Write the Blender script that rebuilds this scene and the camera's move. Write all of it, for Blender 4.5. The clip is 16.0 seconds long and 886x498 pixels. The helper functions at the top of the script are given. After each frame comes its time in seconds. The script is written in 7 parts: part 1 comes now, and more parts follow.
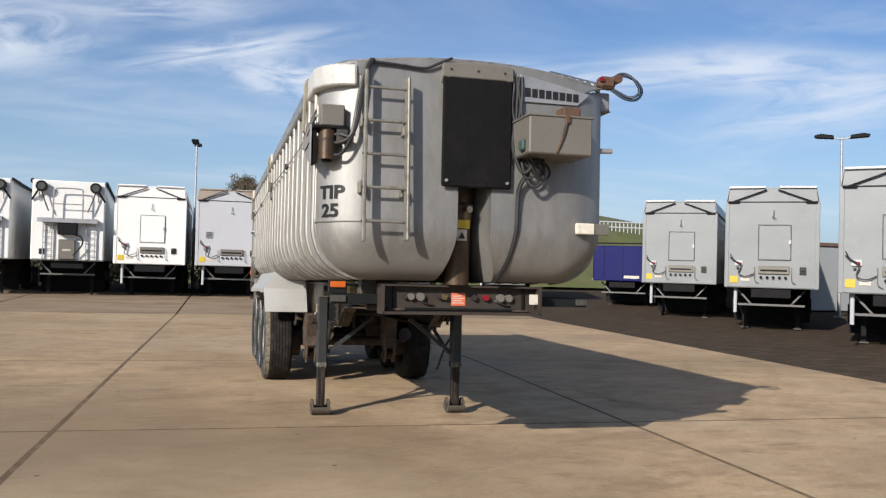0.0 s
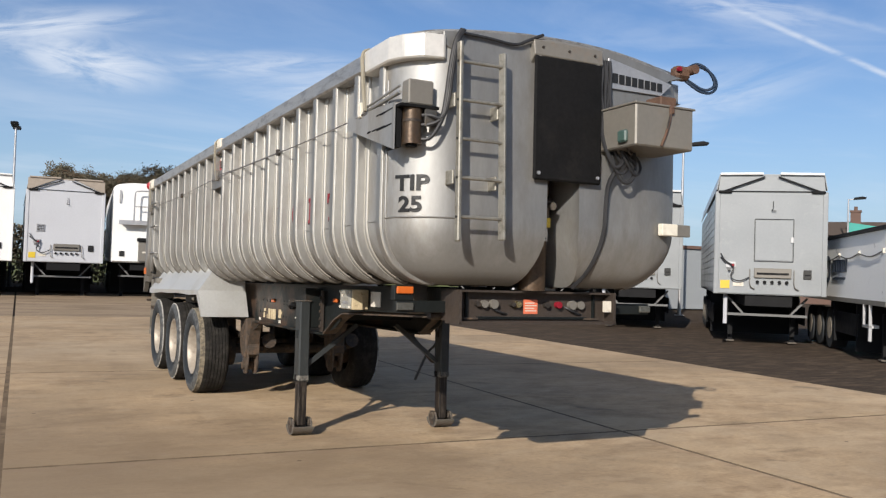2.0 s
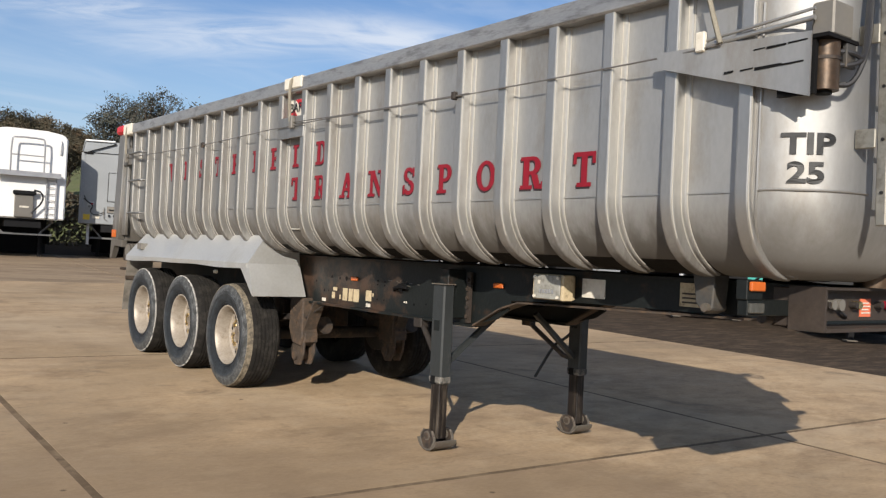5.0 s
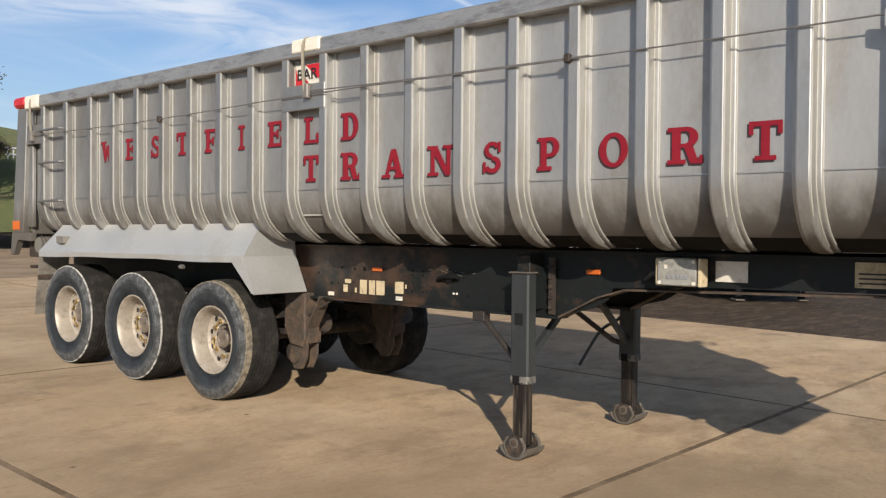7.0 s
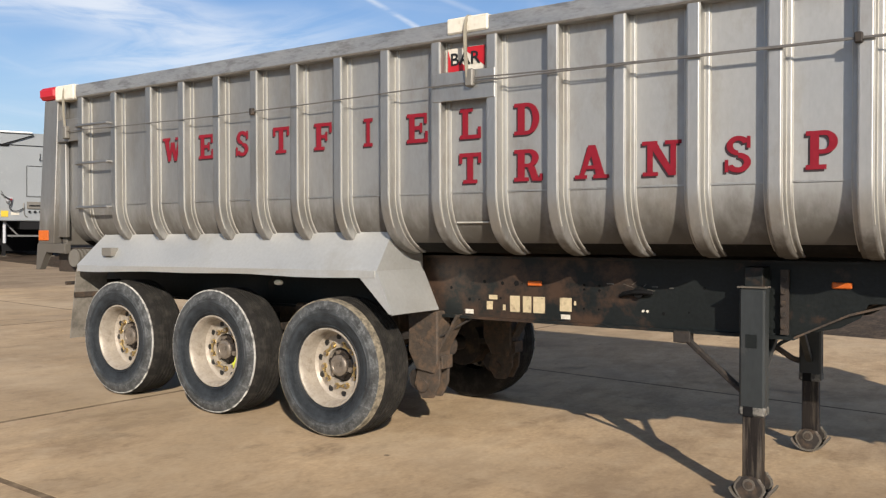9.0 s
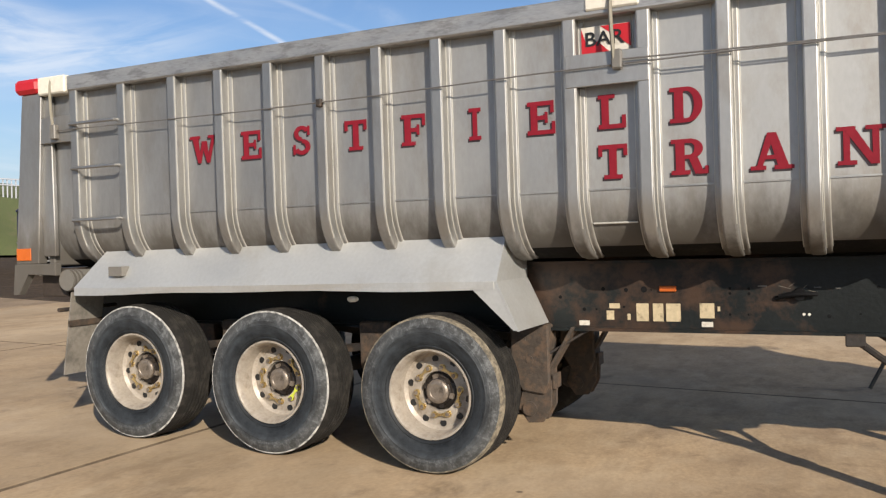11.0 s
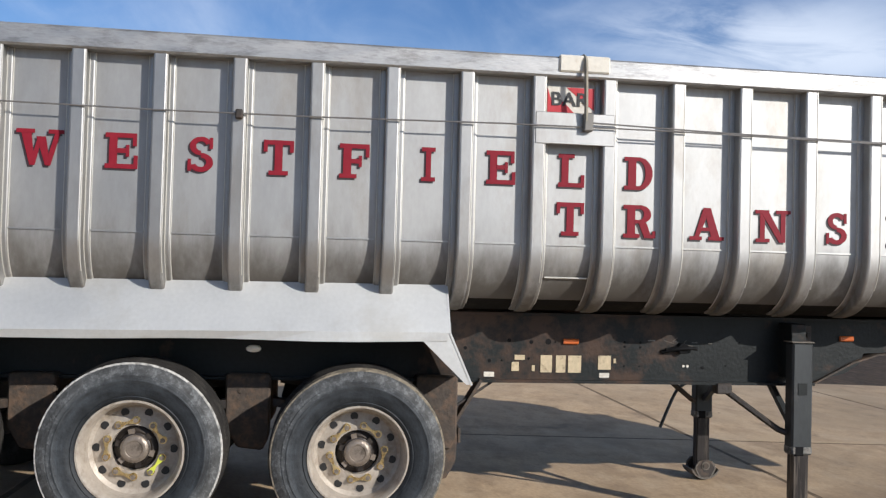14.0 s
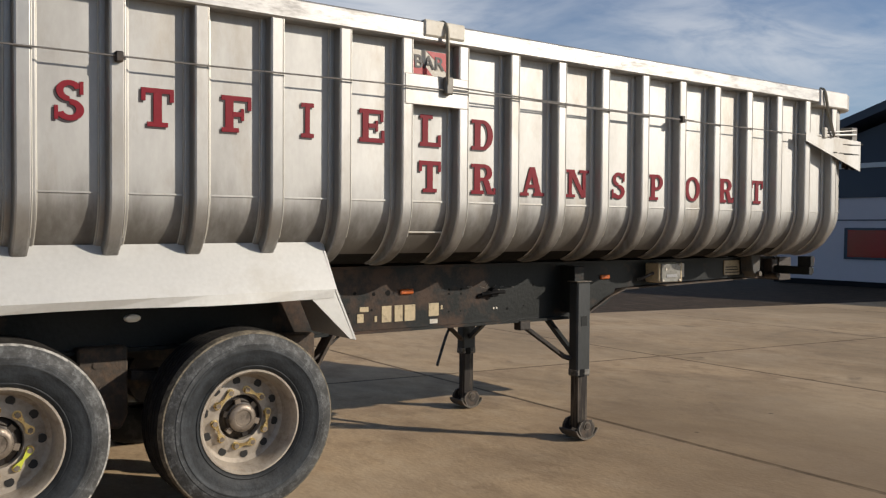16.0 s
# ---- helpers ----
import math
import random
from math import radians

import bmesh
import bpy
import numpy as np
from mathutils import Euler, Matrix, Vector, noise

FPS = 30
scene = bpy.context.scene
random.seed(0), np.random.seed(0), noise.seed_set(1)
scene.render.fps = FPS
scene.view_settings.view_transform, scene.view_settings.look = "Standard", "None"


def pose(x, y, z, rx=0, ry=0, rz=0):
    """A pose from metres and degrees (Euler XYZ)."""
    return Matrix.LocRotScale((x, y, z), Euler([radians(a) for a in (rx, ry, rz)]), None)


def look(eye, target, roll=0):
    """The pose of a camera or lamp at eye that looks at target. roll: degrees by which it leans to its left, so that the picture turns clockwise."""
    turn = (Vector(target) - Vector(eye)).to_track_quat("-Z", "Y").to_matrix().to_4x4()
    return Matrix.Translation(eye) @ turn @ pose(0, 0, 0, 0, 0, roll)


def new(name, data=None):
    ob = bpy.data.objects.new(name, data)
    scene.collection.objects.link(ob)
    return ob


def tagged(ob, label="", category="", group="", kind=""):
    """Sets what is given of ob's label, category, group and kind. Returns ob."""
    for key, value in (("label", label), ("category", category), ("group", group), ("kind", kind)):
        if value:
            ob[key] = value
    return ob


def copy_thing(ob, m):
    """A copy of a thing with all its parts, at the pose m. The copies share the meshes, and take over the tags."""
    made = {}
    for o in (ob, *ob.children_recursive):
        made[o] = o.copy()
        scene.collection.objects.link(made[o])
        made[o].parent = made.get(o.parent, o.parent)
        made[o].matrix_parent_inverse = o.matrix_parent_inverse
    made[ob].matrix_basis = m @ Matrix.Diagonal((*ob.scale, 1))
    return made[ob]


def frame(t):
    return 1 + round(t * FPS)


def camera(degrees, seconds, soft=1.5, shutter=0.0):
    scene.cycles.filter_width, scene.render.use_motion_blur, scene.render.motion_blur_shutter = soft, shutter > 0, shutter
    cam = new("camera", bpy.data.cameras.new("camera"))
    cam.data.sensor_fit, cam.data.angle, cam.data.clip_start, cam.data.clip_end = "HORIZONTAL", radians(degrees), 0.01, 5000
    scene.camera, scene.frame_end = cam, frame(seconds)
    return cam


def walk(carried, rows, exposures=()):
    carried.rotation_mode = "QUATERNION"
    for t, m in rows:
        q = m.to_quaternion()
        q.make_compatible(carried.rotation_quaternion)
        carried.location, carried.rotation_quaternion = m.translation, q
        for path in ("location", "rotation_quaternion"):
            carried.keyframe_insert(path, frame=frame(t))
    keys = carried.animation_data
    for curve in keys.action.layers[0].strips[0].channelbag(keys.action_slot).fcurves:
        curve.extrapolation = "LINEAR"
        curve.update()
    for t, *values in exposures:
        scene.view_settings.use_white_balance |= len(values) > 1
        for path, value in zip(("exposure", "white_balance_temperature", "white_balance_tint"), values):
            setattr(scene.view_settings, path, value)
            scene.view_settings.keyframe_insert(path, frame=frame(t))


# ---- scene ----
cam = camera(53.7, 16.0, soft=1.3)
METRES, EYE, TILT, LEAN, TURN = 16.0, 1.64, -1.25, 0.0, -14.85
ROWS = [
    (0.0, 0.0, 0.0, 0.0, -0.07, 2.44, -1.56),
    (0.5, -0.0279, 0.0133, 0.0015, -3.73, 2.91, -1.95),
    (1.0, -0.0574, 0.0262, 0.0018, -7.1, 2.54, -2.08),
    (1.5, -0.0842, 0.0453, 0.0014, -9.64, 2.73, -2.29),
    (2.0, -0.1119, 0.0635, 0.0005, -12.32, 2.61, -1.66),
    (2.5, -0.1371, 0.085, 0.0015, -14.99, 2.39, -1.45),
    (3.0, -0.1617, 0.1076, 0.002, -16.78, 1.93, -1.75),
    (3.5, -0.1858, 0.1315, 0.0036, -18.18, 1.45, -1.45),
    (4.0, -0.2055, 0.1583, 0.0037, -18.9, 1.35, -1.87),
    (4.5, -0.2261, 0.1827, 0.003, -20.74, 0.76, -2.73),
    (5.0, -0.2448, 0.2075, 0.0031, -22.57, 0.64, -3.0),
]
# the later part: time, eye, target, roll
LATER = [
    (7.5, (-3.904, 6.604, 1.632), (0.053, 9.654, 1.460), 0.67),
    (8, (-4.021, 7.108, 1.622), (0.030, 10.036, 1.479), 0.34),
    (8.5, (-4.107, 7.592, 1.631), (-0.030, 10.485, 1.516), 0.75),
    (9, (-4.144, 8.128, 1.642), (-0.043, 10.984, 1.491), 0.89),
    (9.5, (-4.214, 8.599, 1.621), (0.027, 11.242, 1.466), 0.48),
    (10, (-4.236, 9.085, 1.604), (0.136, 11.507, 1.472), -0.60),
    (12.5, (-4.535, 11.401, 1.641), (0.317, 12.611, 1.589), 1.81),
    (13, (-4.530, 11.904, 1.647), (0.448, 12.368, 1.665), 2.23),
    (13.5, (-4.521, 12.391, 1.640), (0.473, 12.181, 1.793), 2.43),
    (14, (-4.426, 12.900, 1.631), (0.521, 12.188, 1.777), 2.74),
    (14.5, (-4.380, 13.396, 1.628), (0.469, 12.179, 1.693), 2.86),
    (15, (-4.270, 13.828, 1.615), (0.424, 12.106, 1.589), 1.34),
    (15.5, (-4.081, 14.222, 1.610), (0.322, 11.855, 1.508), 0.72),
    (16, (-3.908, 14.646, 1.611), (0.146, 11.721, 1.548), 1.36),
]
walk(cam, [(t, pose(0, 0, EYE, TILT, LEAN, TURN) @ pose(METRES * x, METRES * y, METRES * z, 90 + pitch, roll, yaw)) for t, x, y, z, yaw, pitch, roll in ROWS]
     + [(t, look(eye, target, roll)) for t, eye, target, roll in LATER],
     exposures=[(0.0, 0.07, 6200, 10), (1.0, 0.07, 6200, 10), (4.0, 0.05, 6250, 10), (7.5, 0.12, 6400, 10), (10.0, 0.17, 6420, 10), (12.5, 0.22, 6400, 10),
                (13.0, 0.26, 6150, 10), (13.5, 0.22, 5800, 10), (14.5, 0.07, 5930, 10), (15.0, 0.05, 6150, 10), (15.5, -0.02, 6350, 10), (16.0, -0.20, 6520, 10)])
SUN = Vector((-1.55, -1.55, 1.0))
world = bpy.data.worlds.new("world")
scene.world = world
world.use_nodes = True


def sky(tree):
    """Clear autumn sky with thin streaks of high cloud."""
    n, l = tree.nodes, tree.links
    bg = n["Background"]
    sk = n.new("ShaderNodeTexSky")
    sk.sky_type, sk.sun_disc = "NISHITA", False
    sk.sun_elevation = math.atan2(SUN.z, math.hypot(SUN.x, SUN.y))
    sk.sun_rotation = radians(225)
    sk.air_density, sk.dust_density, sk.ozone_density = 1.0, 1.2, 2.0
    co = n.new("ShaderNodeTexCoord")
    sep = n.new("ShaderNodeSeparateXYZ")
    l.new(co.outputs["Generated"], sep.inputs[0])
    up = n.new("ShaderNodeMath"); up.operation = "ADD"; up.inputs[1].default_value = 0.12
    l.new(sep.outputs["Z"], up.inputs[0])
    lay = []
    for axis in ("X", "Y"):
        d = n.new("ShaderNodeMath"); d.operation = "DIVIDE"
        l.new(sep.outputs[axis], d.inputs[0]); l.new(up.outputs[0], d.inputs[1])
        lay.append(d)
    com = n.new("ShaderNodeCombineXYZ")
    l.new(lay[0].outputs[0], com.inputs[0]); l.new(lay[1].outputs[0], com.inputs[1])
    def streaks(turn, scale, move, size, lo, hi, twist):
        mp = n.new("ShaderNodeMapping")
        mp.inputs["Rotation"].default_value = (0, 0, radians(turn))
        mp.inputs["Scale"].default_value = scale
        mp.inputs["Location"].default_value = move
        l.new(com.outputs[0], mp.inputs[0])
        ns = n.new("ShaderNodeTexNoise")
        ns.inputs["Scale"].default_value, ns.inputs["Detail"].default_value = size, 10
        ns.inputs["Roughness"].default_value, ns.inputs["Distortion"].default_value = 0.58, twist
        l.new(mp.outputs[0], ns.inputs["Vector"])
        rp = n.new("ShaderNodeMapRange"); rp.interpolation_type = "SMOOTHSTEP"
        rp.inputs["From Min"].default_value, rp.inputs["From Max"].default_value = lo, hi
        l.new(ns.outputs["Fac"], rp.inputs["Value"])
        return rp.outputs[0]

    def times(p, q):
        m = n.new("ShaderNodeMath"); m.operation = "MULTIPLY"
        for k, v in enumerate((p, q)):
            if isinstance(v, float):
                m.inputs[k].default_value = v
            else:
                l.new(v, m.inputs[k])
        return m.outputs[0]

    def over(below, color, amount):
        mx = n.new("ShaderNodeMix"); mx.data_type = "RGBA"
        mx.inputs["B"].default_value = (*color, 1)
        l.new(amount, mx.inputs["Factor"]); l.new(below, mx.inputs["A"])
        return mx.outputs["Result"]

    # deep blue low down; the unseen zenith is tinted warmer and brighter to fill shadows
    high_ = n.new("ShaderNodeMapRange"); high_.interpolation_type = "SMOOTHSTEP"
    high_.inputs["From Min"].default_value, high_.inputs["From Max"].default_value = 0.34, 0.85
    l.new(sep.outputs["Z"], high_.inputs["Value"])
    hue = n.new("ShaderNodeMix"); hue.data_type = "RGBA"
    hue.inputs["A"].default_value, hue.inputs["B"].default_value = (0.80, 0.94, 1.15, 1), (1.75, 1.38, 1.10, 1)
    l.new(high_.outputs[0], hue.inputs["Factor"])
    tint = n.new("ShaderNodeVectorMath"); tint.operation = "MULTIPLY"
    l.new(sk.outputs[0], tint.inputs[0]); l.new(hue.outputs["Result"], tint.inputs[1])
    # pale haze low down
    hz = n.new("ShaderNodeMapRange"); hz.interpolation_type = "SMOOTHSTEP"
    hz.inputs["From Min"].default_value, hz.inputs["From Max"].default_value = 0.30, -0.02
    hz.inputs["To Max"].default_value = 0.55
    l.new(sep.outputs["Z"], hz.inputs["Value"])
    out = over(tint.outputs[0], (5.6, 7.2, 8.8), hz.outputs[0])
    veil = streaks(24, (0.34, 0.62, 1), (0.55, 0.25, 0), 0.9, 0.44, 0.68, 0.5)
    fibre = streaks(30, (0.55, 1.3, 1), (2.1, 0.4, 0), 1.6, 0.20, 0.75, 0.9)
    out = over(out, (8.4, 8.8, 9.4), times(times(veil, fibre), 0.40))
    thin = streaks(12, (0.5, 0.9, 1), (5.3, 1.7, 0), 2.0, 0.46, 0.80, 1.2)
    out = over(out, (8.0, 8.5, 9.3), times(thin, 0.22))
    # single wisps of cirrus: heading, height, half length, half width, slope in degrees, density
    az = n.new("ShaderNodeMath"); az.operation = "ARCTAN2"
    l.new(sep.outputs["X"], az.inputs[0]); l.new(sep.outputs["Y"], az.inputs[1])
    el = n.new("ShaderNodeMath"); el.operation = "ARCSINE"; l.new(sep.outputs["Z"], el.inputs[0])
    dome = n.new("ShaderNodeCombineXYZ")
    l.new(az.outputs[0], dome.inputs[0]); l.new(el.outputs[0], dome.inputs[1])
    for k, (head, high, long_, wide, slope, amount) in enumerate((
            (-13.0, 12.6, 8.0, 3.0, 10, 0.80), (-3.0, 15.4, 9.0, 1.4, 8, 0.45), (1.0, 13.3, 9.0, 1.2, 12, 0.75), (4.5, 11.8, 6.0, 1.9, -4, 0.85),
            (15.0, 12.6, 8.0, 1.1, 4, 0.50), (24.0, 12.0, 13.0, 2.0, 6, 0.62), (35.0, 12.4, 10.0, 2.0, -6, 0.75), (40.0, 10.6, 12.0, 2.4, 12, 0.62),
            (46.0, 16.4, 7.0, 1.3, -12, 0.45), (119.0, 14.6, 15.0, 3.2, -8, 0.80), (145.0, 12.4, 13.0, 3.6, -12, 0.60))):
        mp = n.new("ShaderNodeMapping"); mp.vector_type = "TEXTURE"
        mp.inputs["Location"].default_value = (radians(head), radians(high), 0)
        mp.inputs["Rotation"].default_value = (0, 0, radians(slope))
        mp.inputs["Scale"].default_value = (radians(long_), radians(wide), 1)
        l.new(dome.outputs[0], mp.inputs[0])
        far = n.new("ShaderNodeVectorMath"); far.operation = "LENGTH"; l.new(mp.outputs[0], far.inputs[0])
        ns = n.new("ShaderNodeTexNoise"); ns.inputs["Scale"].default_value, ns.inputs["Detail"].default_value = 1.5, 9
        ns.inputs["Roughness"].default_value, ns.inputs["Distortion"].default_value = 0.6, 0.8
        of = n.new("ShaderNodeVectorMath"); of.inputs[1].default_value = (3.7 * k, 1.9 * k, 0.0)
        l.new(mp.outputs[0], of.inputs[0]); l.new(of.outputs[0], ns.inputs["Vector"])
        soft = n.new("ShaderNodeMapRange"); soft.interpolation_type = "SMOOTHSTEP"
        soft.inputs["From Min"].default_value, soft.inputs["From Max"].default_value = 1.15, 0.1
        l.new(far.outputs["Value"], soft.inputs["Value"])
        body_ = n.new("ShaderNodeMapRange"); body_.interpolation_type = "SMOOTHSTEP"
        body_.inputs["From Min"].default_value, body_.inputs["From Max"].default_value = 0.28, 0.66
        l.new(ns.outputs["Fac"], body_.inputs["Value"])
        out = over(out, (8.7, 9.0, 9.5), times(times(soft.outputs[0], body_.outputs[0]), amount))
    # one long contrail and a fainter one beside it
    for normal, wide, amount in (((0.134, -0.496, 0.858), 0.0045, 0.6), ((0.009, -0.414, 0.910), 0.005, 0.2)):
        dt = n.new("ShaderNodeVectorMath"); dt.operation = "DOT_PRODUCT"
        dt.inputs[1].default_value = normal
        l.new(co.outputs["Generated"], dt.inputs[0])
        ab = n.new("ShaderNodeMath"); ab.operation = "ABSOLUTE"; l.new(dt.outputs["Value"], ab.inputs[0])
        tr = n.new("ShaderNodeMapRange"); tr.interpolation_type = "SMOOTHSTEP"
        tr.inputs["From Min"].default_value, tr.inputs["From Max"].default_value = wide, 0.0
        l.new(ab.outputs[0], tr.inputs["Value"])
        gate = n.new("ShaderNodeMapRange"); gate.interpolation_type = "SMOOTHSTEP"
        gate.inputs["From Min"].default_value, gate.inputs["From Max"].default_value = 0.62, 0.74
        l.new(sep.outputs["X"], gate.inputs["Value"])
        ragged = streaks(0, (1, 1, 1), (3, 3, 0), 6.0, 0.25, 0.6, 0.5)
        out = over(out, (8.6, 8.9, 9.4), times(times(tr.outputs[0], gate.outputs[0]), times(ragged, amount)))
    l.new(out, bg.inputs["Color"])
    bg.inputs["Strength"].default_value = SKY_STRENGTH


SKY_STRENGTH = 0.092
sky(world.node_tree)
sun = new("sun", bpy.data.lights.new("sun", "SUN"))
sun.data.energy, sun.data.angle, sun.data.color = 5.0, radians(0.55), (1.0, 0.90, 0.77)
sun.matrix_world = look(tuple(SUN * 40), (0, 0, 0))


# ---- materials ----
def material(name, color, rough=0.6, metal=0.0, spread=0.12, grain=60.0, stain=1.5, bump=0.1, dirt=None, dirt_at=0.6, dirt_amount=0.6, stretch=(1, 1, 1), each=0.0, wide=False, gloss=0.5):
    """A surface with fine grain, large stains and, where dirt is given, patches of that colour."""
    m = bpy.data.materials.new(name)
    m.use_nodes = True
    n, l = m.node_tree.nodes, m.node_tree.links
    b = n["Principled BSDF"]
    b.inputs["Metallic"].default_value = metal
    b.inputs["Specular IOR Level"].default_value = gloss
    b.inputs["Diffuse Roughness"].default_value = 0.18 if wide else 0.3
    co = n.new("ShaderNodeTexCoord")
    mp = n.new("ShaderNodeMapping"); mp.inputs["Scale"].default_value = stretch
    geo = n.new("ShaderNodeNewGeometry")
    l.new(geo.outputs["Position"] if wide else co.outputs["Object"], mp.inputs[0])
    fine = n.new("ShaderNodeTexNoise"); fine.inputs["Scale"].default_value = grain; fine.inputs["Detail"].default_value = 6
    big = n.new("ShaderNodeTexNoise"); big.inputs["Scale"].default_value = stain; big.inputs["Detail"].default_value = 8
    big.inputs["Roughness"].default_value = 0.62
    l.new(mp.outputs[0], fine.inputs["Vector"]); l.new(mp.outputs[0], big.inputs["Vector"])
    add = n.new("ShaderNodeMath"); add.operation = "ADD"
    l.new(fine.outputs["Fac"], add.inputs[0]); l.new(big.outputs["Fac"], add.inputs[1])
    rg = n.new("ShaderNodeMapRange")
    rg.inputs["From Min"].default_value, rg.inputs["From Max"].default_value = 0.6, 1.4
    rg.inputs["To Min"].default_value, rg.inputs["To Max"].default_value = 1 - spread, 1 + spread
    l.new(add.outputs[0], rg.inputs["Value"])
    last = rg.outputs[0]
    if each:
        oi = n.new("ShaderNodeObjectInfo")
        er = n.new("ShaderNodeMapRange")
        er.inputs["To Min"].default_value, er.inputs["To Max"].default_value = 1 - each, 1 + each
        l.new(oi.outputs["Random"], er.inputs["Value"])
        mu = n.new("ShaderNodeMath"); mu.operation = "MULTIPLY"
        l.new(last, mu.inputs[0]); l.new(er.outputs[0], mu.inputs[1])
        last = mu.outputs[0]
    sc = n.new("ShaderNodeVectorMath"); sc.operation = "SCALE"
    sc.inputs[0].default_value = color[:3]
    l.new(last, sc.inputs["Scale"])
    out = sc.outputs[0]
    if dirt:
        dn = n.new("ShaderNodeTexNoise"); dn.inputs["Scale"].default_value = stain * 1.7; dn.inputs["Detail"].default_value = 10
        dn.inputs["Roughness"].default_value = 0.7
        off = n.new("ShaderNodeVectorMath"); off.inputs[1].default_value = (7.3, 2.1, 4.4)
        l.new(mp.outputs[0], off.inputs[0]); l.new(off.outputs[0], dn.inputs["Vector"])
        rp = n.new("ShaderNodeMapRange")
        rp.inputs["From Min"].default_value, rp.inputs["From Max"].default_value = dirt_at - 0.07, dirt_at + 0.07
        rp.inputs["To Max"].default_value = dirt_amount
        l.new(dn.outputs["Fac"], rp.inputs["Value"])
        mx = n.new("ShaderNodeMix"); mx.data_type = "RGBA"
        mx.inputs["B"].default_value = (*dirt[:3], 1)
        l.new(rp.outputs[0], mx.inputs["Factor"]); l.new(out, mx.inputs["A"])
        out = mx.outputs["Result"]
    l.new(out, b.inputs["Base Color"])
    rr = n.new("ShaderNodeMapRange")
    rr.inputs["From Min"].default_value, rr.inputs["From Max"].default_value = 0.3, 0.7
    rr.inputs["To Min"].default_value, rr.inputs["To Max"].default_value = max(0.05, rough - 0.1), min(1, rough + 0.1)
    l.new(big.outputs["Fac"], rr.inputs["Value"]); l.new(rr.outputs[0], b.inputs["Roughness"])
    if bump:
        bp = n.new("ShaderNodeBump"); bp.inputs["Strength"].default_value = bump; bp.inputs["Distance"].default_value = 0.01
        l.new(add.outputs[0], bp.inputs["Height"]); l.new(bp.outputs[0], b.inputs["Normal"])
    return m


ALU = material("silver_paint", (0.48, 0.477, 0.463), 0.60, 0.86, 0.08, 45, 1.3, 0.02, (0.30, 0.25, 0.18), 0.58, 0.42, (1, 1, 0.45))
ALU_RIB = material("silver_rib", (0.455, 0.447, 0.428), 0.50, 0.85, 0.09, 45, 1.4, 0.02, (0.27, 0.23, 0.18), 0.59, 0.45, (1, 1, 0.4))
RAIL = material("worn_rail", (0.40, 0.395, 0.385), 0.5, 0.7, 0.15, 30, 3.2, 0.1, (0.12, 0.115, 0.105), 0.56, 0.5, (2.6, 0.8, 3.4))
for m_ in (ALU, ALU_RIB):
    m_.node_tree.nodes["Principled BSDF"].inputs["Specular Tint"].default_value = (0.22, 0.22, 0.22, 1)
BEAD = material("weld_and_glint_metal", (0.53, 0.51, 0.455), 0.45, 0.35, 0.08, 60, 6, 0.1)
# near-black colour carries the shade under the body's lower curve
UNDER = material("shade_black_underside", (0.011, 0.010, 0.009), 0.75, 0, 0.35, 40, 3, 0.2, (0.035, 0.029, 0.022), 0.60, 0.6, gloss=0.1)
FLAP = material("dusty_flap_rubber", (0.20, 0.18, 0.15), 0.85, 0, 0.25, 30, 4, 0.2, (0.10, 0.09, 0.075), 0.56, 0.7)


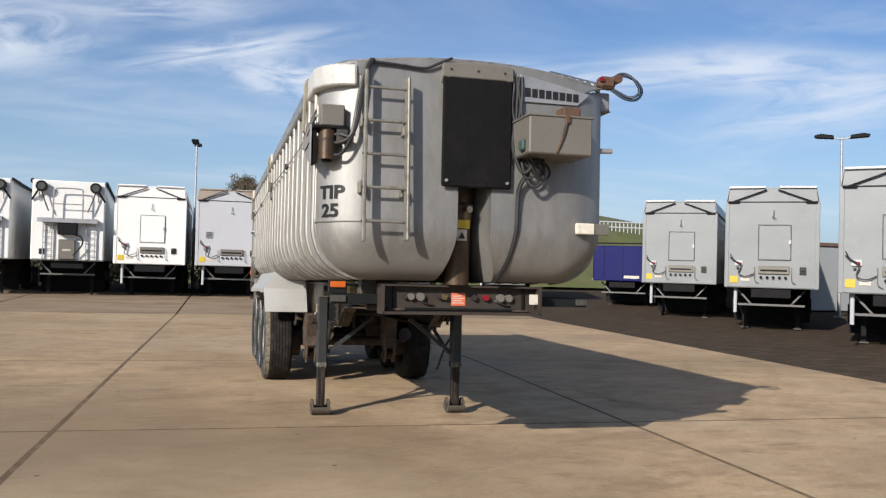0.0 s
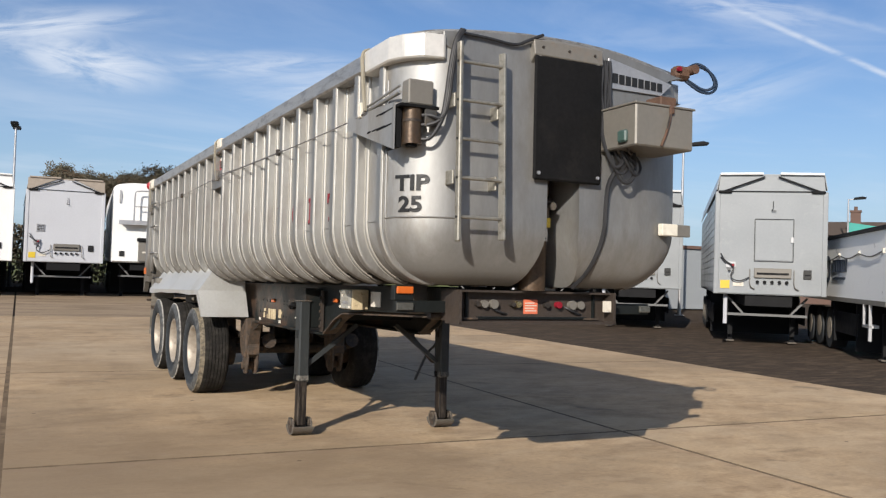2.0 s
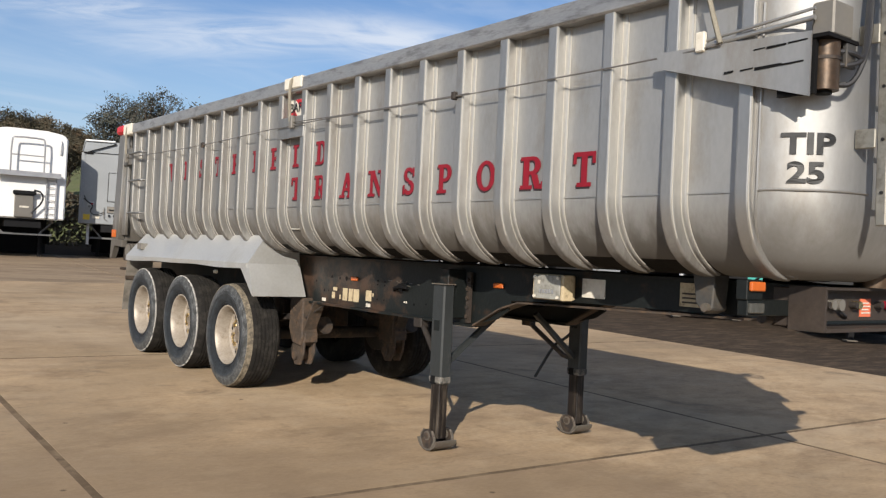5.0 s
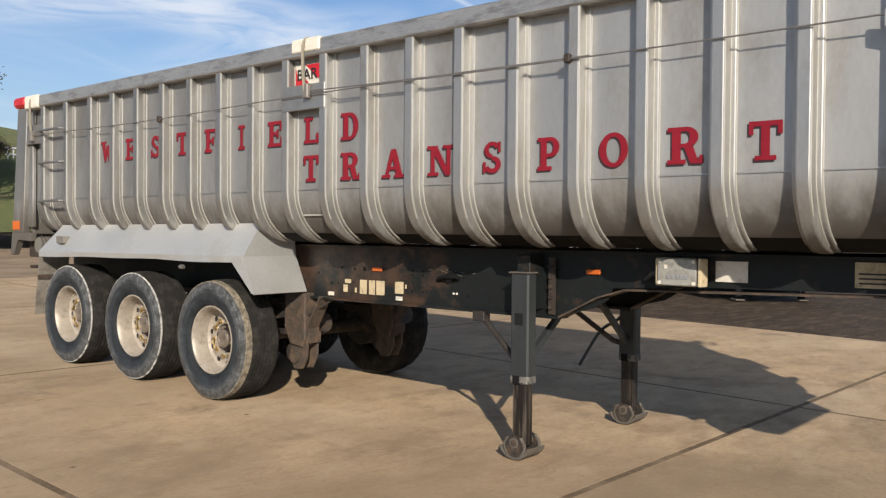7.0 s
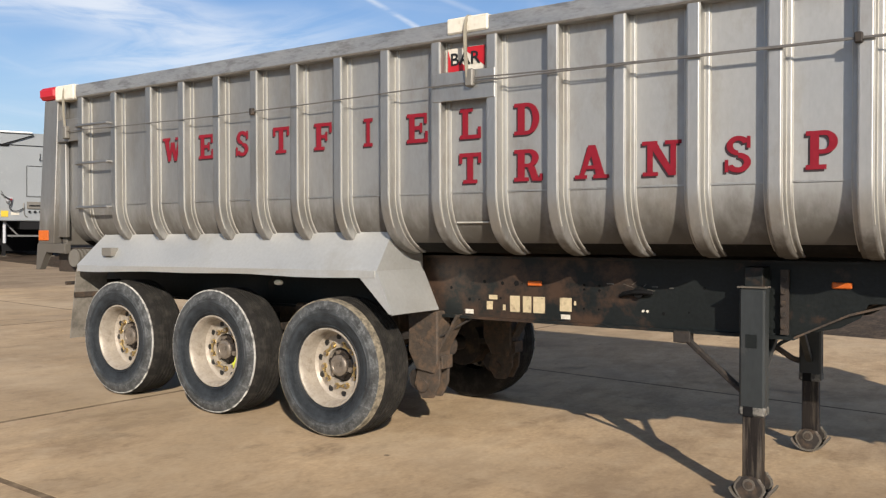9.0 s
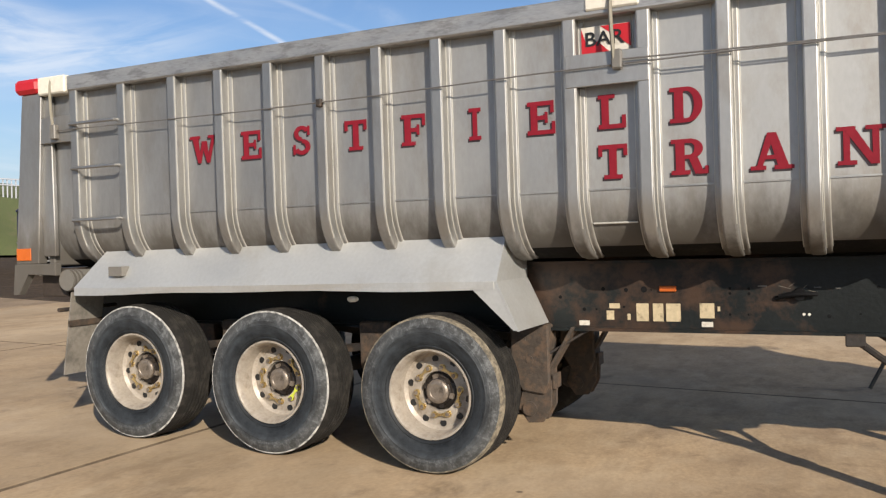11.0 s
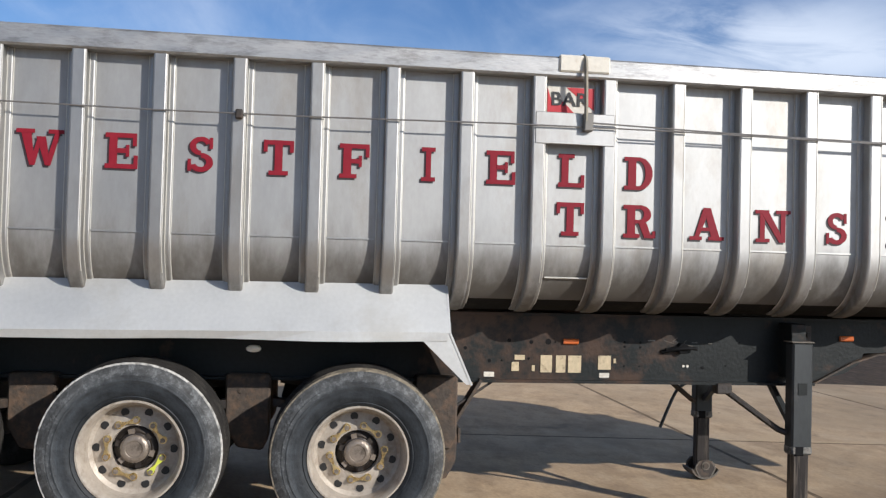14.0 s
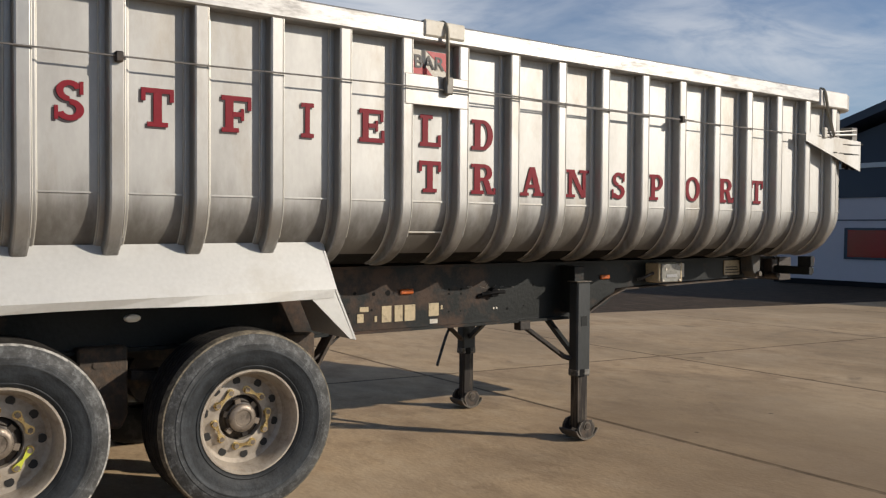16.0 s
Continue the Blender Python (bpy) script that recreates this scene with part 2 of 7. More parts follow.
def grime_and_shade(m, low, high):
    """Dried brown spray with an uneven, streaky edge, darkened to carry the lower curve's shade; duller to the rear."""
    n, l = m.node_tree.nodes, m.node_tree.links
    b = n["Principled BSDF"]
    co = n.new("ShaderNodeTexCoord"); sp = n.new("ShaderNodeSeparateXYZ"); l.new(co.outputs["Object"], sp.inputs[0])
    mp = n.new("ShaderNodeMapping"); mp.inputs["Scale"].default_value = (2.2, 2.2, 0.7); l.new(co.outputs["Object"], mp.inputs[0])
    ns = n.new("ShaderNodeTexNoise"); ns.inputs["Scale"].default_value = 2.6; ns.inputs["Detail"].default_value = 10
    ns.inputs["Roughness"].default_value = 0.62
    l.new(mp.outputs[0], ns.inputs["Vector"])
    # grey tone towards the tail; front wall painted darker for grime and shading
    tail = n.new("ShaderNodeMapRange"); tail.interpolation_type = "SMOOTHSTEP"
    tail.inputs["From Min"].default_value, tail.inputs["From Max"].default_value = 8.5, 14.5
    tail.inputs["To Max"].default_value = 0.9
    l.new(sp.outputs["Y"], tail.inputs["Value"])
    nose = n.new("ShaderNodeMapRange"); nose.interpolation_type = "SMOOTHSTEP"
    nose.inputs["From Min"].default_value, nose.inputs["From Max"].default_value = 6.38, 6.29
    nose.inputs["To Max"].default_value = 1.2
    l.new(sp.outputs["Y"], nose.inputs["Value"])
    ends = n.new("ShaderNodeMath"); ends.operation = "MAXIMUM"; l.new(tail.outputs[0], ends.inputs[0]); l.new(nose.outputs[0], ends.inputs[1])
    end_tone = n.new("ShaderNodeMath"); end_tone.operation = "MULTIPLY"; l.new(ends.outputs[0], end_tone.inputs[0]); l.new(ns.outputs["Fac"], end_tone.inputs[1])
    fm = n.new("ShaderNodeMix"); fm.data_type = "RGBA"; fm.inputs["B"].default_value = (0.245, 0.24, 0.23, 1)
    l.new(end_tone.outputs[0], fm.inputs["Factor"]); l.new(b.inputs["Base Color"].links[0].from_socket, fm.inputs["A"])
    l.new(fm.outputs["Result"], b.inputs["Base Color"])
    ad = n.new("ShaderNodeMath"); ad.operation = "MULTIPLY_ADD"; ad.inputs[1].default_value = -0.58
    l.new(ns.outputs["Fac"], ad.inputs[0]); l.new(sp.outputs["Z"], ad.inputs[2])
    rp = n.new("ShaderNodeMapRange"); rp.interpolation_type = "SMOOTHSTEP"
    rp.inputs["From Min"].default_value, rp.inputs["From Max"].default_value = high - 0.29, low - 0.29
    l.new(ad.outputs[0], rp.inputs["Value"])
    # the front corners take less of it than the side
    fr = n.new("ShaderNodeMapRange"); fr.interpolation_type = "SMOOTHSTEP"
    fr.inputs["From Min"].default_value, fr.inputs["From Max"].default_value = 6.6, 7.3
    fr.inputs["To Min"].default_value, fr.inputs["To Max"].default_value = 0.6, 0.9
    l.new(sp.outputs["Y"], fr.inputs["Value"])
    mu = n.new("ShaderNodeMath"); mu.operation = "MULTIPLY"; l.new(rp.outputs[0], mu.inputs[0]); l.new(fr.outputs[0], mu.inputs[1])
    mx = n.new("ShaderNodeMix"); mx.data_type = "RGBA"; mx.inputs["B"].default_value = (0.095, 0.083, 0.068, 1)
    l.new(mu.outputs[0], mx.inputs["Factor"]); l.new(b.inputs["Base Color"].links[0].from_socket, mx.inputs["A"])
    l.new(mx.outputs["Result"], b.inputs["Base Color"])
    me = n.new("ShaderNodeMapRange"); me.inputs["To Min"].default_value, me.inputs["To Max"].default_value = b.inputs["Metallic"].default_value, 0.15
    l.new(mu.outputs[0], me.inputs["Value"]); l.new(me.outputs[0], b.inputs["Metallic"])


grime_and_shade(ALU, 1.50, 1.90)
grime_and_shade(ALU_RIB, 1.36, 1.66)
LADDER = material("dirty_ladder_alloy", (0.31, 0.295, 0.255), 0.5, 0.7, 0.15, 40, 6, 0.05, (0.12, 0.10, 0.075), 0.57, 0.6)
FENDER = material("grey_fender_paint", (0.56, 0.56, 0.54), 0.57, 0.70, 0.07, 40, 1.0, 0.04, (0.40, 0.37, 0.31), 0.60, 0.3)
CHASSIS = material("rusty_chassis_paint", (0.0105, 0.0128, 0.0125), 0.5, 0.1, 0.3, 40, 2.0, 0.2, (0.070, 0.040, 0.025), 0.56, 0.8, gloss=0.3)


def rust_zone(m, y0, y1):
    """Gathers the rust between y0 and y1 along the beam, where the paint has gone; past y1 the colour stays dark for
    the shade there.
    """
    n, l = m.node_tree.nodes, m.node_tree.links
    rp = n["Principled BSDF"].inputs["Base Color"].links[0].from_node.inputs["Factor"].links[0].from_node
    was = rp.inputs["Value"].links[0].from_socket
    co = n.new("ShaderNodeTexCoord"); sp = n.new("ShaderNodeSeparateXYZ"); l.new(co.outputs["Object"], sp.inputs[0])
    total = was
    for a, b, up in ((y0 - 0.35, y0 + 0.35, 0.13), (y1 - 0.2, y1 + 0.2, -0.17)):
        st = n.new("ShaderNodeMapRange"); st.interpolation_type = "SMOOTHSTEP"
        st.inputs["From Min"].default_value, st.inputs["From Max"].default_value = a, b
        st.inputs["To Min"].default_value, st.inputs["To Max"].default_value = (-0.09 if up > 0 else 0.0), (0.045 if up > 0 else up)
        l.new(sp.outputs["Y"], st.inputs["Value"])
        ad = n.new("ShaderNodeMath"); l.new(total, ad.inputs[0]); l.new(st.outputs[0], ad.inputs[1])
        total = ad.outputs[0]
    l.new(total, rp.inputs["Value"])


rust_zone(CHASSIS, 10.45, 12.2)
STEEL = material("dirty_steel", (0.038, 0.032, 0.028), 0.65, 0.3, 0.3, 40, 5, 0.3, (0.13, 0.088, 0.058), 0.56, 0.6)
LEG = material("leg_paint", (0.030, 0.034, 0.035), 0.5, 0.1, 0.2, 40, 4, 0.1, (0.13, 0.115, 0.10), 0.62, 0.45, (1, 1, 0.4))
LEG_INNER = material("leg_tube_rust", (0.016, 0.012, 0.010), 0.5, 0.3, 0.5, 50, 7, 0.2, (0.13, 0.105, 0.08), 0.57, 0.8, (2.2, 2.2, 0.16))
DUSTY = material("dusty_casting", (0.060, 0.046, 0.035), 0.75, 0.1, 0.35, 30, 7, 0.5, (0.13, 0.082, 0.050), 0.54, 0.7)
FOOT = material("foot_steel", (0.13, 0.115, 0.094), 0.7, 0.3, 0.25, 50, 8, 0.3, (0.14, 0.11, 0.09), 0.55, 0.7)
BLACK = material("black_rubber_sheet", (0.009, 0.009, 0.0095), 0.7, 0, 0.3, 40, 3, 0.1, (0.02, 0.018, 0.017), 0.62, 0.5, gloss=0.1)
HOSE = material("hose_rubber", (0.02, 0.02, 0.022), 0.5, 0, 0.2, 60, 6, 0.05)
HOSE_BLUE = material("blue_hose", (0.012, 0.025, 0.05), 0.45, 0, 0.2, 60, 6, 0.05)
TYRE = material("tyre_rubber", (0.030, 0.034, 0.039), 0.7, 0, 0.3, 60, 4, 0.25, (0.12, 0.12, 0.115), 0.63, 0.45)


def scuffed_tyre():
    """Blue-black rubber, cleaner by the bead, scuffed pale in rings towards the shoulder."""
    m = material("tyre_wall_rubber", (0.03, 0.03, 0.03), 0.62, 0, 0.3, 60, 10, 0.25, gloss=0.3)
    n, l = m.node_tree.nodes, m.node_tree.links
    b = n["Principled BSDF"]
    co = n.new("ShaderNodeTexCoord"); sp = n.new("ShaderNodeSeparateXYZ"); flat = n.new("ShaderNodeCombineXYZ")
    l.new(co.outputs["Object"], sp.inputs[0]); l.new(sp.outputs["Y"], flat.inputs[1]); l.new(sp.outputs["Z"], flat.inputs[2])
    ln = n.new("ShaderNodeVectorMath"); ln.operation = "LENGTH"; l.new(flat.outputs[0], ln.inputs[0])
    unit = n.new("ShaderNodeVectorMath"); unit.operation = "NORMALIZE"; l.new(flat.outputs[0], unit.inputs[0])
    rings = n.new("ShaderNodeVectorMath"); rings.operation = "MULTIPLY_ADD"; rings.inputs[1].default_value = (0.0, 0.55, 0.55)
    side = n.new("ShaderNodeCombineXYZ")
    wide = n.new("ShaderNodeMath"); wide.operation = "MULTIPLY"; wide.inputs[1].default_value = 9.0
    l.new(ln.outputs["Value"], wide.inputs[0]); l.new(wide.outputs[0], side.inputs[0])
    l.new(unit.outputs[0], rings.inputs[0]); l.new(side.outputs[0], rings.inputs[2])
    def noise(vector, scale, rough):
        ns = n.new("ShaderNodeTexNoise"); ns.inputs["Scale"].default_value = scale; ns.inputs["Detail"].default_value = 10
        ns.inputs["Roughness"].default_value = rough
        l.new(vector, ns.inputs["Vector"])
        return ns.outputs["Fac"]
    sweep, speck, blotch = noise(rings.outputs[0], 3.4, 0.7), noise(co.outputs["Object"], 52.0, 0.75), noise(co.outputs["Object"], 11.0, 0.72)
    tone = n.new("ShaderNodeValToRGB"); e = tone.color_ramp.elements
    e[0].position, e[0].color = 0.31, (0.014, 0.016, 0.018, 1)
    e[1].position, e[1].color = 0.505, (0.046, 0.047, 0.046, 1)
    for at, c in ((0.36, (0.017, 0.020, 0.023)), (0.40, (0.026, 0.030, 0.034)), (0.445, (0.048, 0.0505, 0.052)), (0.47, (0.054, 0.055, 0.0545))):
        k = e.new(at); k.color = (*c, 1)
    l.new(ln.outputs["Value"], tone.inputs[0])
    both = n.new("ShaderNodeMath"); both.operation = "ADD"; l.new(sweep, both.inputs[0]); l.new(blotch, both.inputs[1])
    gain = n.new("ShaderNodeMapRange"); gain.inputs["From Min"].default_value, gain.inputs["From Max"].default_value = 0.72, 1.30
    gain.inputs["To Min"].default_value, gain.inputs["To Max"].default_value = 0.35, 2.0
    l.new(both.outputs[0], gain.inputs["Value"])
    sc = n.new("ShaderNodeVectorMath"); sc.operation = "SCALE"; l.new(tone.outputs[0], sc.inputs[0]); l.new(gain.outputs[0], sc.inputs["Scale"])
    # chalky scrapes, thickest on the outer half
    out_ = n.new("ShaderNodeMapRange"); out_.interpolation_type = "SMOOTHSTEP"
    out_.inputs["From Min"].default_value, out_.inputs["From Max"].default_value = 0.36, 0.46
    out_.inputs["To Min"].default_value, out_.inputs["To Max"].default_value = -0.16, 0.02
    l.new(ln.outputs["Value"], out_.inputs["Value"])
    mean = n.new("ShaderNodeMath"); mean.operation = "MULTIPLY_ADD"; mean.inputs[1].default_value = 0.55
    l.new(speck, mean.inputs[0]); l.new(out_.outputs[0], mean.inputs[2])
    more = n.new("ShaderNodeMath"); more.operation = "MULTIPLY_ADD"; more.inputs[1].default_value = 0.45
    l.new(blotch, more.inputs[0]); l.new(mean.outputs[0], more.inputs[2])
    worn = n.new("ShaderNodeMapRange"); worn.inputs["From Min"].default_value, worn.inputs["From Max"].default_value = 0.52, 0.62
    worn.inputs["To Max"].default_value = 0.75
    l.new(more.outputs[0], worn.inputs["Value"])
    mx = n.new("ShaderNodeMix"); mx.data_type = "RGBA"; mx.inputs["B"].default_value = (0.17, 0.178, 0.18, 1)
    l.new(worn.outputs[0], mx.inputs["Factor"]); l.new(sc.outputs[0], mx.inputs["A"])
    l.new(mx.outputs["Result"], b.inputs["Base Color"])
    return m


SCUFFED = scuffed_tyre()
TREAD = material("worn_tread", (0.016, 0.0145, 0.013), 0.85, 0, 0.25, 60, 5, 0.25, (0.050, 0.045, 0.038), 0.56, 0.6, gloss=0.25)
SHOULDER = material("scraped_shoulder", (0.46, 0.445, 0.41), 0.8, 0, 0.35, 70, 9, 0.3, (0.055, 0.055, 0.055), 0.54, 0.9, gloss=0.25)
TAN_SHOULDER = material("dusty_shoulder", (0.235, 0.20, 0.145), 0.85, 0, 0.4, 60, 11, 0.3, (0.07, 0.062, 0.05), 0.50, 0.75, gloss=0.25)
LIME = material("lime_nut_clip", (0.52, 0.56, 0.06), 0.45, 0, 0.1, 60, 9, 0.05)
WORN_LEG = material("worn_leg_sleeve", (0.20, 0.185, 0.16), 0.6, 0.2, 0.3, 50, 10, 0.2, (0.034, 0.037, 0.038), 0.48, 0.9)
RIM = material("cream_rim", (0.40, 0.352, 0.292), 0.5, 0.3, 0.18, 50, 7, 0.1, (0.17, 0.13, 0.09), 0.57, 0.5)
HUBCAP = material("hub_cap_steel", (0.24, 0.20, 0.16), 0.45, 0.5, 0.25, 50, 9, 0.2, (0.06, 0.05, 0.04), 0.58, 0.7)
HUB = material("greasy_hub", (0.022, 0.017, 0.014), 0.5, 0.3, 0.3, 50, 9, 0.2, (0.07, 0.055, 0.04), 0.58, 0.7)
NUT = material("brass_nut", (0.70, 0.55, 0.27), 0.28, 0.95, 0.2, 80, 20, 0.1)
ROPE = material("cable_steel", (0.22, 0.21, 0.20), 0.5, 0.6, 0.2, 90, 20, 0.1)
CREAM = material("cream_plastic", (0.66, 0.62, 0.53), 0.5, 0, 0.12, 30, 9, 0.05, (0.42, 0.34, 0.22), 0.62, 0.5)
STRAP = material("strap_webbing", (0.27, 0.245, 0.19), 0.8, 0, 0.2, 90, 9, 0.1)
RED = material("red_letter_paint", (0.215, 0.011, 0.022), 0.55, 0, 0.15, 30, 7, 0.03, gloss=0.2)
RED_CAP = material("red_cap", (0.45, 0.012, 0.02), 0.45, 0, 0.1, 30, 7, 0.03)
DARK_RED = material("letter_shade", (0.03, 0.018, 0.02), 0.5, 0, 0.15, 30, 7, 0.03)
INK = material("black_lettering", (0.012, 0.012, 0.012), 0.5, 0, 0.15, 30, 7, 0.03)
AMBER = material("amber_lens", (0.52, 0.115, 0.015), 0.35, 0, 0.1, 90, 15, 0.02)
GREY_BOX = material("grey_box_paint", (0.185, 0.172, 0.150), 0.45, 0.2, 0.1, 30, 3, 0.05, (0.22, 0.16, 0.11), 0.64, 0.5)
RUST = material("rust", (0.115, 0.065, 0.042), 0.8, 0.1, 0.35, 50, 9, 0.4, (0.08, 0.04, 0.03), 0.55, 0.6)
RAM = material("ram_tube", (0.095, 0.062, 0.038), 0.45, 0.5, 0.3, 40, 5, 0.1, (0.05, 0.04, 0.03), 0.55, 0.8)
YELLOW = material("yellow_label", (0.62, 0.45, 0.03), 0.5, 0, 0.1, 40, 9, 0.02)
PALE = material("pale_label", (0.62, 0.58, 0.50), 0.5, 0, 0.12, 40, 9, 0.02, (0.3, 0.24, 0.16), 0.6, 0.5)
ORANGE_LABEL = material("orange_label", (0.65, 0.16, 0.08), 0.5, 0, 0.12, 40, 9, 0.02)
GLASS = material("lamp_glass", (0.10, 0.10, 0.09), 0.08, 0.3, 0.3, 40, 9, 0.1)
CLEAR = material("cloudy_plastic", (0.30, 0.295, 0.265), 0.25, 0, 0.2, 30, 9, 0.05, (0.13, 0.12, 0.10), 0.55, 0.6)
TEAL = material("teal_box", (0.05, 0.09, 0.08), 0.4, 0, 0.15, 40, 9, 0.05)
ZINC = material("galvanised_steel", (0.42, 0.42, 0.43), 0.45, 0.6, 0.15, 40, 5, 0.05)
CONCRETE = material("yard_concrete", (0.405, 0.294, 0.180), 0.82, 0, 0.26, 26, 0.8, 0.3, (0.27, 0.19, 0.115), 0.55, 0.7, (0.85, 1.25, 1), 0.05, True, 0.25)
TARMAC = material("worn_tarmac", (0.052, 0.039, 0.029), 0.92, 0, 0.6, 17, 1.6, 1.0, (0.135, 0.10, 0.07), 0.57, 0.55, (0.5, 1.7, 1), 0, True, 0.1)


def yard_wear(m):
    """Faint curved tyre marks and small dark spots over the concrete."""
    n, l = m.node_tree.nodes, m.node_tree.links
    b = n["Principled BSDF"]
    out = b.inputs["Base Color"].links[0].from_socket
    geo = n.new("ShaderNodeNewGeometry")
    mask = n.new("ShaderNodeTexNoise"); mask.inputs["Scale"].default_value = 0.33; mask.inputs["Detail"].default_value = 5
    l.new(geo.outputs["Position"], mask.inputs["Vector"])
    for at, scale, dark in (((-6, -3, 0), 0.9, 0.24), ((9, 2, 0), 0.7, 0.2), ((-3, 21, 0), 0.8, 0.22)):
        mp = n.new("ShaderNodeMapping"); mp.inputs["Location"].default_value = [-c for c in at]
        l.new(geo.outputs["Position"], mp.inputs[0])
        wv = n.new("ShaderNodeTexWave"); wv.wave_type, wv.rings_direction = "RINGS", "Z"
        wv.inputs["Scale"].default_value, wv.inputs["Distortion"].default_value = scale * 0.28, 3.0
        wv.inputs["Detail"].default_value, wv.inputs["Detail Scale"].default_value = 3, 0.35
        l.new(mp.outputs[0], wv.inputs["Vector"])
        rp = n.new("ShaderNodeMapRange"); rp.inputs["From Min"].default_value, rp.inputs["From Max"].default_value = 0.90, 1.0
        l.new(wv.outputs["Fac"], rp.inputs["Value"])
        mr = n.new("ShaderNodeMapRange"); mr.inputs["From Min"].default_value, mr.inputs["From Max"].default_value = 0.44, 0.60
        mr.inputs["To Max"].default_value = dark
        l.new(mask.outputs["Fac"], mr.inputs["Value"])
        mu = n.new("ShaderNodeMath"); mu.operation = "MULTIPLY"
        l.new(rp.outputs[0], mu.inputs[0]); l.new(mr.outputs[0], mu.inputs[1])
        mx = n.new("ShaderNodeMix"); mx.data_type = "RGBA"; mx.inputs["B"].default_value = (0.13, 0.092, 0.058, 1)
        l.new(mu.outputs[0], mx.inputs["Factor"]); l.new(out, mx.inputs["A"])
        out = mx.outputs["Result"]
    # short pale and brown smears, swept along the bays
    for size, lo, hi, color, amount in (((0.6, 1.7, 1), 0.52, 0.68, (0.50, 0.39, 0.26), 0.45), ((0.8, 2.4, 1), 0.55, 0.66, (0.22, 0.150, 0.088), 0.5), ((1.3, 1.6, 1), 0.60, 0.70, (0.19, 0.135, 0.082), 0.6),
                                        ((3.1, 3.7, 1), 0.50, 0.68, (0.52, 0.41, 0.28), 0.4), ((4.4, 5.2, 1), 0.54, 0.70, (0.17, 0.115, 0.07), 0.45)):
        mp = n.new("ShaderNodeMapping"); mp.inputs["Scale"].default_value = size
        mp.inputs["Location"].default_value = (size[1] * 3, size[0] * 7, 0)
        l.new(geo.outputs["Position"], mp.inputs[0])
        ns = n.new("ShaderNodeTexNoise"); ns.inputs["Scale"].default_value = 1.1; ns.inputs["Detail"].default_value = 9
        ns.inputs["Roughness"].default_value = 0.66
        l.new(mp.outputs[0], ns.inputs["Vector"])
        rp = n.new("ShaderNodeMapRange"); rp.inputs["From Min"].default_value, rp.inputs["From Max"].default_value = lo, hi
        rp.inputs["To Max"].default_value = amount
        l.new(ns.outputs["Fac"], rp.inputs["Value"])
        mx = n.new("ShaderNodeMix"); mx.data_type = "RGBA"; mx.inputs["B"].default_value = (*color, 1)
        l.new(rp.outputs[0], mx.inputs["Factor"]); l.new(out, mx.inputs["A"])
        out = mx.outputs["Result"]
    # broad darker and paler areas, and blotches of old spills
    for size, detail, lo, hi, color, amount in (((0.16, 0.24, 1), 6, 0.42, 0.62, (0.235, 0.178, 0.115), 0.55), ((0.30, 0.20, 1), 6, 0.50, 0.66, (0.47, 0.375, 0.26), 0.40), ((0.9, 1.1, 1), 8, 0.63, 0.72, (0.12, 0.088, 0.058), 0.55)):
        mp = n.new("ShaderNodeMapping"); mp.inputs["Scale"].default_value = size
        mp.inputs["Location"].default_value = (11 * size[0], 5 * size[1], 0)
        l.new(geo.outputs["Position"], mp.inputs[0])
        ns = n.new("ShaderNodeTexNoise"); ns.inputs["Scale"].default_value = 1.0; ns.inputs["Detail"].default_value = detail
        ns.inputs["Roughness"].default_value, ns.inputs["Distortion"].default_value = 0.6, 0.6
        l.new(mp.outputs[0], ns.inputs["Vector"])
        rp = n.new("ShaderNodeMapRange"); rp.inputs["From Min"].default_value, rp.inputs["From Max"].default_value = lo, hi
        rp.inputs["To Max"].default_value = amount
        l.new(ns.outputs["Fac"], rp.inputs["Value"])
        mx = n.new("ShaderNodeMix"); mx.data_type = "RGBA"; mx.inputs["B"].default_value = (*color, 1)
        l.new(rp.outputs[0], mx.inputs["Factor"]); l.new(out, mx.inputs["A"])
        out = mx.outputs["Result"]
    # a broad darker area beside the legs, with a ragged edge
    mp = n.new("ShaderNodeMapping"); mp.vector_type = "TEXTURE"
    mp.inputs["Location"].default_value, mp.inputs["Scale"].default_value = (-0.8, 9.0, 0), (3.6, 3.0, 1)
    l.new(geo.outputs["Position"], mp.inputs[0])
    far = n.new("ShaderNodeVectorMath"); far.operation = "LENGTH"; l.new(mp.outputs[0], far.inputs[0])
    ns = n.new("ShaderNodeTexNoise"); ns.inputs["Scale"].default_value, ns.inputs["Detail"].default_value = 0.9, 8
    l.new(geo.outputs["Position"], ns.inputs["Vector"])
    rag = n.new("ShaderNodeMath"); rag.operation = "MULTIPLY_ADD"; rag.inputs[1].default_value = 1.6
    l.new(ns.outputs["Fac"], rag.inputs[0]); l.new(far.outputs["Value"], rag.inputs[2])
    rp = n.new("ShaderNodeMapRange"); rp.interpolation_type = "SMOOTHSTEP"
    rp.inputs["From Min"].default_value, rp.inputs["From Max"].default_value = 1.95, 1.1
    rp.inputs["To Max"].default_value = 0.6
    l.new(rag.outputs[0], rp.inputs["Value"])
    mx = n.new("ShaderNodeMix"); mx.data_type = "RGBA"; mx.inputs["B"].default_value = (0.215, 0.155, 0.098, 1)
    l.new(rp.outputs[0], mx.inputs["Factor"]); l.new(out, mx.inputs["A"])
    out = mx.outputs["Result"]
    vo = n.new("ShaderNodeTexVoronoi"); vo.inputs["Scale"].default_value = 1.3
    l.new(geo.outputs["Position"], vo.inputs["Vector"])
    sp = n.new("ShaderNodeMapRange"); sp.inputs["From Min"].default_value, sp.inputs["From Max"].default_value = 0.022, 0.036
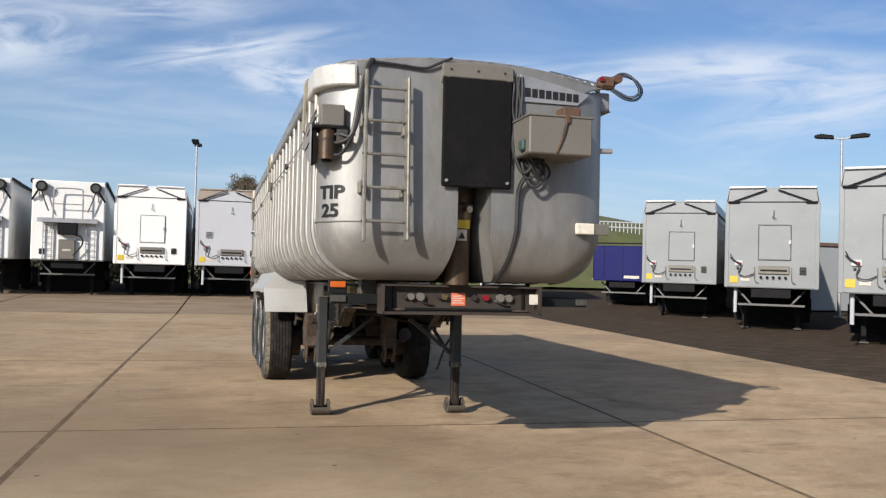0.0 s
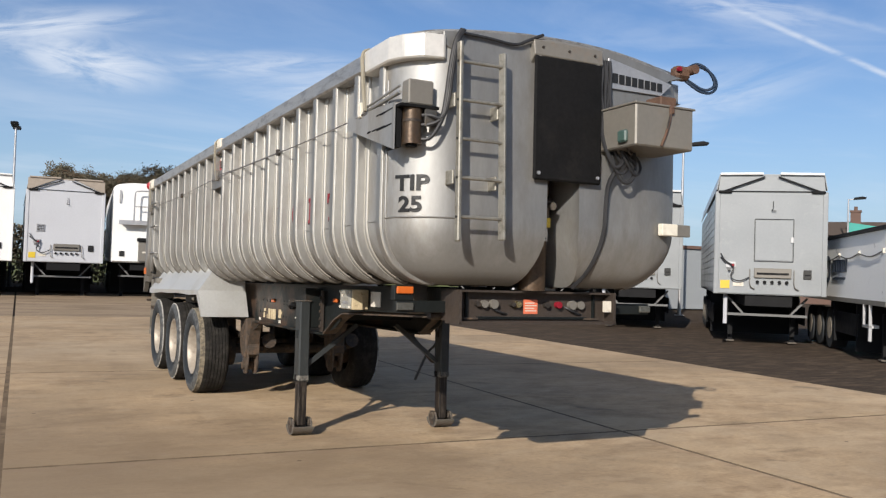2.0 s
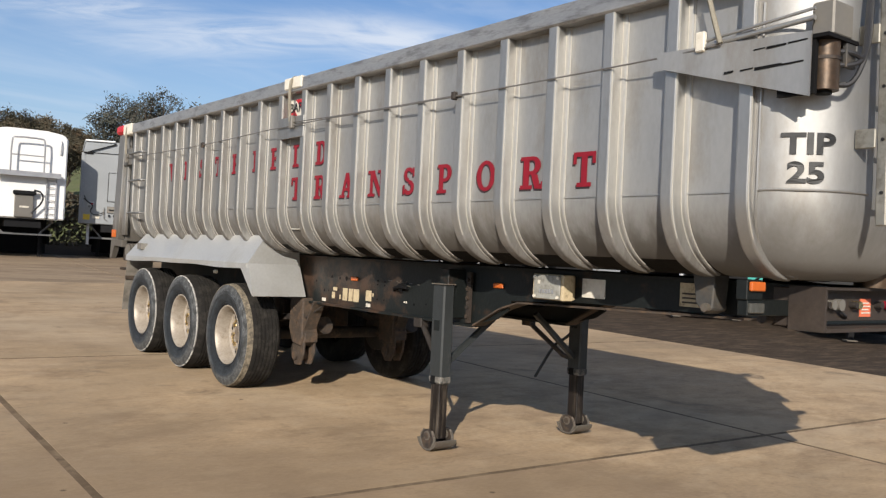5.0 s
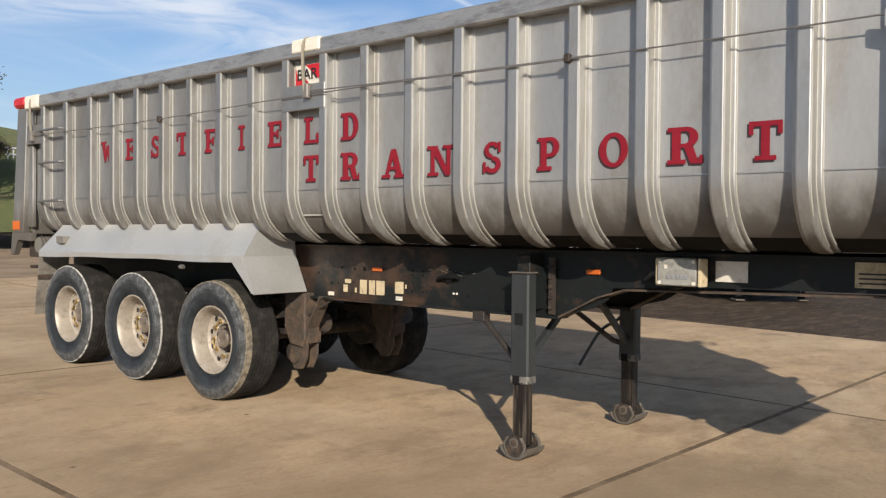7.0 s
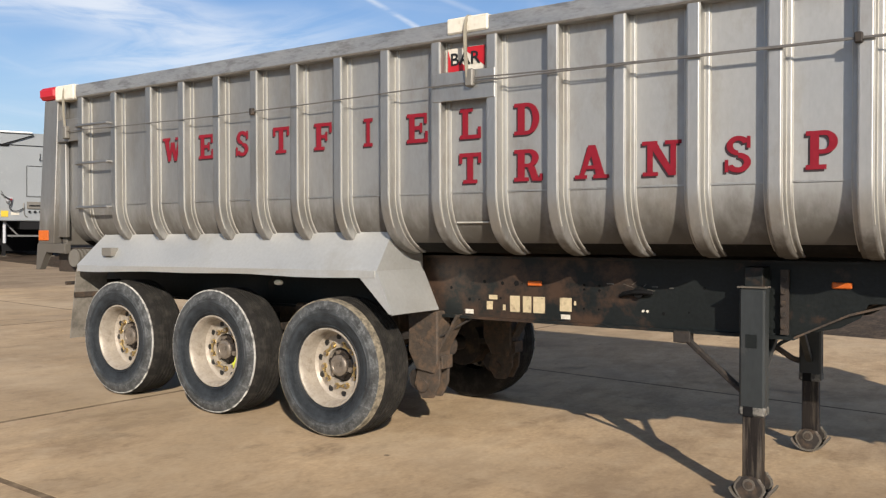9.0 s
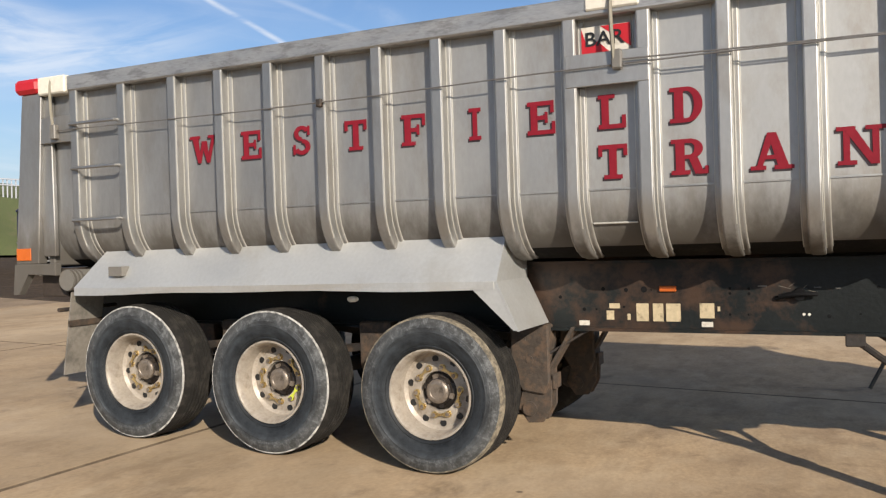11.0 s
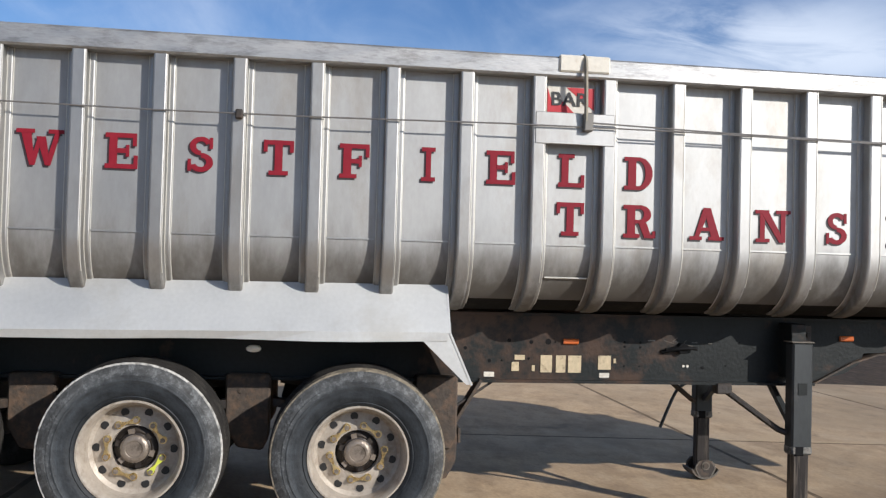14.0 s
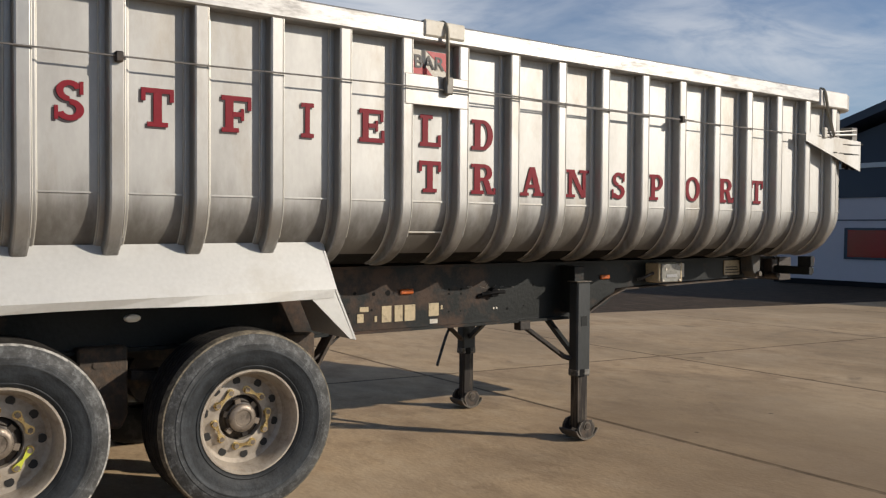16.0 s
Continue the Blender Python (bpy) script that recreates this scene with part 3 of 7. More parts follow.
    sp.inputs["To Min"].default_value, sp.inputs["To Max"].default_value = 0.75, 0.0
    l.new(vo.outputs["Distance"], sp.inputs["Value"])
    mx = n.new("ShaderNodeMix"); mx.data_type = "RGBA"; mx.inputs["B"].default_value = (0.06, 0.042, 0.03, 1)
    l.new(sp.outputs[0], mx.inputs["Factor"]); l.new(out, mx.inputs["A"])
    l.new(mx.outputs["Result"], b.inputs["Base Color"])


yard_wear(CONCRETE)
JOINT = material("joint_filler", (0.135, 0.098, 0.064), 0.9, 0, 0.35, 20, 2, 0.2, (0.24, 0.18, 0.12), 0.55, 0.7, (1, 1, 1), 0, True, 0.1)
FAR_WHITE = material("white_trailer_paint", (0.80, 0.80, 0.785), 0.35, 0, 0.05, 20, 1.0, 0.02, (0.6, 0.58, 0.55), 0.68, 0.4)
FAR_PALE = material("off_white_trailer_paint", (0.50, 0.51, 0.54), 0.35, 0, 0.06, 20, 1.0, 0.02, (0.5, 0.5, 0.5), 0.66, 0.4)
FAR_STEEL = material("dull_frame_steel", (0.15, 0.15, 0.15), 0.6, 0.3, 0.2, 30, 4, 0.1)
CAP = material("pale_silver_cap", (0.66, 0.64, 0.60), 0.45, 0.3, 0.1, 30, 4, 0.05)
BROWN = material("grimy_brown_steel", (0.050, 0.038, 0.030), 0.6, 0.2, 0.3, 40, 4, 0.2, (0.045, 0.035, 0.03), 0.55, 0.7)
MARK = material("worn_cream_paint", (0.50, 0.41, 0.26), 0.6, 0, 0.2, 50, 12, 0.05, (0.10, 0.06, 0.035), 0.6, 0.8)
FAR_GREY = material("pale_grey_trailer_paint", (0.275, 0.29, 0.30), 0.35, 0, 0.06, 20, 1.0, 0.02, (0.42, 0.43, 0.43), 0.66, 0.4)
FAR_BLUE = material("blue_trailer_paint", (0.002, 0.004, 0.10), 0.5, 0, 0.12, 20, 1.0, 0.03, gloss=0.2)
TARP = material("tan_tarpaulin", (0.34, 0.29, 0.24), 0.7, 0, 0.15, 20, 3, 0.2)
DARK = material("dark_underframe", (0.010, 0.010, 0.011), 0.7, 0.1, 0.3, 30, 4, 0.1, gloss=0.2)
BARK = material("bark", (0.075, 0.055, 0.042), 0.9, 0, 0.3, 20, 3, 0.5)
LEAF = material("autumn_leaf", (0.085, 0.076, 0.048), 0.7, 0, 0.35, 9, 0.8, 0, (0.12, 0.062, 0.026), 0.56, 0.7)
TWIG_LEAF = material("grey_green_leaf", (0.075, 0.078, 0.058), 0.7, 0, 0.3, 9, 0.8, 0, (0.055, 0.05, 0.042), 0.5, 0.6)
MUDDY = material("muddy_far_concrete", (0.27, 0.205, 0.14), 0.9, 0, 0.25, 18, 0.6, 0.4, (0.17, 0.125, 0.085), 0.52, 0.7, (0.5, 1.6, 1), 0.05, True, 0.2)
ARM_STEEL = material("blued_arm_steel", (0.16, 0.18, 0.21), 0.45, 0.5, 0.2, 40, 5, 0.05)
PLATE_GREY = material("dark_mount_plate", (0.07, 0.068, 0.064), 0.55, 0.2, 0.25, 40, 5, 0.1, (0.12, 0.09, 0.06), 0.58, 0.6)
GRASS = material("grass", (0.085, 0.10, 0.035), 0.9, 0, 0.3, 12, 0.4, 0.5, (0.13, 0.11, 0.06), 0.56, 0.6)
NAVY = material("navy_cladding", (0.03, 0.042, 0.065), 0.45, 0.1, 0.1, 20, 0.7, 0.03)
LILAC = material("pale_wall_paint", (0.52, 0.49, 0.52), 0.6, 0, 0.08, 20, 0.8, 0.05)
RED_GLASS = material("red_lit_window", (0.32, 0.008, 0.014), 0.15, 0, 0.1, 4, 0.8, 0.0)
BRICK = material("brown_brick", (0.13, 0.078, 0.06), 0.85, 0, 0.25, 30, 3, 0.3)
GREEN = material("teal_green_sheeting", (0.02, 0.30, 0.25), 0.5, 0, 0.1, 20, 1.5, 0.05)


# ---- building blocks ----
def part(name, bm, mat, parent=None, label="", smooth=False, bevel=0.0):
    """Links a bmesh as one mesh object, under parent when one is given."""
    if bevel:
        bmesh.ops.bevel(bm, geom=bm.edges[:], offset=bevel, segments=1, affect="EDGES", clamp_overlap=True)
    bmesh.ops.recalc_face_normals(bm, faces=bm.faces[:])
    me = bpy.data.meshes.new(name)
    bm.to_mesh(me)
    bm.free()
    me.materials.append(mat)
    if smooth:
        for p in me.polygons:
            p.use_smooth = True
        me.set_sharp_from_angle(angle=radians(38 if smooth is True else smooth))
    ob = new(name, me)
    if parent:
        ob.parent = parent
    if label:
        ob["label"] = label
    return ob


def box(x0, x1, y0, y1, z0, z1, bm=None, m=None):
    bm = bm or bmesh.new()
    c = Matrix.Translation(((x0 + x1) / 2, (y0 + y1) / 2, (z0 + z1) / 2)) @ Matrix.Diagonal((abs(x1 - x0), abs(y1 - y0), abs(z1 - z0), 1))
    bmesh.ops.create_cube(bm, size=1, matrix=m @ c if m else c)
    return bm


def rod(a, b, r, bm=None, seg=10, r2=None):
    """A round bar from a to b."""
    bm = bm or bmesh.new()
    a, b = Vector(a), Vector(b)
    d = b - a
    m = Matrix.Translation((a + b) / 2) @ d.to_track_quat("Z", "Y").to_matrix().to_4x4()
    bmesh.ops.create_cone(bm, cap_ends=True, segments=seg, radius1=r, radius2=r if r2 is None else r2, depth=d.length, matrix=m)
    return bm


def beam(a, b, w, h, bm=None):
    """A square bar from a to b, w across and h high."""
    bm = bm or bmesh.new()
    a, b = Vector(a), Vector(b)
    d = b - a
    m = Matrix.Translation((a + b) / 2) @ d.to_track_quat("Y", "Z").to_matrix().to_4x4() @ Matrix.Diagonal((w, d.length, h, 1))
    bmesh.ops.create_cube(bm, size=1, matrix=m)
    return bm


def tube(points, r, bm=None, seg=7, smoothing=3):
    """A hose or bent pipe along a smoothed line of points."""
    bm = bm or bmesh.new()
    p = [Vector(q) for q in points]
    for _ in range(smoothing):
        q = [p[0]]
        for a, b in zip(p, p[1:]):
            q += [a.lerp(b, 0.25), a.lerp(b, 0.75)]
        p = q + [p[-1]]
    rings = []
    side = None
    for i, c in enumerate(p):
        d = (p[min(i + 1, len(p) - 1)] - p[max(i - 1, 0)]).normalized()
        side = (side - d * side.dot(d)).normalized() if side else d.orthogonal().normalized()
        other = d.cross(side)
        rings.append([bm.verts.new(c + (side * math.cos(k) + other * math.sin(k)) * r) for k in (2 * math.pi * j / seg for j in range(seg))])
    for u, v in zip(rings, rings[1:]):
        for j in range(seg):
            bm.faces.new((u[j], u[(j + 1) % seg], v[(j + 1) % seg], v[j]))
    bm.faces.new(rings[0]); bm.faces.new(rings[-1])
    return bm


def prism(points, axis, lo, hi, bm=None):
    """A flat outline, given in the two other axes, drawn out along axis from lo to hi."""
    bm = bm or bmesh.new()
    def at(p, k):
        return {"x": (k, p[0], p[1]), "y": (p[0], k, p[1]), "z": (p[0], p[1], k)}[axis]
    a = [bm.verts.new(at(p, lo)) for p in points]
    b = [bm.verts.new(at(p, hi)) for p in points]
    bm.faces.new(a); bm.faces.new(b)
    for i in range(len(points)):
        j = (i + 1) % len(points)
        bm.faces.new((a[i], a[j], b[j], b[i]))
    return bm


def plate(points, thick, bm=None):
    """A flat sheet with the given corners and a thickness."""
    bm = bm or bmesh.new()
    p = [Vector(q) for q in points]
    n = (p[1] - p[0]).cross(p[2] - p[0]).normalized() * thick
    a = [bm.verts.new(q) for q in p]
    b = [bm.verts.new(q + n) for q in p]
    bm.faces.new(a); bm.faces.new(b)
    for i in range(len(p)):
        j = (i + 1) % len(p)
        bm.faces.new((a[i], a[j], b[j], b[i]))
    return bm


def lathe(profile, seg=48, bm=None):
    """A turned shape round the x axis; profile: (x, radius)."""
    bm = bm or bmesh.new()
    rings = []
    for x, r in profile:
        rings.append([bm.verts.new((x, r * math.cos(2 * math.pi * k / seg), r * math.sin(2 * math.pi * k / seg))) for k in range(seg)])
    for u, v in zip(rings, rings[1:]):
        for j in range(seg):
            bm.faces.new((u[j], u[(j + 1) % seg], v[(j + 1) % seg], v[j]))
    return bm


def words(text, size, depth=0.003, squeeze=1.0, bold=0.0):
    """Letters of the built-in font as a mesh, upright in the xz plane, centred, facing -y."""
    cu = bpy.data.curves.new("text", "FONT")
    cu.body, cu.size, cu.extrude, cu.align_x, cu.align_y = text, size, depth / 2, "CENTER", "CENTER"
    cu.resolution_u, cu.offset = 4, bold
    ob = bpy.data.objects.new("text", cu)
    me = bpy.data.meshes.new_from_object(ob)
    bpy.data.objects.remove(ob)
    bm = bmesh.new()
    bm.from_mesh(me)
    bmesh.ops.transform(bm, matrix=pose(0, 0, 0, 90) @ Matrix.Diagonal((squeeze, 1, 1, 1)), verts=bm.verts[:])
    return bm


def moved(bm, m):
    bmesh.ops.transform(bm, matrix=m, verts=bm.verts[:])
    return bm


def thing(name, label, category, group="", kind="", at=None):
    ob = tagged(new(name), label, category, group, kind)
    ob.empty_display_size = 0.2
    if at:
        ob.matrix_world = at
    return ob

# ---- ground ----
EDGE = 10.3  # the concrete yard meets the tarmac here


def ground_height(x, y):
    return 0.24 * min(1.0, max(0.0, (y - 27.6) / 11.25))


def build_ground():
    bm = bmesh.new()
    xs = [-900, -300, -120, -60, -30, -10, 0, 5, 10, 15, 20, 30, 60, 120, 300, 900]
    ys = [-900, -300, -120, -60, -30, 0, 15, 24, 27.6, 31.35, 35.1, 38.85, 60, 120, 300, 900]
    grid = [[bm.verts.new((x, y, -0.035 + ground_height(x, y))) for x in xs] for y in ys]
    for j in range(len(ys) - 1):
        for i in range(len(xs) - 1):
            bm.faces.new((grid[j][i], grid[j][i + 1], grid[j + 1][i + 1], grid[j + 1][i]))
    return tagged(part("ground", bm, TARMAC), "dark brown worn tarmac ground round the yard", "ground", kind="structure")


ground = build_ground()

# ---- the tipping trailer ----
BULGE = 0.057  # the front corner sheet lies over the side
CX, X0, YF, RC, ZW, RB = 1.905, 0.812, 6.29, 0.36, 1.81, 0.42
Z_TOP, Z_FLOOR, Y_REAR, PITCH, RIB_LAST = 2.90, 1.39, 16.09, 0.4455, 14.71
RIB_YS = [15.74, 15.225] + [RIB_LAST - PITCH * k for k in range(19)]  # the two rear bays are wider
trailer = thing("tipping_trailer", "silver-grey ribbed three-axle tipping semi-trailer on its landing legs", "trailer",
                at=Matrix.Translation((0, 13.2, 1.9)) @ pose(0, 0, 0, -1.22) @ Matrix.Translation((0, -13.2, -1.9)))


def mirror(bm):
    bmesh.ops.transform(bm, matrix=Matrix.Translation((2 * CX, 0, 0)) @ Matrix.Diagonal((-1, 1, 1, 1)), verts=bm.verts[:])
    return bm


def inset(z):
    return 0.0 if z >= ZW else RB - math.sqrt(max(0.0, RB * RB - (ZW - z) ** 2))


def well_edge(z):
    return 1.775 - 0.10 * max(0.0, (1.75 - z) / 0.36) ** 1.5


UNDER_SHADE_Z = 1.475  # below this height the sheet is painted black for shade
LEVELS = [Z_TOP, 2.6, 2.3, 2.0, ZW] + [ZW - RB * math.sin(radians(a)) for a in (10, 20, 30, 40, 50, 55, 62, 70, 80, 88)]


def body_half():
    bm = bmesh.new()
    rings = []
    for z in LEVELS:
        d = inset(z)
        rc = max(RC - 0.5 * d, 0.06)
        cx, cy = X0 + d + rc, YF + d * 0.75 + rc
        cx -= BULGE
        line = [(X0 + d, y) for y in (Y_REAR, 14, 12, 10, 8, 7.05)] + [(X0 + d, cy + 0.06), (X0 + d - BULGE, cy + 0.03)]
        line += [(cx - rc * math.cos(radians(a)), cy - rc * math.sin(radians(a))) for a in range(0, 91, 9)]
        w = well_edge(z)
        line += [(cx + (w - cx) * f, cy - rc) for f in (0.33, 0.66, 1.0)]
        rings.append([bm.verts.new((x, y, z)) for x, y in line])
    for u, v in zip(rings, rings[1:]):
        for j in range(len(u) - 1):
            bm.faces.new((u[j], u[j + 1], v[j + 1], v[j]))
    last = rings[-1]
    mid = [bm.verts.new((CX, max(v.co.y, 6.95), v.co.z)) for v in last]
    for j in range(len(last) - 1):
        bm.faces.new((last[j], last[j + 1], mid[j + 1], mid[j]))
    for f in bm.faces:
        f.material_index = int(max(v.co.z for v in f.verts) < UNDER_SHADE_Z and min(v.co.y for v in f.verts) > 6.9)
    # inner wall of the ram well
    edge = [r[-1] for r in rings]
    back = [bm.verts.new((v.co.x + 0.05, 6.98, v.co.z)) for v in edge]
    for j in range(len(edge) - 1):
        bm.faces.new((edge[j], back[j], back[j + 1], edge[j + 1]))
    return bm


half = body_half()
other = mirror(half.copy())
body = bmesh.new()
for b in (half, other):
    me = bpy.data.meshes.new("half")
    b.to_mesh(me); b.free()
    body.from_mesh(me)
    bpy.data.meshes.remove(me)
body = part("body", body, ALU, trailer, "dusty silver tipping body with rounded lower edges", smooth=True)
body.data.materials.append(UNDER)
part("inner_floor", box(0.905, 2.905, 7.03, 16.05, 1.55, 1.565), ALU, body, "scuffed floor of the tipping body")


def rib_path(lo=76.0):
    """Points down the body's side and round its lower curve, each with the outward direction."""
    path = [(X0, 2.835, 1, 0), (X0, 2.3, 1, 0), (X0, ZW, 1, 0)]
    for a in np.linspace(6, lo, 17):
        c, s = math.cos(radians(a)), math.sin(radians(a))
        path.append((X0 + RB - RB * c, ZW - RB * s, c, s))
    return path


def weld_bead(y, off, stop=20, r=0.0036):
    """A pale line that runs down a rib, off the sheet by off: weld beads and the corner glint."""
    return tube([(x - nx * off, y, z - nz * off) for x, z, nx, nz in rib_path()[:stop]], r, seg=5, smoothing=0)


def rib(y, deep=0.085, width=0.042):
    """An upright stiffener that follows the body's side and lower curve, on a wider base strip."""
    bm = bmesh.new()
    path = rib_path()
    for half_w, off, start in ((width, deep, 0.0), (width + 0.032, 0.013, 0.0)):
        rows = []
        for k, (x, z, nx, nz) in enumerate(path):
            o = off
            if off == deep:
                o = deep * min(1.0, 1.0 - 0.74 * max(0.0, math.degrees(math.atan2(nz, nx)) - 34) / 42)
            e = 0.013 if off == deep else 0.008
            e = min(e, o * 0.9)
            line = [(0, -half_w), (o - e, -half_w), (o - 0.3 * e, -half_w + 0.3 * e), (o, -half_w + e), (o, half_w - e), (o - 0.3 * e, half_w - 0.3 * e), (o - e, half_w), (0, half_w)]
            rows.append([bm.verts.new((x - nx * d, y + w, z - nz * d)) for d, w in line])
        for u, v in zip(rows, rows[1:]):
            for j in range(7):
                bm.faces.new((u[j], u[j + 1], v[j + 1], v[j]))
        bm.faces.new(rows[0]); bm.faces.new(rows[-1])
    return bm


for y in RIB_YS:
    part("rib", rib(y), ALU_RIB, body, smooth=15)
for y in RIB_YS:
    part("rib", mirror(rib(y)), ALU_RIB, body, smooth=15)
    part("weld_bead", weld_bead(y - 0.0755, 0.003, 17), BEAD, body, "pale weld bead", smooth=True)
    part("weld_bead", weld_bead(y + 0.0755, 0.003, 17), BEAD, body, "pale weld bead", smooth=True)
    part("weld_bead", weld_bead(y - 0.0445, 0.013, 17), BEAD, body, "pale weld bead", smooth=True)
    # bright line on the sunward corner only, painting the glint there
    part("worn_edge_glint", weld_bead(y - 0.0385, 0.0815, 9, 0.004), BEAD, body, "worn rib corner line, bright for the sun's glint", smooth=True)
for flip in (False, True):
    for k in range(len(RIB_YS) - 1):
        b = box(X0 - 0.006, X0 + 0.004, RIB_YS[k + 1] + 0.075, RIB_YS[k] - 0.075, ZW - 0.006, ZW + 0.004)
        part("weld_seam", mirror(b) if flip else b, ALU_RIB, body)
    b = box(X0 - 0.098, X0 + 0.06, 6.72, 15.79, 2.83, 2.955)
    part("top_rail", mirror(b) if flip else b, RAIL, body, "weathered grey top rail", bevel=0.012)

# front header and rim
part("front_header", prism([(1.10, 2.84), (2.72, 2.84), (2.80, 2.90), (2.95, 2.93), (2.25, 3.045), (1.55, 3.045), (0.98, 2.985), (0.98, 2.9)], "y", YF + 0.005, YF + 0.06), ALU, body, "silver raised front header", bevel=0.006)
part("front_rim", tube([(0.80, 6.65, 2.965), (0.83, 6.46, 2.975), (0.98, 6.33, 2.99), (1.55, 6.31, 3.052), (2.25, 6.31, 3.052), (2.83, 6.33, 2.965), (3.0, 6.5, 2.955)], 0.016), RAIL, body, smooth=True)
for flip in (False, True):
    b = prism([(0.70, 6.98), (0.70, 6.52), (0.75, 6.40), (0.84, 6.30), (0.98, 6.27), (1.02, 6.33), (0.9, 6.5), (0.86, 6.98)], "z", 2.80, 2.955)
    if flip:
        b.free()
        b = prism([(0.70, 6.98), (0.70, 6.52), (0.86, 6.52), (0.86, 6.98)], "z", 2.80, 2.955)
    part("corner_cap", mirror(b) if flip else b, CAP if not flip else ALU, body, "pale corner cap of the top rail", bevel=0.01)
part("corner_seam", tube([(X0 - BULGE - 0.004, 6.62, 2.7), (X0 - BULGE - 0.004, 6.62, ZW + 0.1), (X0 - BULGE - 0.004, 6.62, ZW), (X0 - BULGE + 0.02, 6.64, 1.66), (X0 - BULGE + 0.12, 6.66, 1.5)], 0.007), ALU_RIB, body, smooth=True)
part("corner_seam", tube([(X0 - BULGE - 0.003, 6.62, ZW), (X0 - 0.02, 6.46, ZW), (X0 + 0.06, 6.37, ZW), (X0 + 0.18, 6.30, ZW), (1.14, 6.285, ZW)], 0.006), ALU_RIB, body, smooth=True)

# rear end
part("tailgate", box(0.80, 3.01, Y_REAR, Y_REAR + 0.07, 1.42, 2.9), ALU, body, "silver tailgate", bevel=0.01)
for flip in (False, True):
    for nm, b, lab in (
        ("rear_post", prism([(16.09, 2.84), (16.32, 2.84), (16.46, 1.44), (16.19, 1.44)], "x", 0.722, 0.81), ""),
        ("rear_gusset", box(0.728, 0.745, 15.71, 16.16, 2.425, 2.64), ""),
        ("rear_strip", box(0.76, 0.80, 16.03, 16.17, 1.5, 2.84), ""),
        ("rear_foot", prism([(16.0, 1.44), (16.48, 1.44), (16.51, 1.18), (16.44, 1.18), (16.32, 1.36), (16.0, 1.34)], "x", 0.722, 0.79), "grey bracket below the rear post")):
        part(nm, mirror(b) if flip else b, ALU, body, lab, bevel=0.006)
    b = box(0.695, 0.87, 15.79, 16.10, 2.82, 2.965)
    part("rail_cap", mirror(b) if flip else b, CREAM, body, "cream plastic rail cap", bevel=0.012)
    b = box(0.69, 0.88, 16.10, 16.38, 2.85, 2.97)
    part("end_cap", mirror(b) if flip else b, RED_CAP, body, "red end cap", bevel=0.03)
    b = box(0.712, 0.722, 16.27, 16.44, 1.47, 1.57)
    part("marker_lamp", mirror(b) if flip else b, AMBER, body, "orange rear side marker", bevel=0.003)
for z in (2.555, 2.20, 1.785):
    part("step_rung", tube([(0.735, 15.74, z), (0.69, 15.74, z), (0.685, 15.72, z), (0.685, 15.28, z), (0.69, 15.26, z), (0.735, 15.26, z)], 0.014, smoothing=1), ALU_RIB, body, smooth=True)
part("tarp_hump", tube([(1.4, 15.95, 2.95), (1.3, 15.65, 3.02), (1.25, 15.35, 3.02), (1.25, 15.0, 2.94)], 0.05), BLACK, body, "dark rolled sheet inside the rim", smooth=True)

# side writing
SLAB = {
    "I": ["b .36 .64 .1 .9", "b .12 .88 0 .12", "b .12 .88 .88 1"],
    "T": ["b .37 .63 .1 .88", "b .18 .82 0 .12", "b 0 1 .87 1", "b 0 .13 .66 .88", "b .87 1 .66 .88"],
    "L": ["b .14 .40 .1 .9", "b .02 .62 .88 1", "b .02 1 0 .13", "b .86 1 .12 .38"],
    "E": ["b .14 .38 .1 .9", "b .02 .96 .87 1", "b .02 1 0 .13", "b .84 .96 .64 .88", "b .88 1 .12 .38", "b .36 .7 .44 .57", "b .64 .74 .34 .67"],
    "F": ["b .14 .40 .1 .9", "b .02 .98 .87 1", "b .02 .58 0 .12", "b .86 .98 .62 .88", "b .38 .7 .43 .56", "b .64 .74 .33 .66"],
    "D": ["b .14 .38 .1 .9", "b .02 .48 .88 1", "b .02 .48 0 .12", "a .46 .5 .42 .5 -90 90 .22 .12"],
    "P": ["b .14 .38 .1 .9", "b .02 .52 .88 1", "b .02 .58 0 .12", "b .36 .52 .40 .51", "a .52 .70 .36 .30 -90 90 .22 .12"],
    "R": ["b .14 .38 .1 .9", "b .02 .52 .88 1", "b .02 .52 0 .12", "b .36 .54 .44 .55", "a .52 .72 .34 .28 -90 90 .22 .12", "p .48 .46 .72 .46 .86 .08 .66 0", "b .72 1 0 .11", "b .90 1 .1 .22"],
    "A": ["p .40 1 .60 1 .26 .06 .12 .06", "p .40 1 .62 1 .92 .06 .66 .06", "b .24 .76 .28 .39", "b -.02 .36 0 .11", "b .56 1.04 0 .11"],
    "N": ["b .14 .28 .06 .94", "b .74 .88 .02 .94", "p .12 1 .36 1 .88 0 .70 0", "b 0 .40 .89 1", "b .02 .42 0 .11", "b .60 1.02 .89 1"],
    "W": ["p .06 .94 .30 .94 .40 0 .28 0", "p .28 0 .40 0 .56 .8 .46 .8", "p .42 .8 .64 .8 .76 0 .64 0", "p .64 0 .76 0 .98 .94 .86 .94", "b -.04 .38 .89 1", "b .70 1.06 .89 1"],
    "O": ["a .5 .5 .5 .5 0 360 .24 .12"],
    "S": ["a .5 .735 .40 .265 20 270 .22 .13", "a .5 .27 .44 .27 -160 90 .24 .14", "b .80 .92 .66 .98", "b .04 .16 .02 .36"],
}


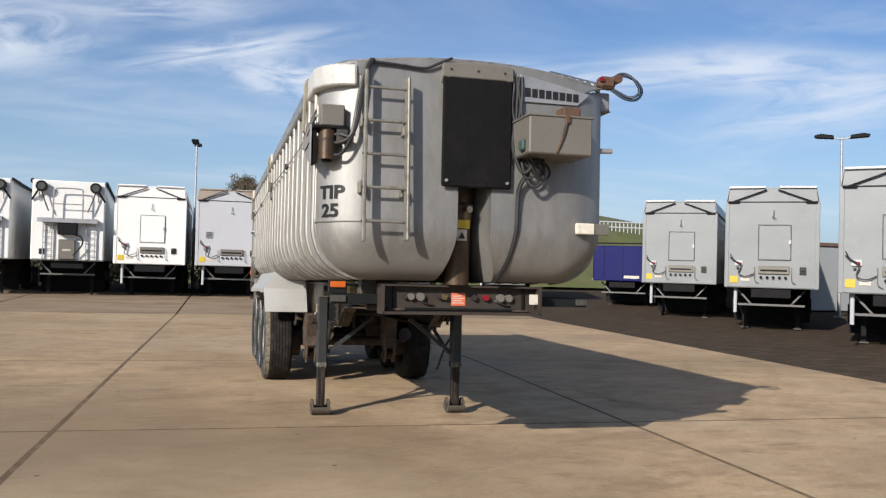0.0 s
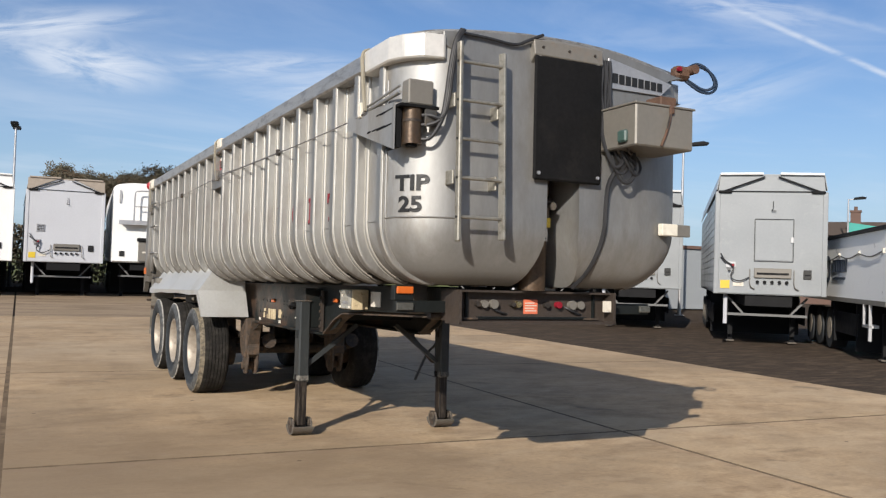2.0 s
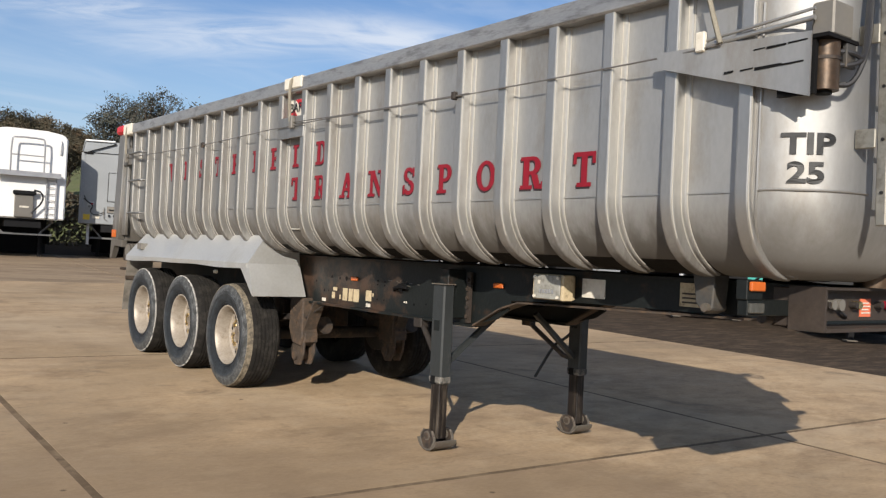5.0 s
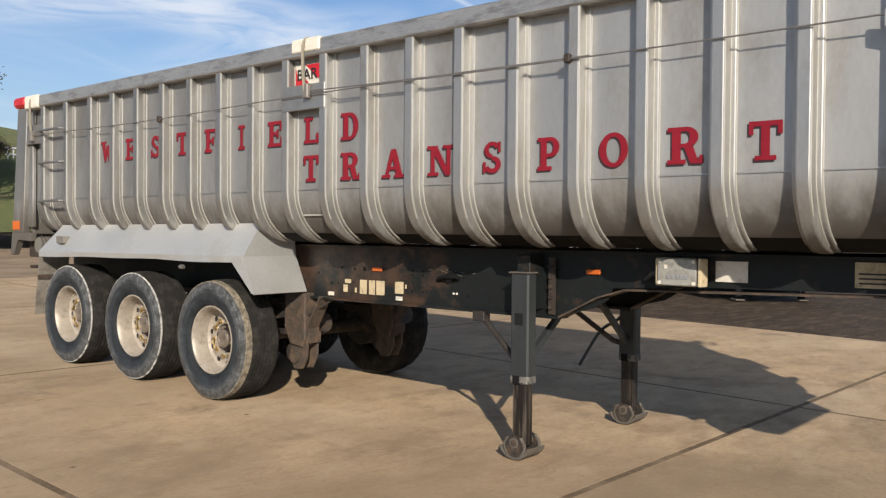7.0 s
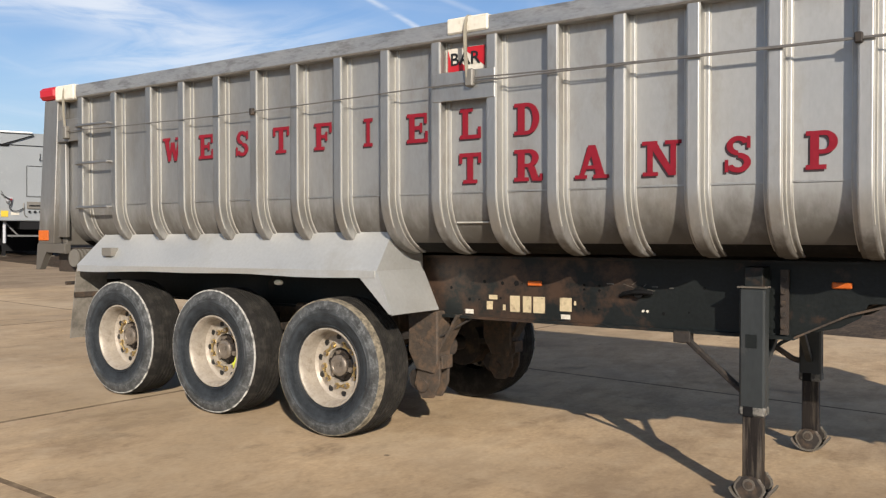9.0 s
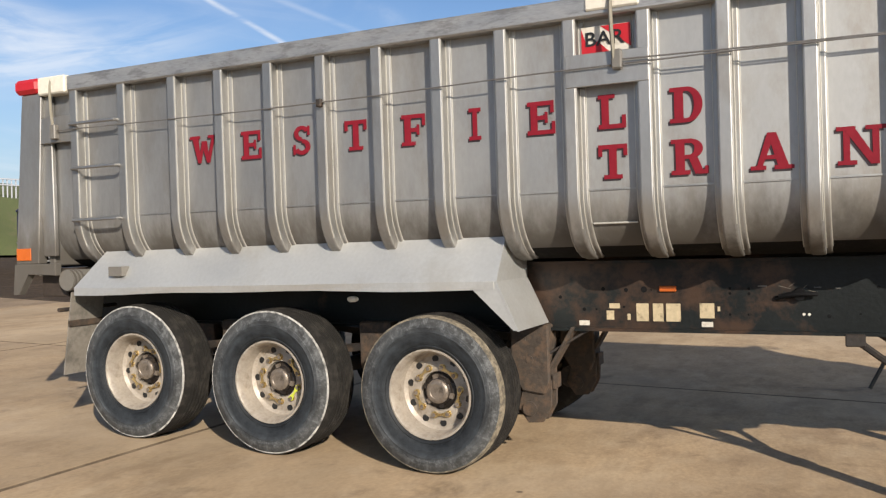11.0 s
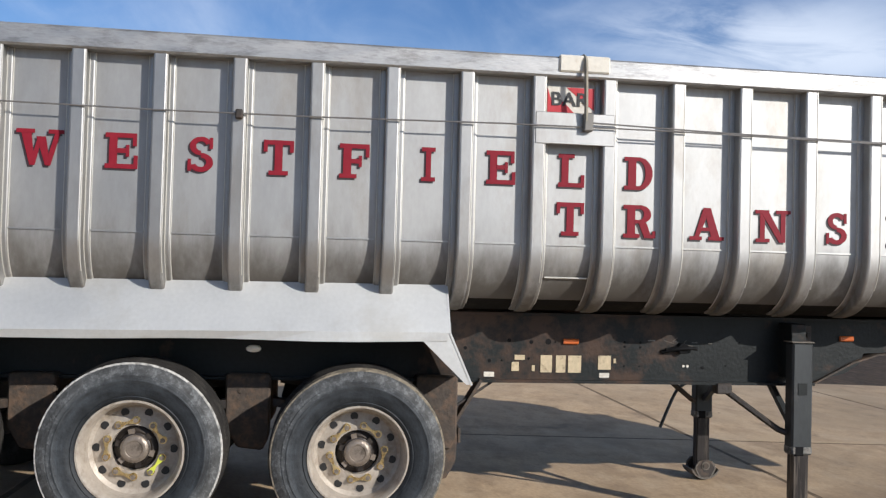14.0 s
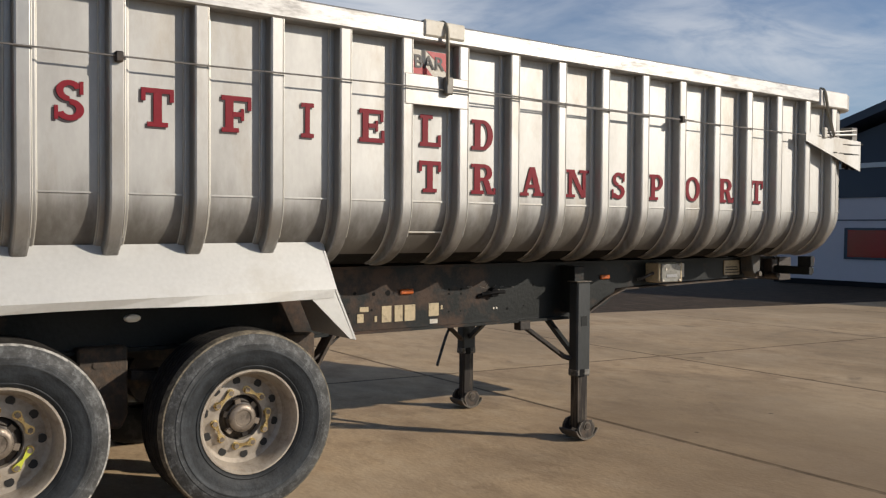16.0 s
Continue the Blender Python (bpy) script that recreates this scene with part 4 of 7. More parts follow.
def slab_letter(ch, width, height, depth):
    """A painted slab-serif capital, upright, facing -x, running towards -y."""
    bm = bmesh.new()
    for k, stroke in enumerate(SLAB[ch]):
        kind, *v = stroke.split()
        v = [float(q) for q in v]
        d = depth + 0.0004 * k
        if kind == "b":
            pts = [(v[0], v[2]), (v[1], v[2]), (v[1], v[3]), (v[0], v[3])]
        elif kind == "p":
            pts = list(zip(v[::2], v[1::2]))
        else:
            cx, cz, rx, rz, a0, a1, tx, tz = v
            n = 20
            arc = [radians(a0 + (a1 - a0) * j / n) for j in range(n + 1)]
            for a, b in zip(arc, arc[1:]):
                q = [(cx + rx * math.cos(a), cz + rz * math.sin(a)), (cx + rx * math.cos(b), cz + rz * math.sin(b)),
                     (cx + (rx - tx) * math.cos(b), cz + (rz - tz) * math.sin(b)), (cx + (rx - tx) * math.cos(a), cz + (rz - tz) * math.sin(a))]
                prism([((0.5 - y) * width, (z - 0.5) * height) for y, z in q], "x", -d, 0, bm)
            continue
        prism([((0.5 - y) * width, (z - 0.5) * height) for y, z in pts], "x", -d, 0, bm)
    return bm


def side_word(text, first_bay, z):
    for k, ch in enumerate(text):
        y = RIB_LAST - PITCH * (first_bay + k + 0.5) - 0.008
        w = {"W": 0.235, "I": 0.11, "N": 0.235, "A": 0.215, "T": 0.175, "S": 0.16, "D": 0.215, "R": 0.215, "L": 0.17, "O": 0.19}.get(ch, 0.185)
        part("letter_shade", moved(slab_letter(ch, w, 0.205, 0.0012), Matrix.Translation((X0 - 0.0005, y + 0.012, z - 0.012))), DARK_RED, body)
        part("letter", moved(slab_letter(ch, w, 0.205, 0.002), Matrix.Translation((X0 - 0.0035, y, z))), RED, body, "red slab-serif capital with a dark edge")


side_word("WESTFIELD", 0, 2.272)
side_word("TRANSPORT", 7, 1.972)


def wrapped(bm, z, start):
    """Bends flat letters round the front corner; start is the distance along the curve."""
    ax, ay = X0 - BULGE + RC, YF + RC
    for v in bm.verts:
        a = (start + v.co.x) / RC
        r = RC + 0.0055 - v.co.y
        v.co = Vector((ax - r * math.cos(a), ay - r * math.sin(a), z + v.co.z))
    return bm


part("lettering", wrapped(words("TIP", 0.135, 0.002, 1.28, 0.0045), 2.02, 0.25), INK, body, "black painted capitals")
part("lettering", wrapped(words("25", 0.135, 0.002, 1.25, 0.0045), 1.885, 0.245), INK, body, "black painted figures")

# sheet bar bracket, sign, strap and the long cable
yb = RIB_LAST - PITCH * 7.5 + 0.01
part("bar_bracket", box(0.722, 0.738, yb - 0.262, yb + 0.236, 2.42, 2.615), ALU_RIB, body, "flat silver plate across two ribs", bevel=0.004)
sign = part("sign_panel", box(0.790, 0.798, yb - 0.15, yb + 0.15, 2.615, 2.785), PALE, body, "white panel with red diagonal bands")
part("sign_band", prism([(yb + 0.149, 2.625), (yb + 0.149, 2.775), (yb + 0.10, 2.625)], "x", 0.7875, 0.7895), RED_CAP, sign)
part("sign_band", prism([(yb - 0.02, 2.783), (yb + 0.03, 2.783), (yb - 0.149, 2.645), (yb - 0.149, 2.783)], "x", 0.7875, 0.7895), RED_CAP, sign)
part("sign_band", prism([(yb + 0.149, 2.655), (yb + 0.149, 2.617), (yb - 0.03, 2.617), (yb + 0.05, 2.695)], "x", 0.7868, 0.7892), RED_CAP, sign)
part("lettering", moved(words("BAR", 0.12, 0.0015, 1.1, 0.0015), Matrix.Translation((0.785, yb + 0.01, 2.705)) @ pose(0, 0, 0, 0, 0, -90)), INK, sign, "black capitals")
part("flap_edge", rod((X0 + inset(1.607) - 0.008, yb - 0.145, 1.607), (X0 + inset(1.607) - 0.008, yb + 0.125, 1.607), 0.006), BEAD, body, "bright lower edge of the panel")
part("rail_cap", box(0.70, 0.87, yb - 0.221, yb + 0.102, 2.86, 2.966), CREAM, body, "cream plastic cap over the top rail", bevel=0.01)
part("strap", tube([(0.80, yb - 0.06, 2.975), (0.685, yb - 0.06, 2.965), (0.675, yb - 0.06, 2.8), (0.69, yb - 0.07, 2.56)], 0.013, seg=5), STRAP, body, "frayed pale strap")
part("ratchet", box(0.68, 0.722, yb - 0.115, yb - 0.055, 2.50, 2.615), GREY_BOX, body, "small steel ratchet", bevel=0.008)
part("strap", tube([(0.78, 15.95, 2.97), (0.69, 15.95, 2.95), (0.69, 15.95, 2.7), (0.70, 15.93, 2.5)], 0.012, seg=5), STRAP, body)
part("strap", tube([(0.74, 6.93, 2.97), (0.685, 6.93, 2.95), (0.68, 6.90, 2.8), (0.665, 6.80, 2.52)], 0.014, seg=5), STRAP, body)
part("ratchet", box(0.68, 0.728, 15.90, 15.96, 2.45, 2.57), GREY_BOX, body, bevel=0.008)
cable = [(0.70, 15.93, 2.52), (0.722, 15.2, 2.515), (0.715, 13.4, 2.50), (0.70, yb - 0.1, 2.535), (0.715, 9.0, 2.515), (0.715, 7.2, 2.515), (0.67, 6.8, 2.515)]
part("cable", tube(cable, 0.0048, smoothing=1, seg=6), ROPE, body, "thin steel cable along the ribs", smooth=True)
part("cable", tube([(0.70, yb - 0.12, 2.555), (0.715, 10.3, 2.535), (0.715, 8.8, 2.522)], 0.005, smoothing=1, seg=6), ROPE, body, smooth=True)
for y, z in ((13.37, 2.50), (8.95, 2.52)):
    part("cable_clip", box(0.695, 0.73, y - 0.02, y + 0.02, z - 0.025, z + 0.03), STEEL, body, bevel=0.006)

# sheet motor bracket on the front corner
brk = part("motor_bracket", plate([(0.70, 7.21, 2.54), (0.70, 7.21, 2.46), (0.665, 6.33, 2.21), (0.665, 6.33, 2.50)], -0.012), ALU, body, "tapered silver bracket on the front corner")
for y0, y1, z, h in ((6.62, 6.56, 2.462, 0.005), (6.55, 6.45, 2.464, 0.011), (6.44, 6.345, 2.467, 0.008), (6.78, 6.73, 2.378, 0.010), (6.69, 6.62, 2.376, 0.006), (6.61, 6.47, 2.376, 0.014), (6.47, 6.36, 2.373, 0.009)):
    x = 0.663 + 0.031 * (y0 - 6.36)
    part("bracket_slot", plate([(x, y0, z), (x, y0, z - h), (x - 0.031 * (y0 - y1), y1, z - h + 0.004), (x - 0.031 * (y0 - y1), y1, z + 0.002)], -0.016), BLACK, brk)
for a_, b_, r_ in ((2.55, 2.612, 0.008), (2.525, 2.57, 0.013)):
    part("sheet_tube", rod((0.695, 6.95, a_), (0.71, 6.34, b_), r_), ALU_RIB, brk, "pale roller tube", smooth=True)
part("sheet_clamp", box(0.672, 0.70, 6.90, 6.955, 2.50, 2.60), CREAM, brk, "pale clamp on the bracket", bevel=0.006)
part("motor_cover", box(0.735, 0.905, 6.265, 6.37, 2.49, 2.645), GREY_BOX, brk, "grey box over the sheet motor", bevel=0.008)
part("motor_shelf", box(0.68, 0.94, 6.255, 6.50, 2.47, 2.487), BLACK, brk)
part("motor", rod((0.79, 6.33, 2.47), (0.79, 6.33, 2.25), 0.064, seg=18), RAM, brk, "rusty brown cylindrical motor", smooth=True)
part("motor_band", rod((0.79, 6.33, 2.40), (0.79, 6.33, 2.385), 0.068, seg=18), STEEL, brk, smooth=True)
part("motor_cap", rod((0.79, 6.33, 2.26), (0.79, 6.33, 2.235), 0.035, seg=16), BLACK, brk, smooth=True)
part("motor_plate", box(0.85, 0.93, 6.262, 6.282, 2.36, 2.48), PLATE_GREY, brk, "dull mounting plate", bevel=0.002)
# black sheet put where the gap under the bracket lies in shade
part("motor_shade", box(0.69, 0.715, 6.32, 6.50, 2.225, 2.48), BLACK, brk)
for k, zz in enumerate((2.43, 2.37, 2.28)):
    part("hydraulic_hose", tube([(0.83, 6.30, zz), (0.89, 6.25, zz), (0.945 + 0.008 * k, 6.23, 2.40 + 0.012 * k), (0.972 + 0.012 * k, 6.235, 2.52), (1.0 + 0.012 * k, 6.245, 2.72), (1.035 + 0.01 * k, 6.25, 2.92), (1.09 + 0.01 * k, 6.26, 3.0)], 0.0125), HOSE, brk, smooth=True)
part("hydraulic_hose", tube([(1.10, 6.27, 2.98), (1.3, 6.27, 2.975), (1.5, 6.27, 2.955), (1.58, 6.26, 3.0), (1.7, 6.26, 3.055)], 0.011), HOSE, body, smooth=True)

# ladder
ladder = part("ladder", beam((1.045, 6.19, 2.90), (1.045, 6.17, 1.655), 0.026, 0.05), LADDER, trailer, "aluminium access ladder on the front", bevel=0.006)
part("ladder_rail", beam((1.35, 6.19, 2.865), (1.36, 6.17, 1.675), 0.026, 0.05), LADDER, ladder, bevel=0.006)
for k in range(5):
    z = 2.775 - k * 0.242
    part("ladder_rung", rod((1.045, 6.185 - 0.004 * k, z), (1.355, 6.185 - 0.004 * k, z), 0.0115), LADDER, ladder, smooth=True)
    for x in (1.031, 1.369):
        part("rung_bolt", rod((x - 0.005, 6.185 - 0.004 * k, z), (x + 0.005, 6.185 - 0.004 * k, z), 0.008, seg=8), INK, ladder)
for x, z in ((1.022, 2.06), (1.332, 2.49), (1.328, 2.04), (1.022, 2.54)):
    part("ladder_bracket", box(x - 0.008, x + 0.008, 6.20, 6.295, z - 0.05, z + 0.04), LADDER, ladder, bevel=0.004)

# black cover, ram and its well
cover = part("ram_cover", box(1.63, 2.175, 6.235, 6.262, 2.09, 2.915), BLACK, body, "black rubber sheet over the tipping ram", bevel=0.012)
part("cover_box", prism([(6.30, 3.045), (6.25, 3.015), (6.238, 2.917), (6.30, 2.86)], "x", 1.625, 2.18), GREY_BOX, body, "silver fold above the black cover", bevel=0.004)
part("cover_side", box(1.66, 1.68, 6.24, 6.30, 2.12, 2.95), GREY_BOX, body)
part("cover_side", box(2.13, 2.15, 6.24, 6.30, 2.12, 2.95), GREY_BOX, body)
for x in (1.665, 2.14):
    part("cover_bolt", rod((x, 6.225, 2.135), (x, 6.24, 2.135), 0.012), ZINC, cover)
for x in (1.69, 1.9, 2.11):
    part("fold_bolt", rod((x, 6.236, 2.97), (x, 6.255, 2.97), 0.009), STEEL, body)
part("well_back", box(1.74, 2.07, 6.96, 7.0, 1.38, 2.9), BROWN, body, "dark brown back wall of the ram well")
ram = part("tipping_ram", rod((1.86, 6.60, 1.365), (1.86, 6.57, 2.6), 0.098, seg=24), RAM, trailer, "rusty hydraulic tipping ram", smooth=True)
part("ram_stage", rod((1.86, 6.59, 1.86), (1.86, 6.57, 2.65), 0.11, seg=24), RAM, ram, smooth=True)
part("ram_label", box(1.79, 1.925, 6.468, 6.482, 1.80, 1.865), YELLOW, ram, "yellow warning label")
part("ram_label", box(1.82, 1.90, 6.464, 6.476, 1.705, 1.79), PALE, ram, "pale warning label")
part("warning_triangle", prism([(1.833, 1.72), (1.887, 1.72), (1.86, 1.772)], "y", 6.458, 6.4635), INK, ram)
part("ram_pin", rod((1.78, 6.48, 1.97), (1.94, 6.48, 1.97), 0.03), STEEL, ram)
part("ram_valve", rod((1.90, 6.48, 1.96), (1.90, 6.40, 1.94), 0.026), FOOT, ram)

# control box, hoses and sheet arm on the other half of the front
ebox = part("control_box", box(2.19, 2.68, 5.90, 6.29, 2.325, 2.605), GREY_BOX, trailer, "grey steel control box on the front", bevel=0.01)
part("box_strap", tube([(2.475, 6.0, 2.612), (2.478, 5.885, 2.605), (2.46, 5.885, 2.50), (2.425, 5.887, 2.40), (2.40, 5.895, 2.335)], 0.009), RUST, ebox, "rusty strap")
part("box_strap", tube([(2.485, 5.885, 2.59), (2.455, 5.882, 2.52), (2.44, 5.884, 2.45)], 0.007), STEEL, ebox)
part("box_latch", box(2.462, 2.50, 5.878, 5.898, 2.555, 2.61), RUST, ebox, bevel=0.006)
part("box_lid", box(2.18, 2.69, 5.89, 6.29, 2.598, 2.612), GREY_BOX, ebox, bevel=0.003)
part("connector", box(2.16, 2.19, 5.97, 6.06, 2.355, 2.435), TEAL, ebox, "teal-grey electric connector", bevel=0.01)
part("rusty_block", box(2.50, 2.64, 6.02, 6.18, 2.612, 2.705), RUST, ebox, bevel=0.008)
for k, (x, low, out) in enumerate(((2.187, 2.20, 2.30), (2.212, 2.16, 2.34), (2.236, 2.24, 2.36), (2.255, 2.10, 2.39))):
    w1, w2 = 0.014 * math.sin(k * 2.1 + 0.4), 0.016 * math.cos(k * 1.7)
    part("hose", tube([(x + 0.004, 6.275, 2.96), (x + w1, 6.262, 2.86), (x - w2, 6.258, 2.73), (x + w2, 6.256, 2.60), (x - w1, 6.25, 2.47), (x - 0.01, 6.22, low + 0.18), (x + 0.02, 6.19, low + 0.07), (0.5 * (x + out), 6.17, low), (out, 6.16, low + 0.04), (out + 0.02, 6.17, low + 0.15), (2.34 + 0.02 * k, 6.18, 2.35)], (0.014, 0.011, 0.012, 0.015)[k]), HOSE, body, "black air and electric hose", smooth=True)
part("hose", tube([(2.36, 6.16, 2.33), (2.33, 6.10, 2.30), (2.27, 6.06, 2.29), (2.21, 6.02, 2.34)], 0.007), STEEL, body, "pale looped cable", smooth=True)
part("hose", tube([(2.3, 6.2, 2.22), (2.235, 6.24, 2.12), (2.235, 6.26, 1.95), (2.235, 6.27, 1.75), (2.19, 6.36, 1.52), (2.14, 6.5, 1.39)], 0.017), HOSE, body, smooth=True)
for k in range(3):
    part("hose", tube([(2.25 + 0.03 * k, 6.14, 2.34 - 0.02 * k), (2.31 + 0.04 * k, 6.12, 2.22), (2.40 - 0.03 * k, 6.15, 2.15 + 0.04 * k), (2.47 - 0.05 * k, 6.17, 2.22 + 0.03 * k), (2.42 - 0.04 * k, 6.17, 2.30), (2.34, 6.19, 2.33)], 0.010), HOSE, body, "tangled black cable", smooth=True)
part("number_holder", box(2.72, 2.865, 6.24, 6.29, 1.775, 1.86), CREAM, body, "cream plastic lamp on the front corner", bevel=0.006)
part("lamp_bracket", box(2.865, 3.0, 6.26, 6.30, 1.775, 1.86), GREY_BOX, body, bevel=0.004)
plaque = part("name_plaque", prism([(2.235, 2.775), (2.72, 2.775), (2.82, 2.865), (2.60, 2.915), (2.25, 2.985)], "y", 6.272, 6.284), ZINC, body, "silver name plate with black marks", bevel=0.002)
for k in range(8):
    x = 2.285 + 0.0565 * k
    part("name_mark", box(x, x + 0.044, 6.266, 6.2715, 2.815 - 0.002 * k, 2.882 - 0.003 * k), INK, plaque)
arm = part("sheet_arm", prism([(2.52, 3.045), (2.56, 3.075), (2.98, 3.01), (2.98, 2.955), (2.52, 3.02)], "y", 6.44, 6.456), ARM_STEEL, trailer, "perforated galvanised sheet arm")
for k in range(6):
    part("arm_hole", rod((2.585 + 0.066 * k, 6.436, 3.043 - 0.0105 * k), (2.585 + 0.066 * k, 6.4595, 3.043 - 0.0105 * k), 0.016), FAR_PALE, arm)
part("arm_knuckle", box(2.95, 3.09, 6.36, 6.46, 2.955, 3.055), RUST, arm, "rusty pivot block", bevel=0.024)
part("arm_pivot", rod((3.09, 6.32, 3.03), (3.09, 6.46, 3.03), 0.036), RUST, arm, smooth=True)
part("arm_bolt", rod((2.96, 6.34, 3.02), (2.96, 6.365, 3.02), 0.018), RED, arm)
for k in range(2):
    o = 0.022 * k
    part("hose_loop", tube([(3.07, 6.40, 3.045), (3.15, 6.37, 3.075 + o), (3.25 - o, 6.33, 3.03 + 0.5 * o), (3.30 - o, 6.31, 2.94), (3.26 - o, 6.32, 2.87 + o), (3.18, 6.35, 2.865 + o), (3.09, 6.39, 2.93 + o), (3.03, 6.42, 2.99)], 0.011), HOSE_BLUE, arm, "looped dark blue hose", smooth=True)
part("side_lamp", rod((3.0, 6.5, 2.47), (3.12, 6.49, 2.475), 0.022), ZINC, body)

# chassis
def chassis_rail():
    """Deep rear beam that rises in a curve to a shallow gooseneck."""
    low = [(16.3, 0.93), (12.6, 0.91), (9.42, 0.91)] + [(9.42 - 0.42 * math.sin(radians(a)), 0.93 + 0.19 * (1 - math.cos(radians(a)))) for a in (15, 40, 65, 90)] + [(8.3, 1.155), (6.64, 1.175)]
    return prism([(6.64, 1.345), (16.3, 1.345)] + low, "x", 1.37, 1.385), prism([(16.3, 0.905), (9.40, 0.89), (9.40, 0.91), (16.3, 0.925)], "x", 1.325, 1.465), prism([(6.64, 1.345), (16.3, 1.345), (16.3, 1.365), (6.64, 1.365)], "x", 1.325, 1.465)


for flip in (False, True):
    for nm, b in zip(("chassis_rail", "lower_flange", "upper_flange"), chassis_rail()):
        part(nm, mirror(b) if flip else b, CHASSIS, trailer, "dark green chassis beam with rust patches" if nm == "chassis_rail" else "")
    b = bmesh.new()
    plate([(1.335, 9.42, 0.90), (1.465, 9.42, 0.90), (1.465, 9.1, 1.06), (1.335, 9.1, 1.06)], 0.012, b)
    plate([(1.335, 9.1, 1.06), (1.465, 9.1, 1.06), (1.465, 8.9, 1.12), (1.335, 8.9, 1.12)], 0.012, b)
    plate([(1.335, 8.9, 1.12), (1.465, 8.9, 1.12), (1.465, 6.64, 1.172), (1.335, 6.64, 1.172)], 0.012, b)
    part("neck_flange", mirror(b) if flip else b, DUSTY, trailer, "scraped brown lower flange")
for y in (7.4, 8.6, 9.8, 11.0, 12.1, 13.2, 14.5, 15.9):
    part("cross_member", box(1.39, 2.42, y - 0.05, y + 0.05, 1.18 if y < 9 else 1.02, 1.33), CHASSIS, trailer)
part("skid_plate", box(1.465, 2.37, 6.64, 8.6, 1.165, 1.18), CHASSIS, trailer)
rail_holes = [(11.60, 1.175, 0.013), (11.446, 1.166, 0.014), (11.328, 1.170, 0.021), (11.733, 1.037, 0.013), (11.649, 1.039, 0.007), (11.463, 1.055, 0.009), (10.788, 1.175, 0.009), (10.788, 1.143, 0.009),
              (10.675, 1.173, 0.009), (10.675, 1.141, 0.009), (11.28, 1.168, 0.006), (10.79, 1.01, 0.008), (10.68, 1.01, 0.006), (10.22, 1.005, 0.012), (11.9, 1.12, 0.012), (10.05, 1.02, 0.008), (9.95, 1.18, 0.010)]
# thin black discs on the rail stand for the dark inside each hole
for y, z, r in rail_holes:
    part("rail_hole", rod((1.3685, y, z), (1.371, y, z), r), BLACK, trailer)
for y, z in ((11.172, 1.174), (9.14, 1.224)):
    part("marker_lamp", box(1.35, 1.371, y - 0.055, y + 0.055, z - 0.018, z + 0.018), AMBER, trailer, "orange side marker lamp", bevel=0.006)
for y0, y1, z0, z1 in ((11.53, 11.58, 0.97, 1.03), (11.49, 11.56, 1.045, 1.078), (11.42, 11.44, 0.97, 1.01), (11.30, 11.38, 0.962, 1.078), (11.205, 11.272, 0.962, 1.078), (11.095, 11.187, 0.962, 1.078), (10.885, 10.975, 0.985, 1.08), (10.85, 10.865, 1.03, 1.06)):
    part("name_mark", box(1.3655, 1.3702, y0, y1, z0, z1), MARK, trailer, "worn cream painted mark")
for y in (11.734, 10.93):
    part("small_label", box(1.3655, 1.3702, y - 0.035, y + 0.035, 0.93, 0.962), PALE, trailer)
part("tow_pin", rod((1.325, 10.38, 1.138), (1.37, 10.38, 1.145), 0.036, seg=14), BLACK, trailer, "greasy black valve")
part("valve_spout", rod((1.345, 10.42, 1.135), (1.345, 10.50, 1.128), 0.022, r2=0.012), BLACK, trailer)
for y, z, dy, dz in ((10.50, 1.19, 0.07, -0.02), (10.44, 1.185, 0.03, 0.022), (10.36, 1.175, 0.02, 0.018), (10.33, 1.16, 0.05, -0.01)):
    part("paint_scrape", beam((1.369, y, z), (1.369, y - dy, z + dz), 0.003, 0.004), FOOT, trailer, "bare scrape in the paint")
for y, z, w in ((10.62, 1.185, 0.05), (10.30, 1.175, 0.04), (10.18, 1.17, 0.03)):
    part("chalk_mark", box(1.3665, 1.370, y - w, y, z, z + 0.007), WORN_LEG, trailer, "faint chalk mark")
for y in (10.33, 10.36):
    part("rivet", rod((1.365, y, 1.015), (1.371, y, 1.015), 0.009), CREAM, trailer)
part("tow_loop", tube([(1.335, 10.28, 1.14), (1.315, 10.36, 1.145), (1.325, 10.45, 1.135), (1.365, 10.52, 1.11)], 0.014), BLACK, trailer)
lamp = part("junction_box", box(1.215, 1.37, 8.36, 8.62, 1.165, 1.335), MARK, trailer, "clear-fronted junction box with bolted corners", bevel=0.008)
part("clear_cover", box(1.2, 1.215, 8.345, 8.595, 1.17, 1.33), CLEAR, lamp, "shiny grey clear cover", bevel=0.004)
part("box_side", box(1.205, 1.30, 8.315, 8.338, 1.165, 1.335), MARK, lamp, "yellowed plastic side", bevel=0.004)
for y in (8.36, 8.58):
    for z in (1.185, 1.315):
        part("cover_bolt", rod((1.19, y, z), (1.2, y, z), 0.011), CREAM, lamp)
for k in range(5):
    part("terminal", box(1.195, 1.1995, 8.40 + 0.028 * k, 8.418 + 0.028 * k, 1.21, 1.235), ZINC, lamp)
part("terminal", box(1.195, 1.1995, 8.53, 8.55, 1.27, 1.295), PALE, lamp)
part("box_cable", tube([(1.28, 8.60, 1.25), (1.27, 8.66, 1.24), (1.32, 8.72, 1.20), (1.345, 8.75, 1.19)], 0.014), HOSE, trailer)
part("side_label", box(1.36, 1.369, 8.095, 8.292, 1.195, 1.32), PALE, trailer, "blank pale reflector plate")
data = part("side_label", box(1.36, 1.369, 7.26, 7.50, 1.195, 1.335), MARK, trailer, "worn pale data plate")
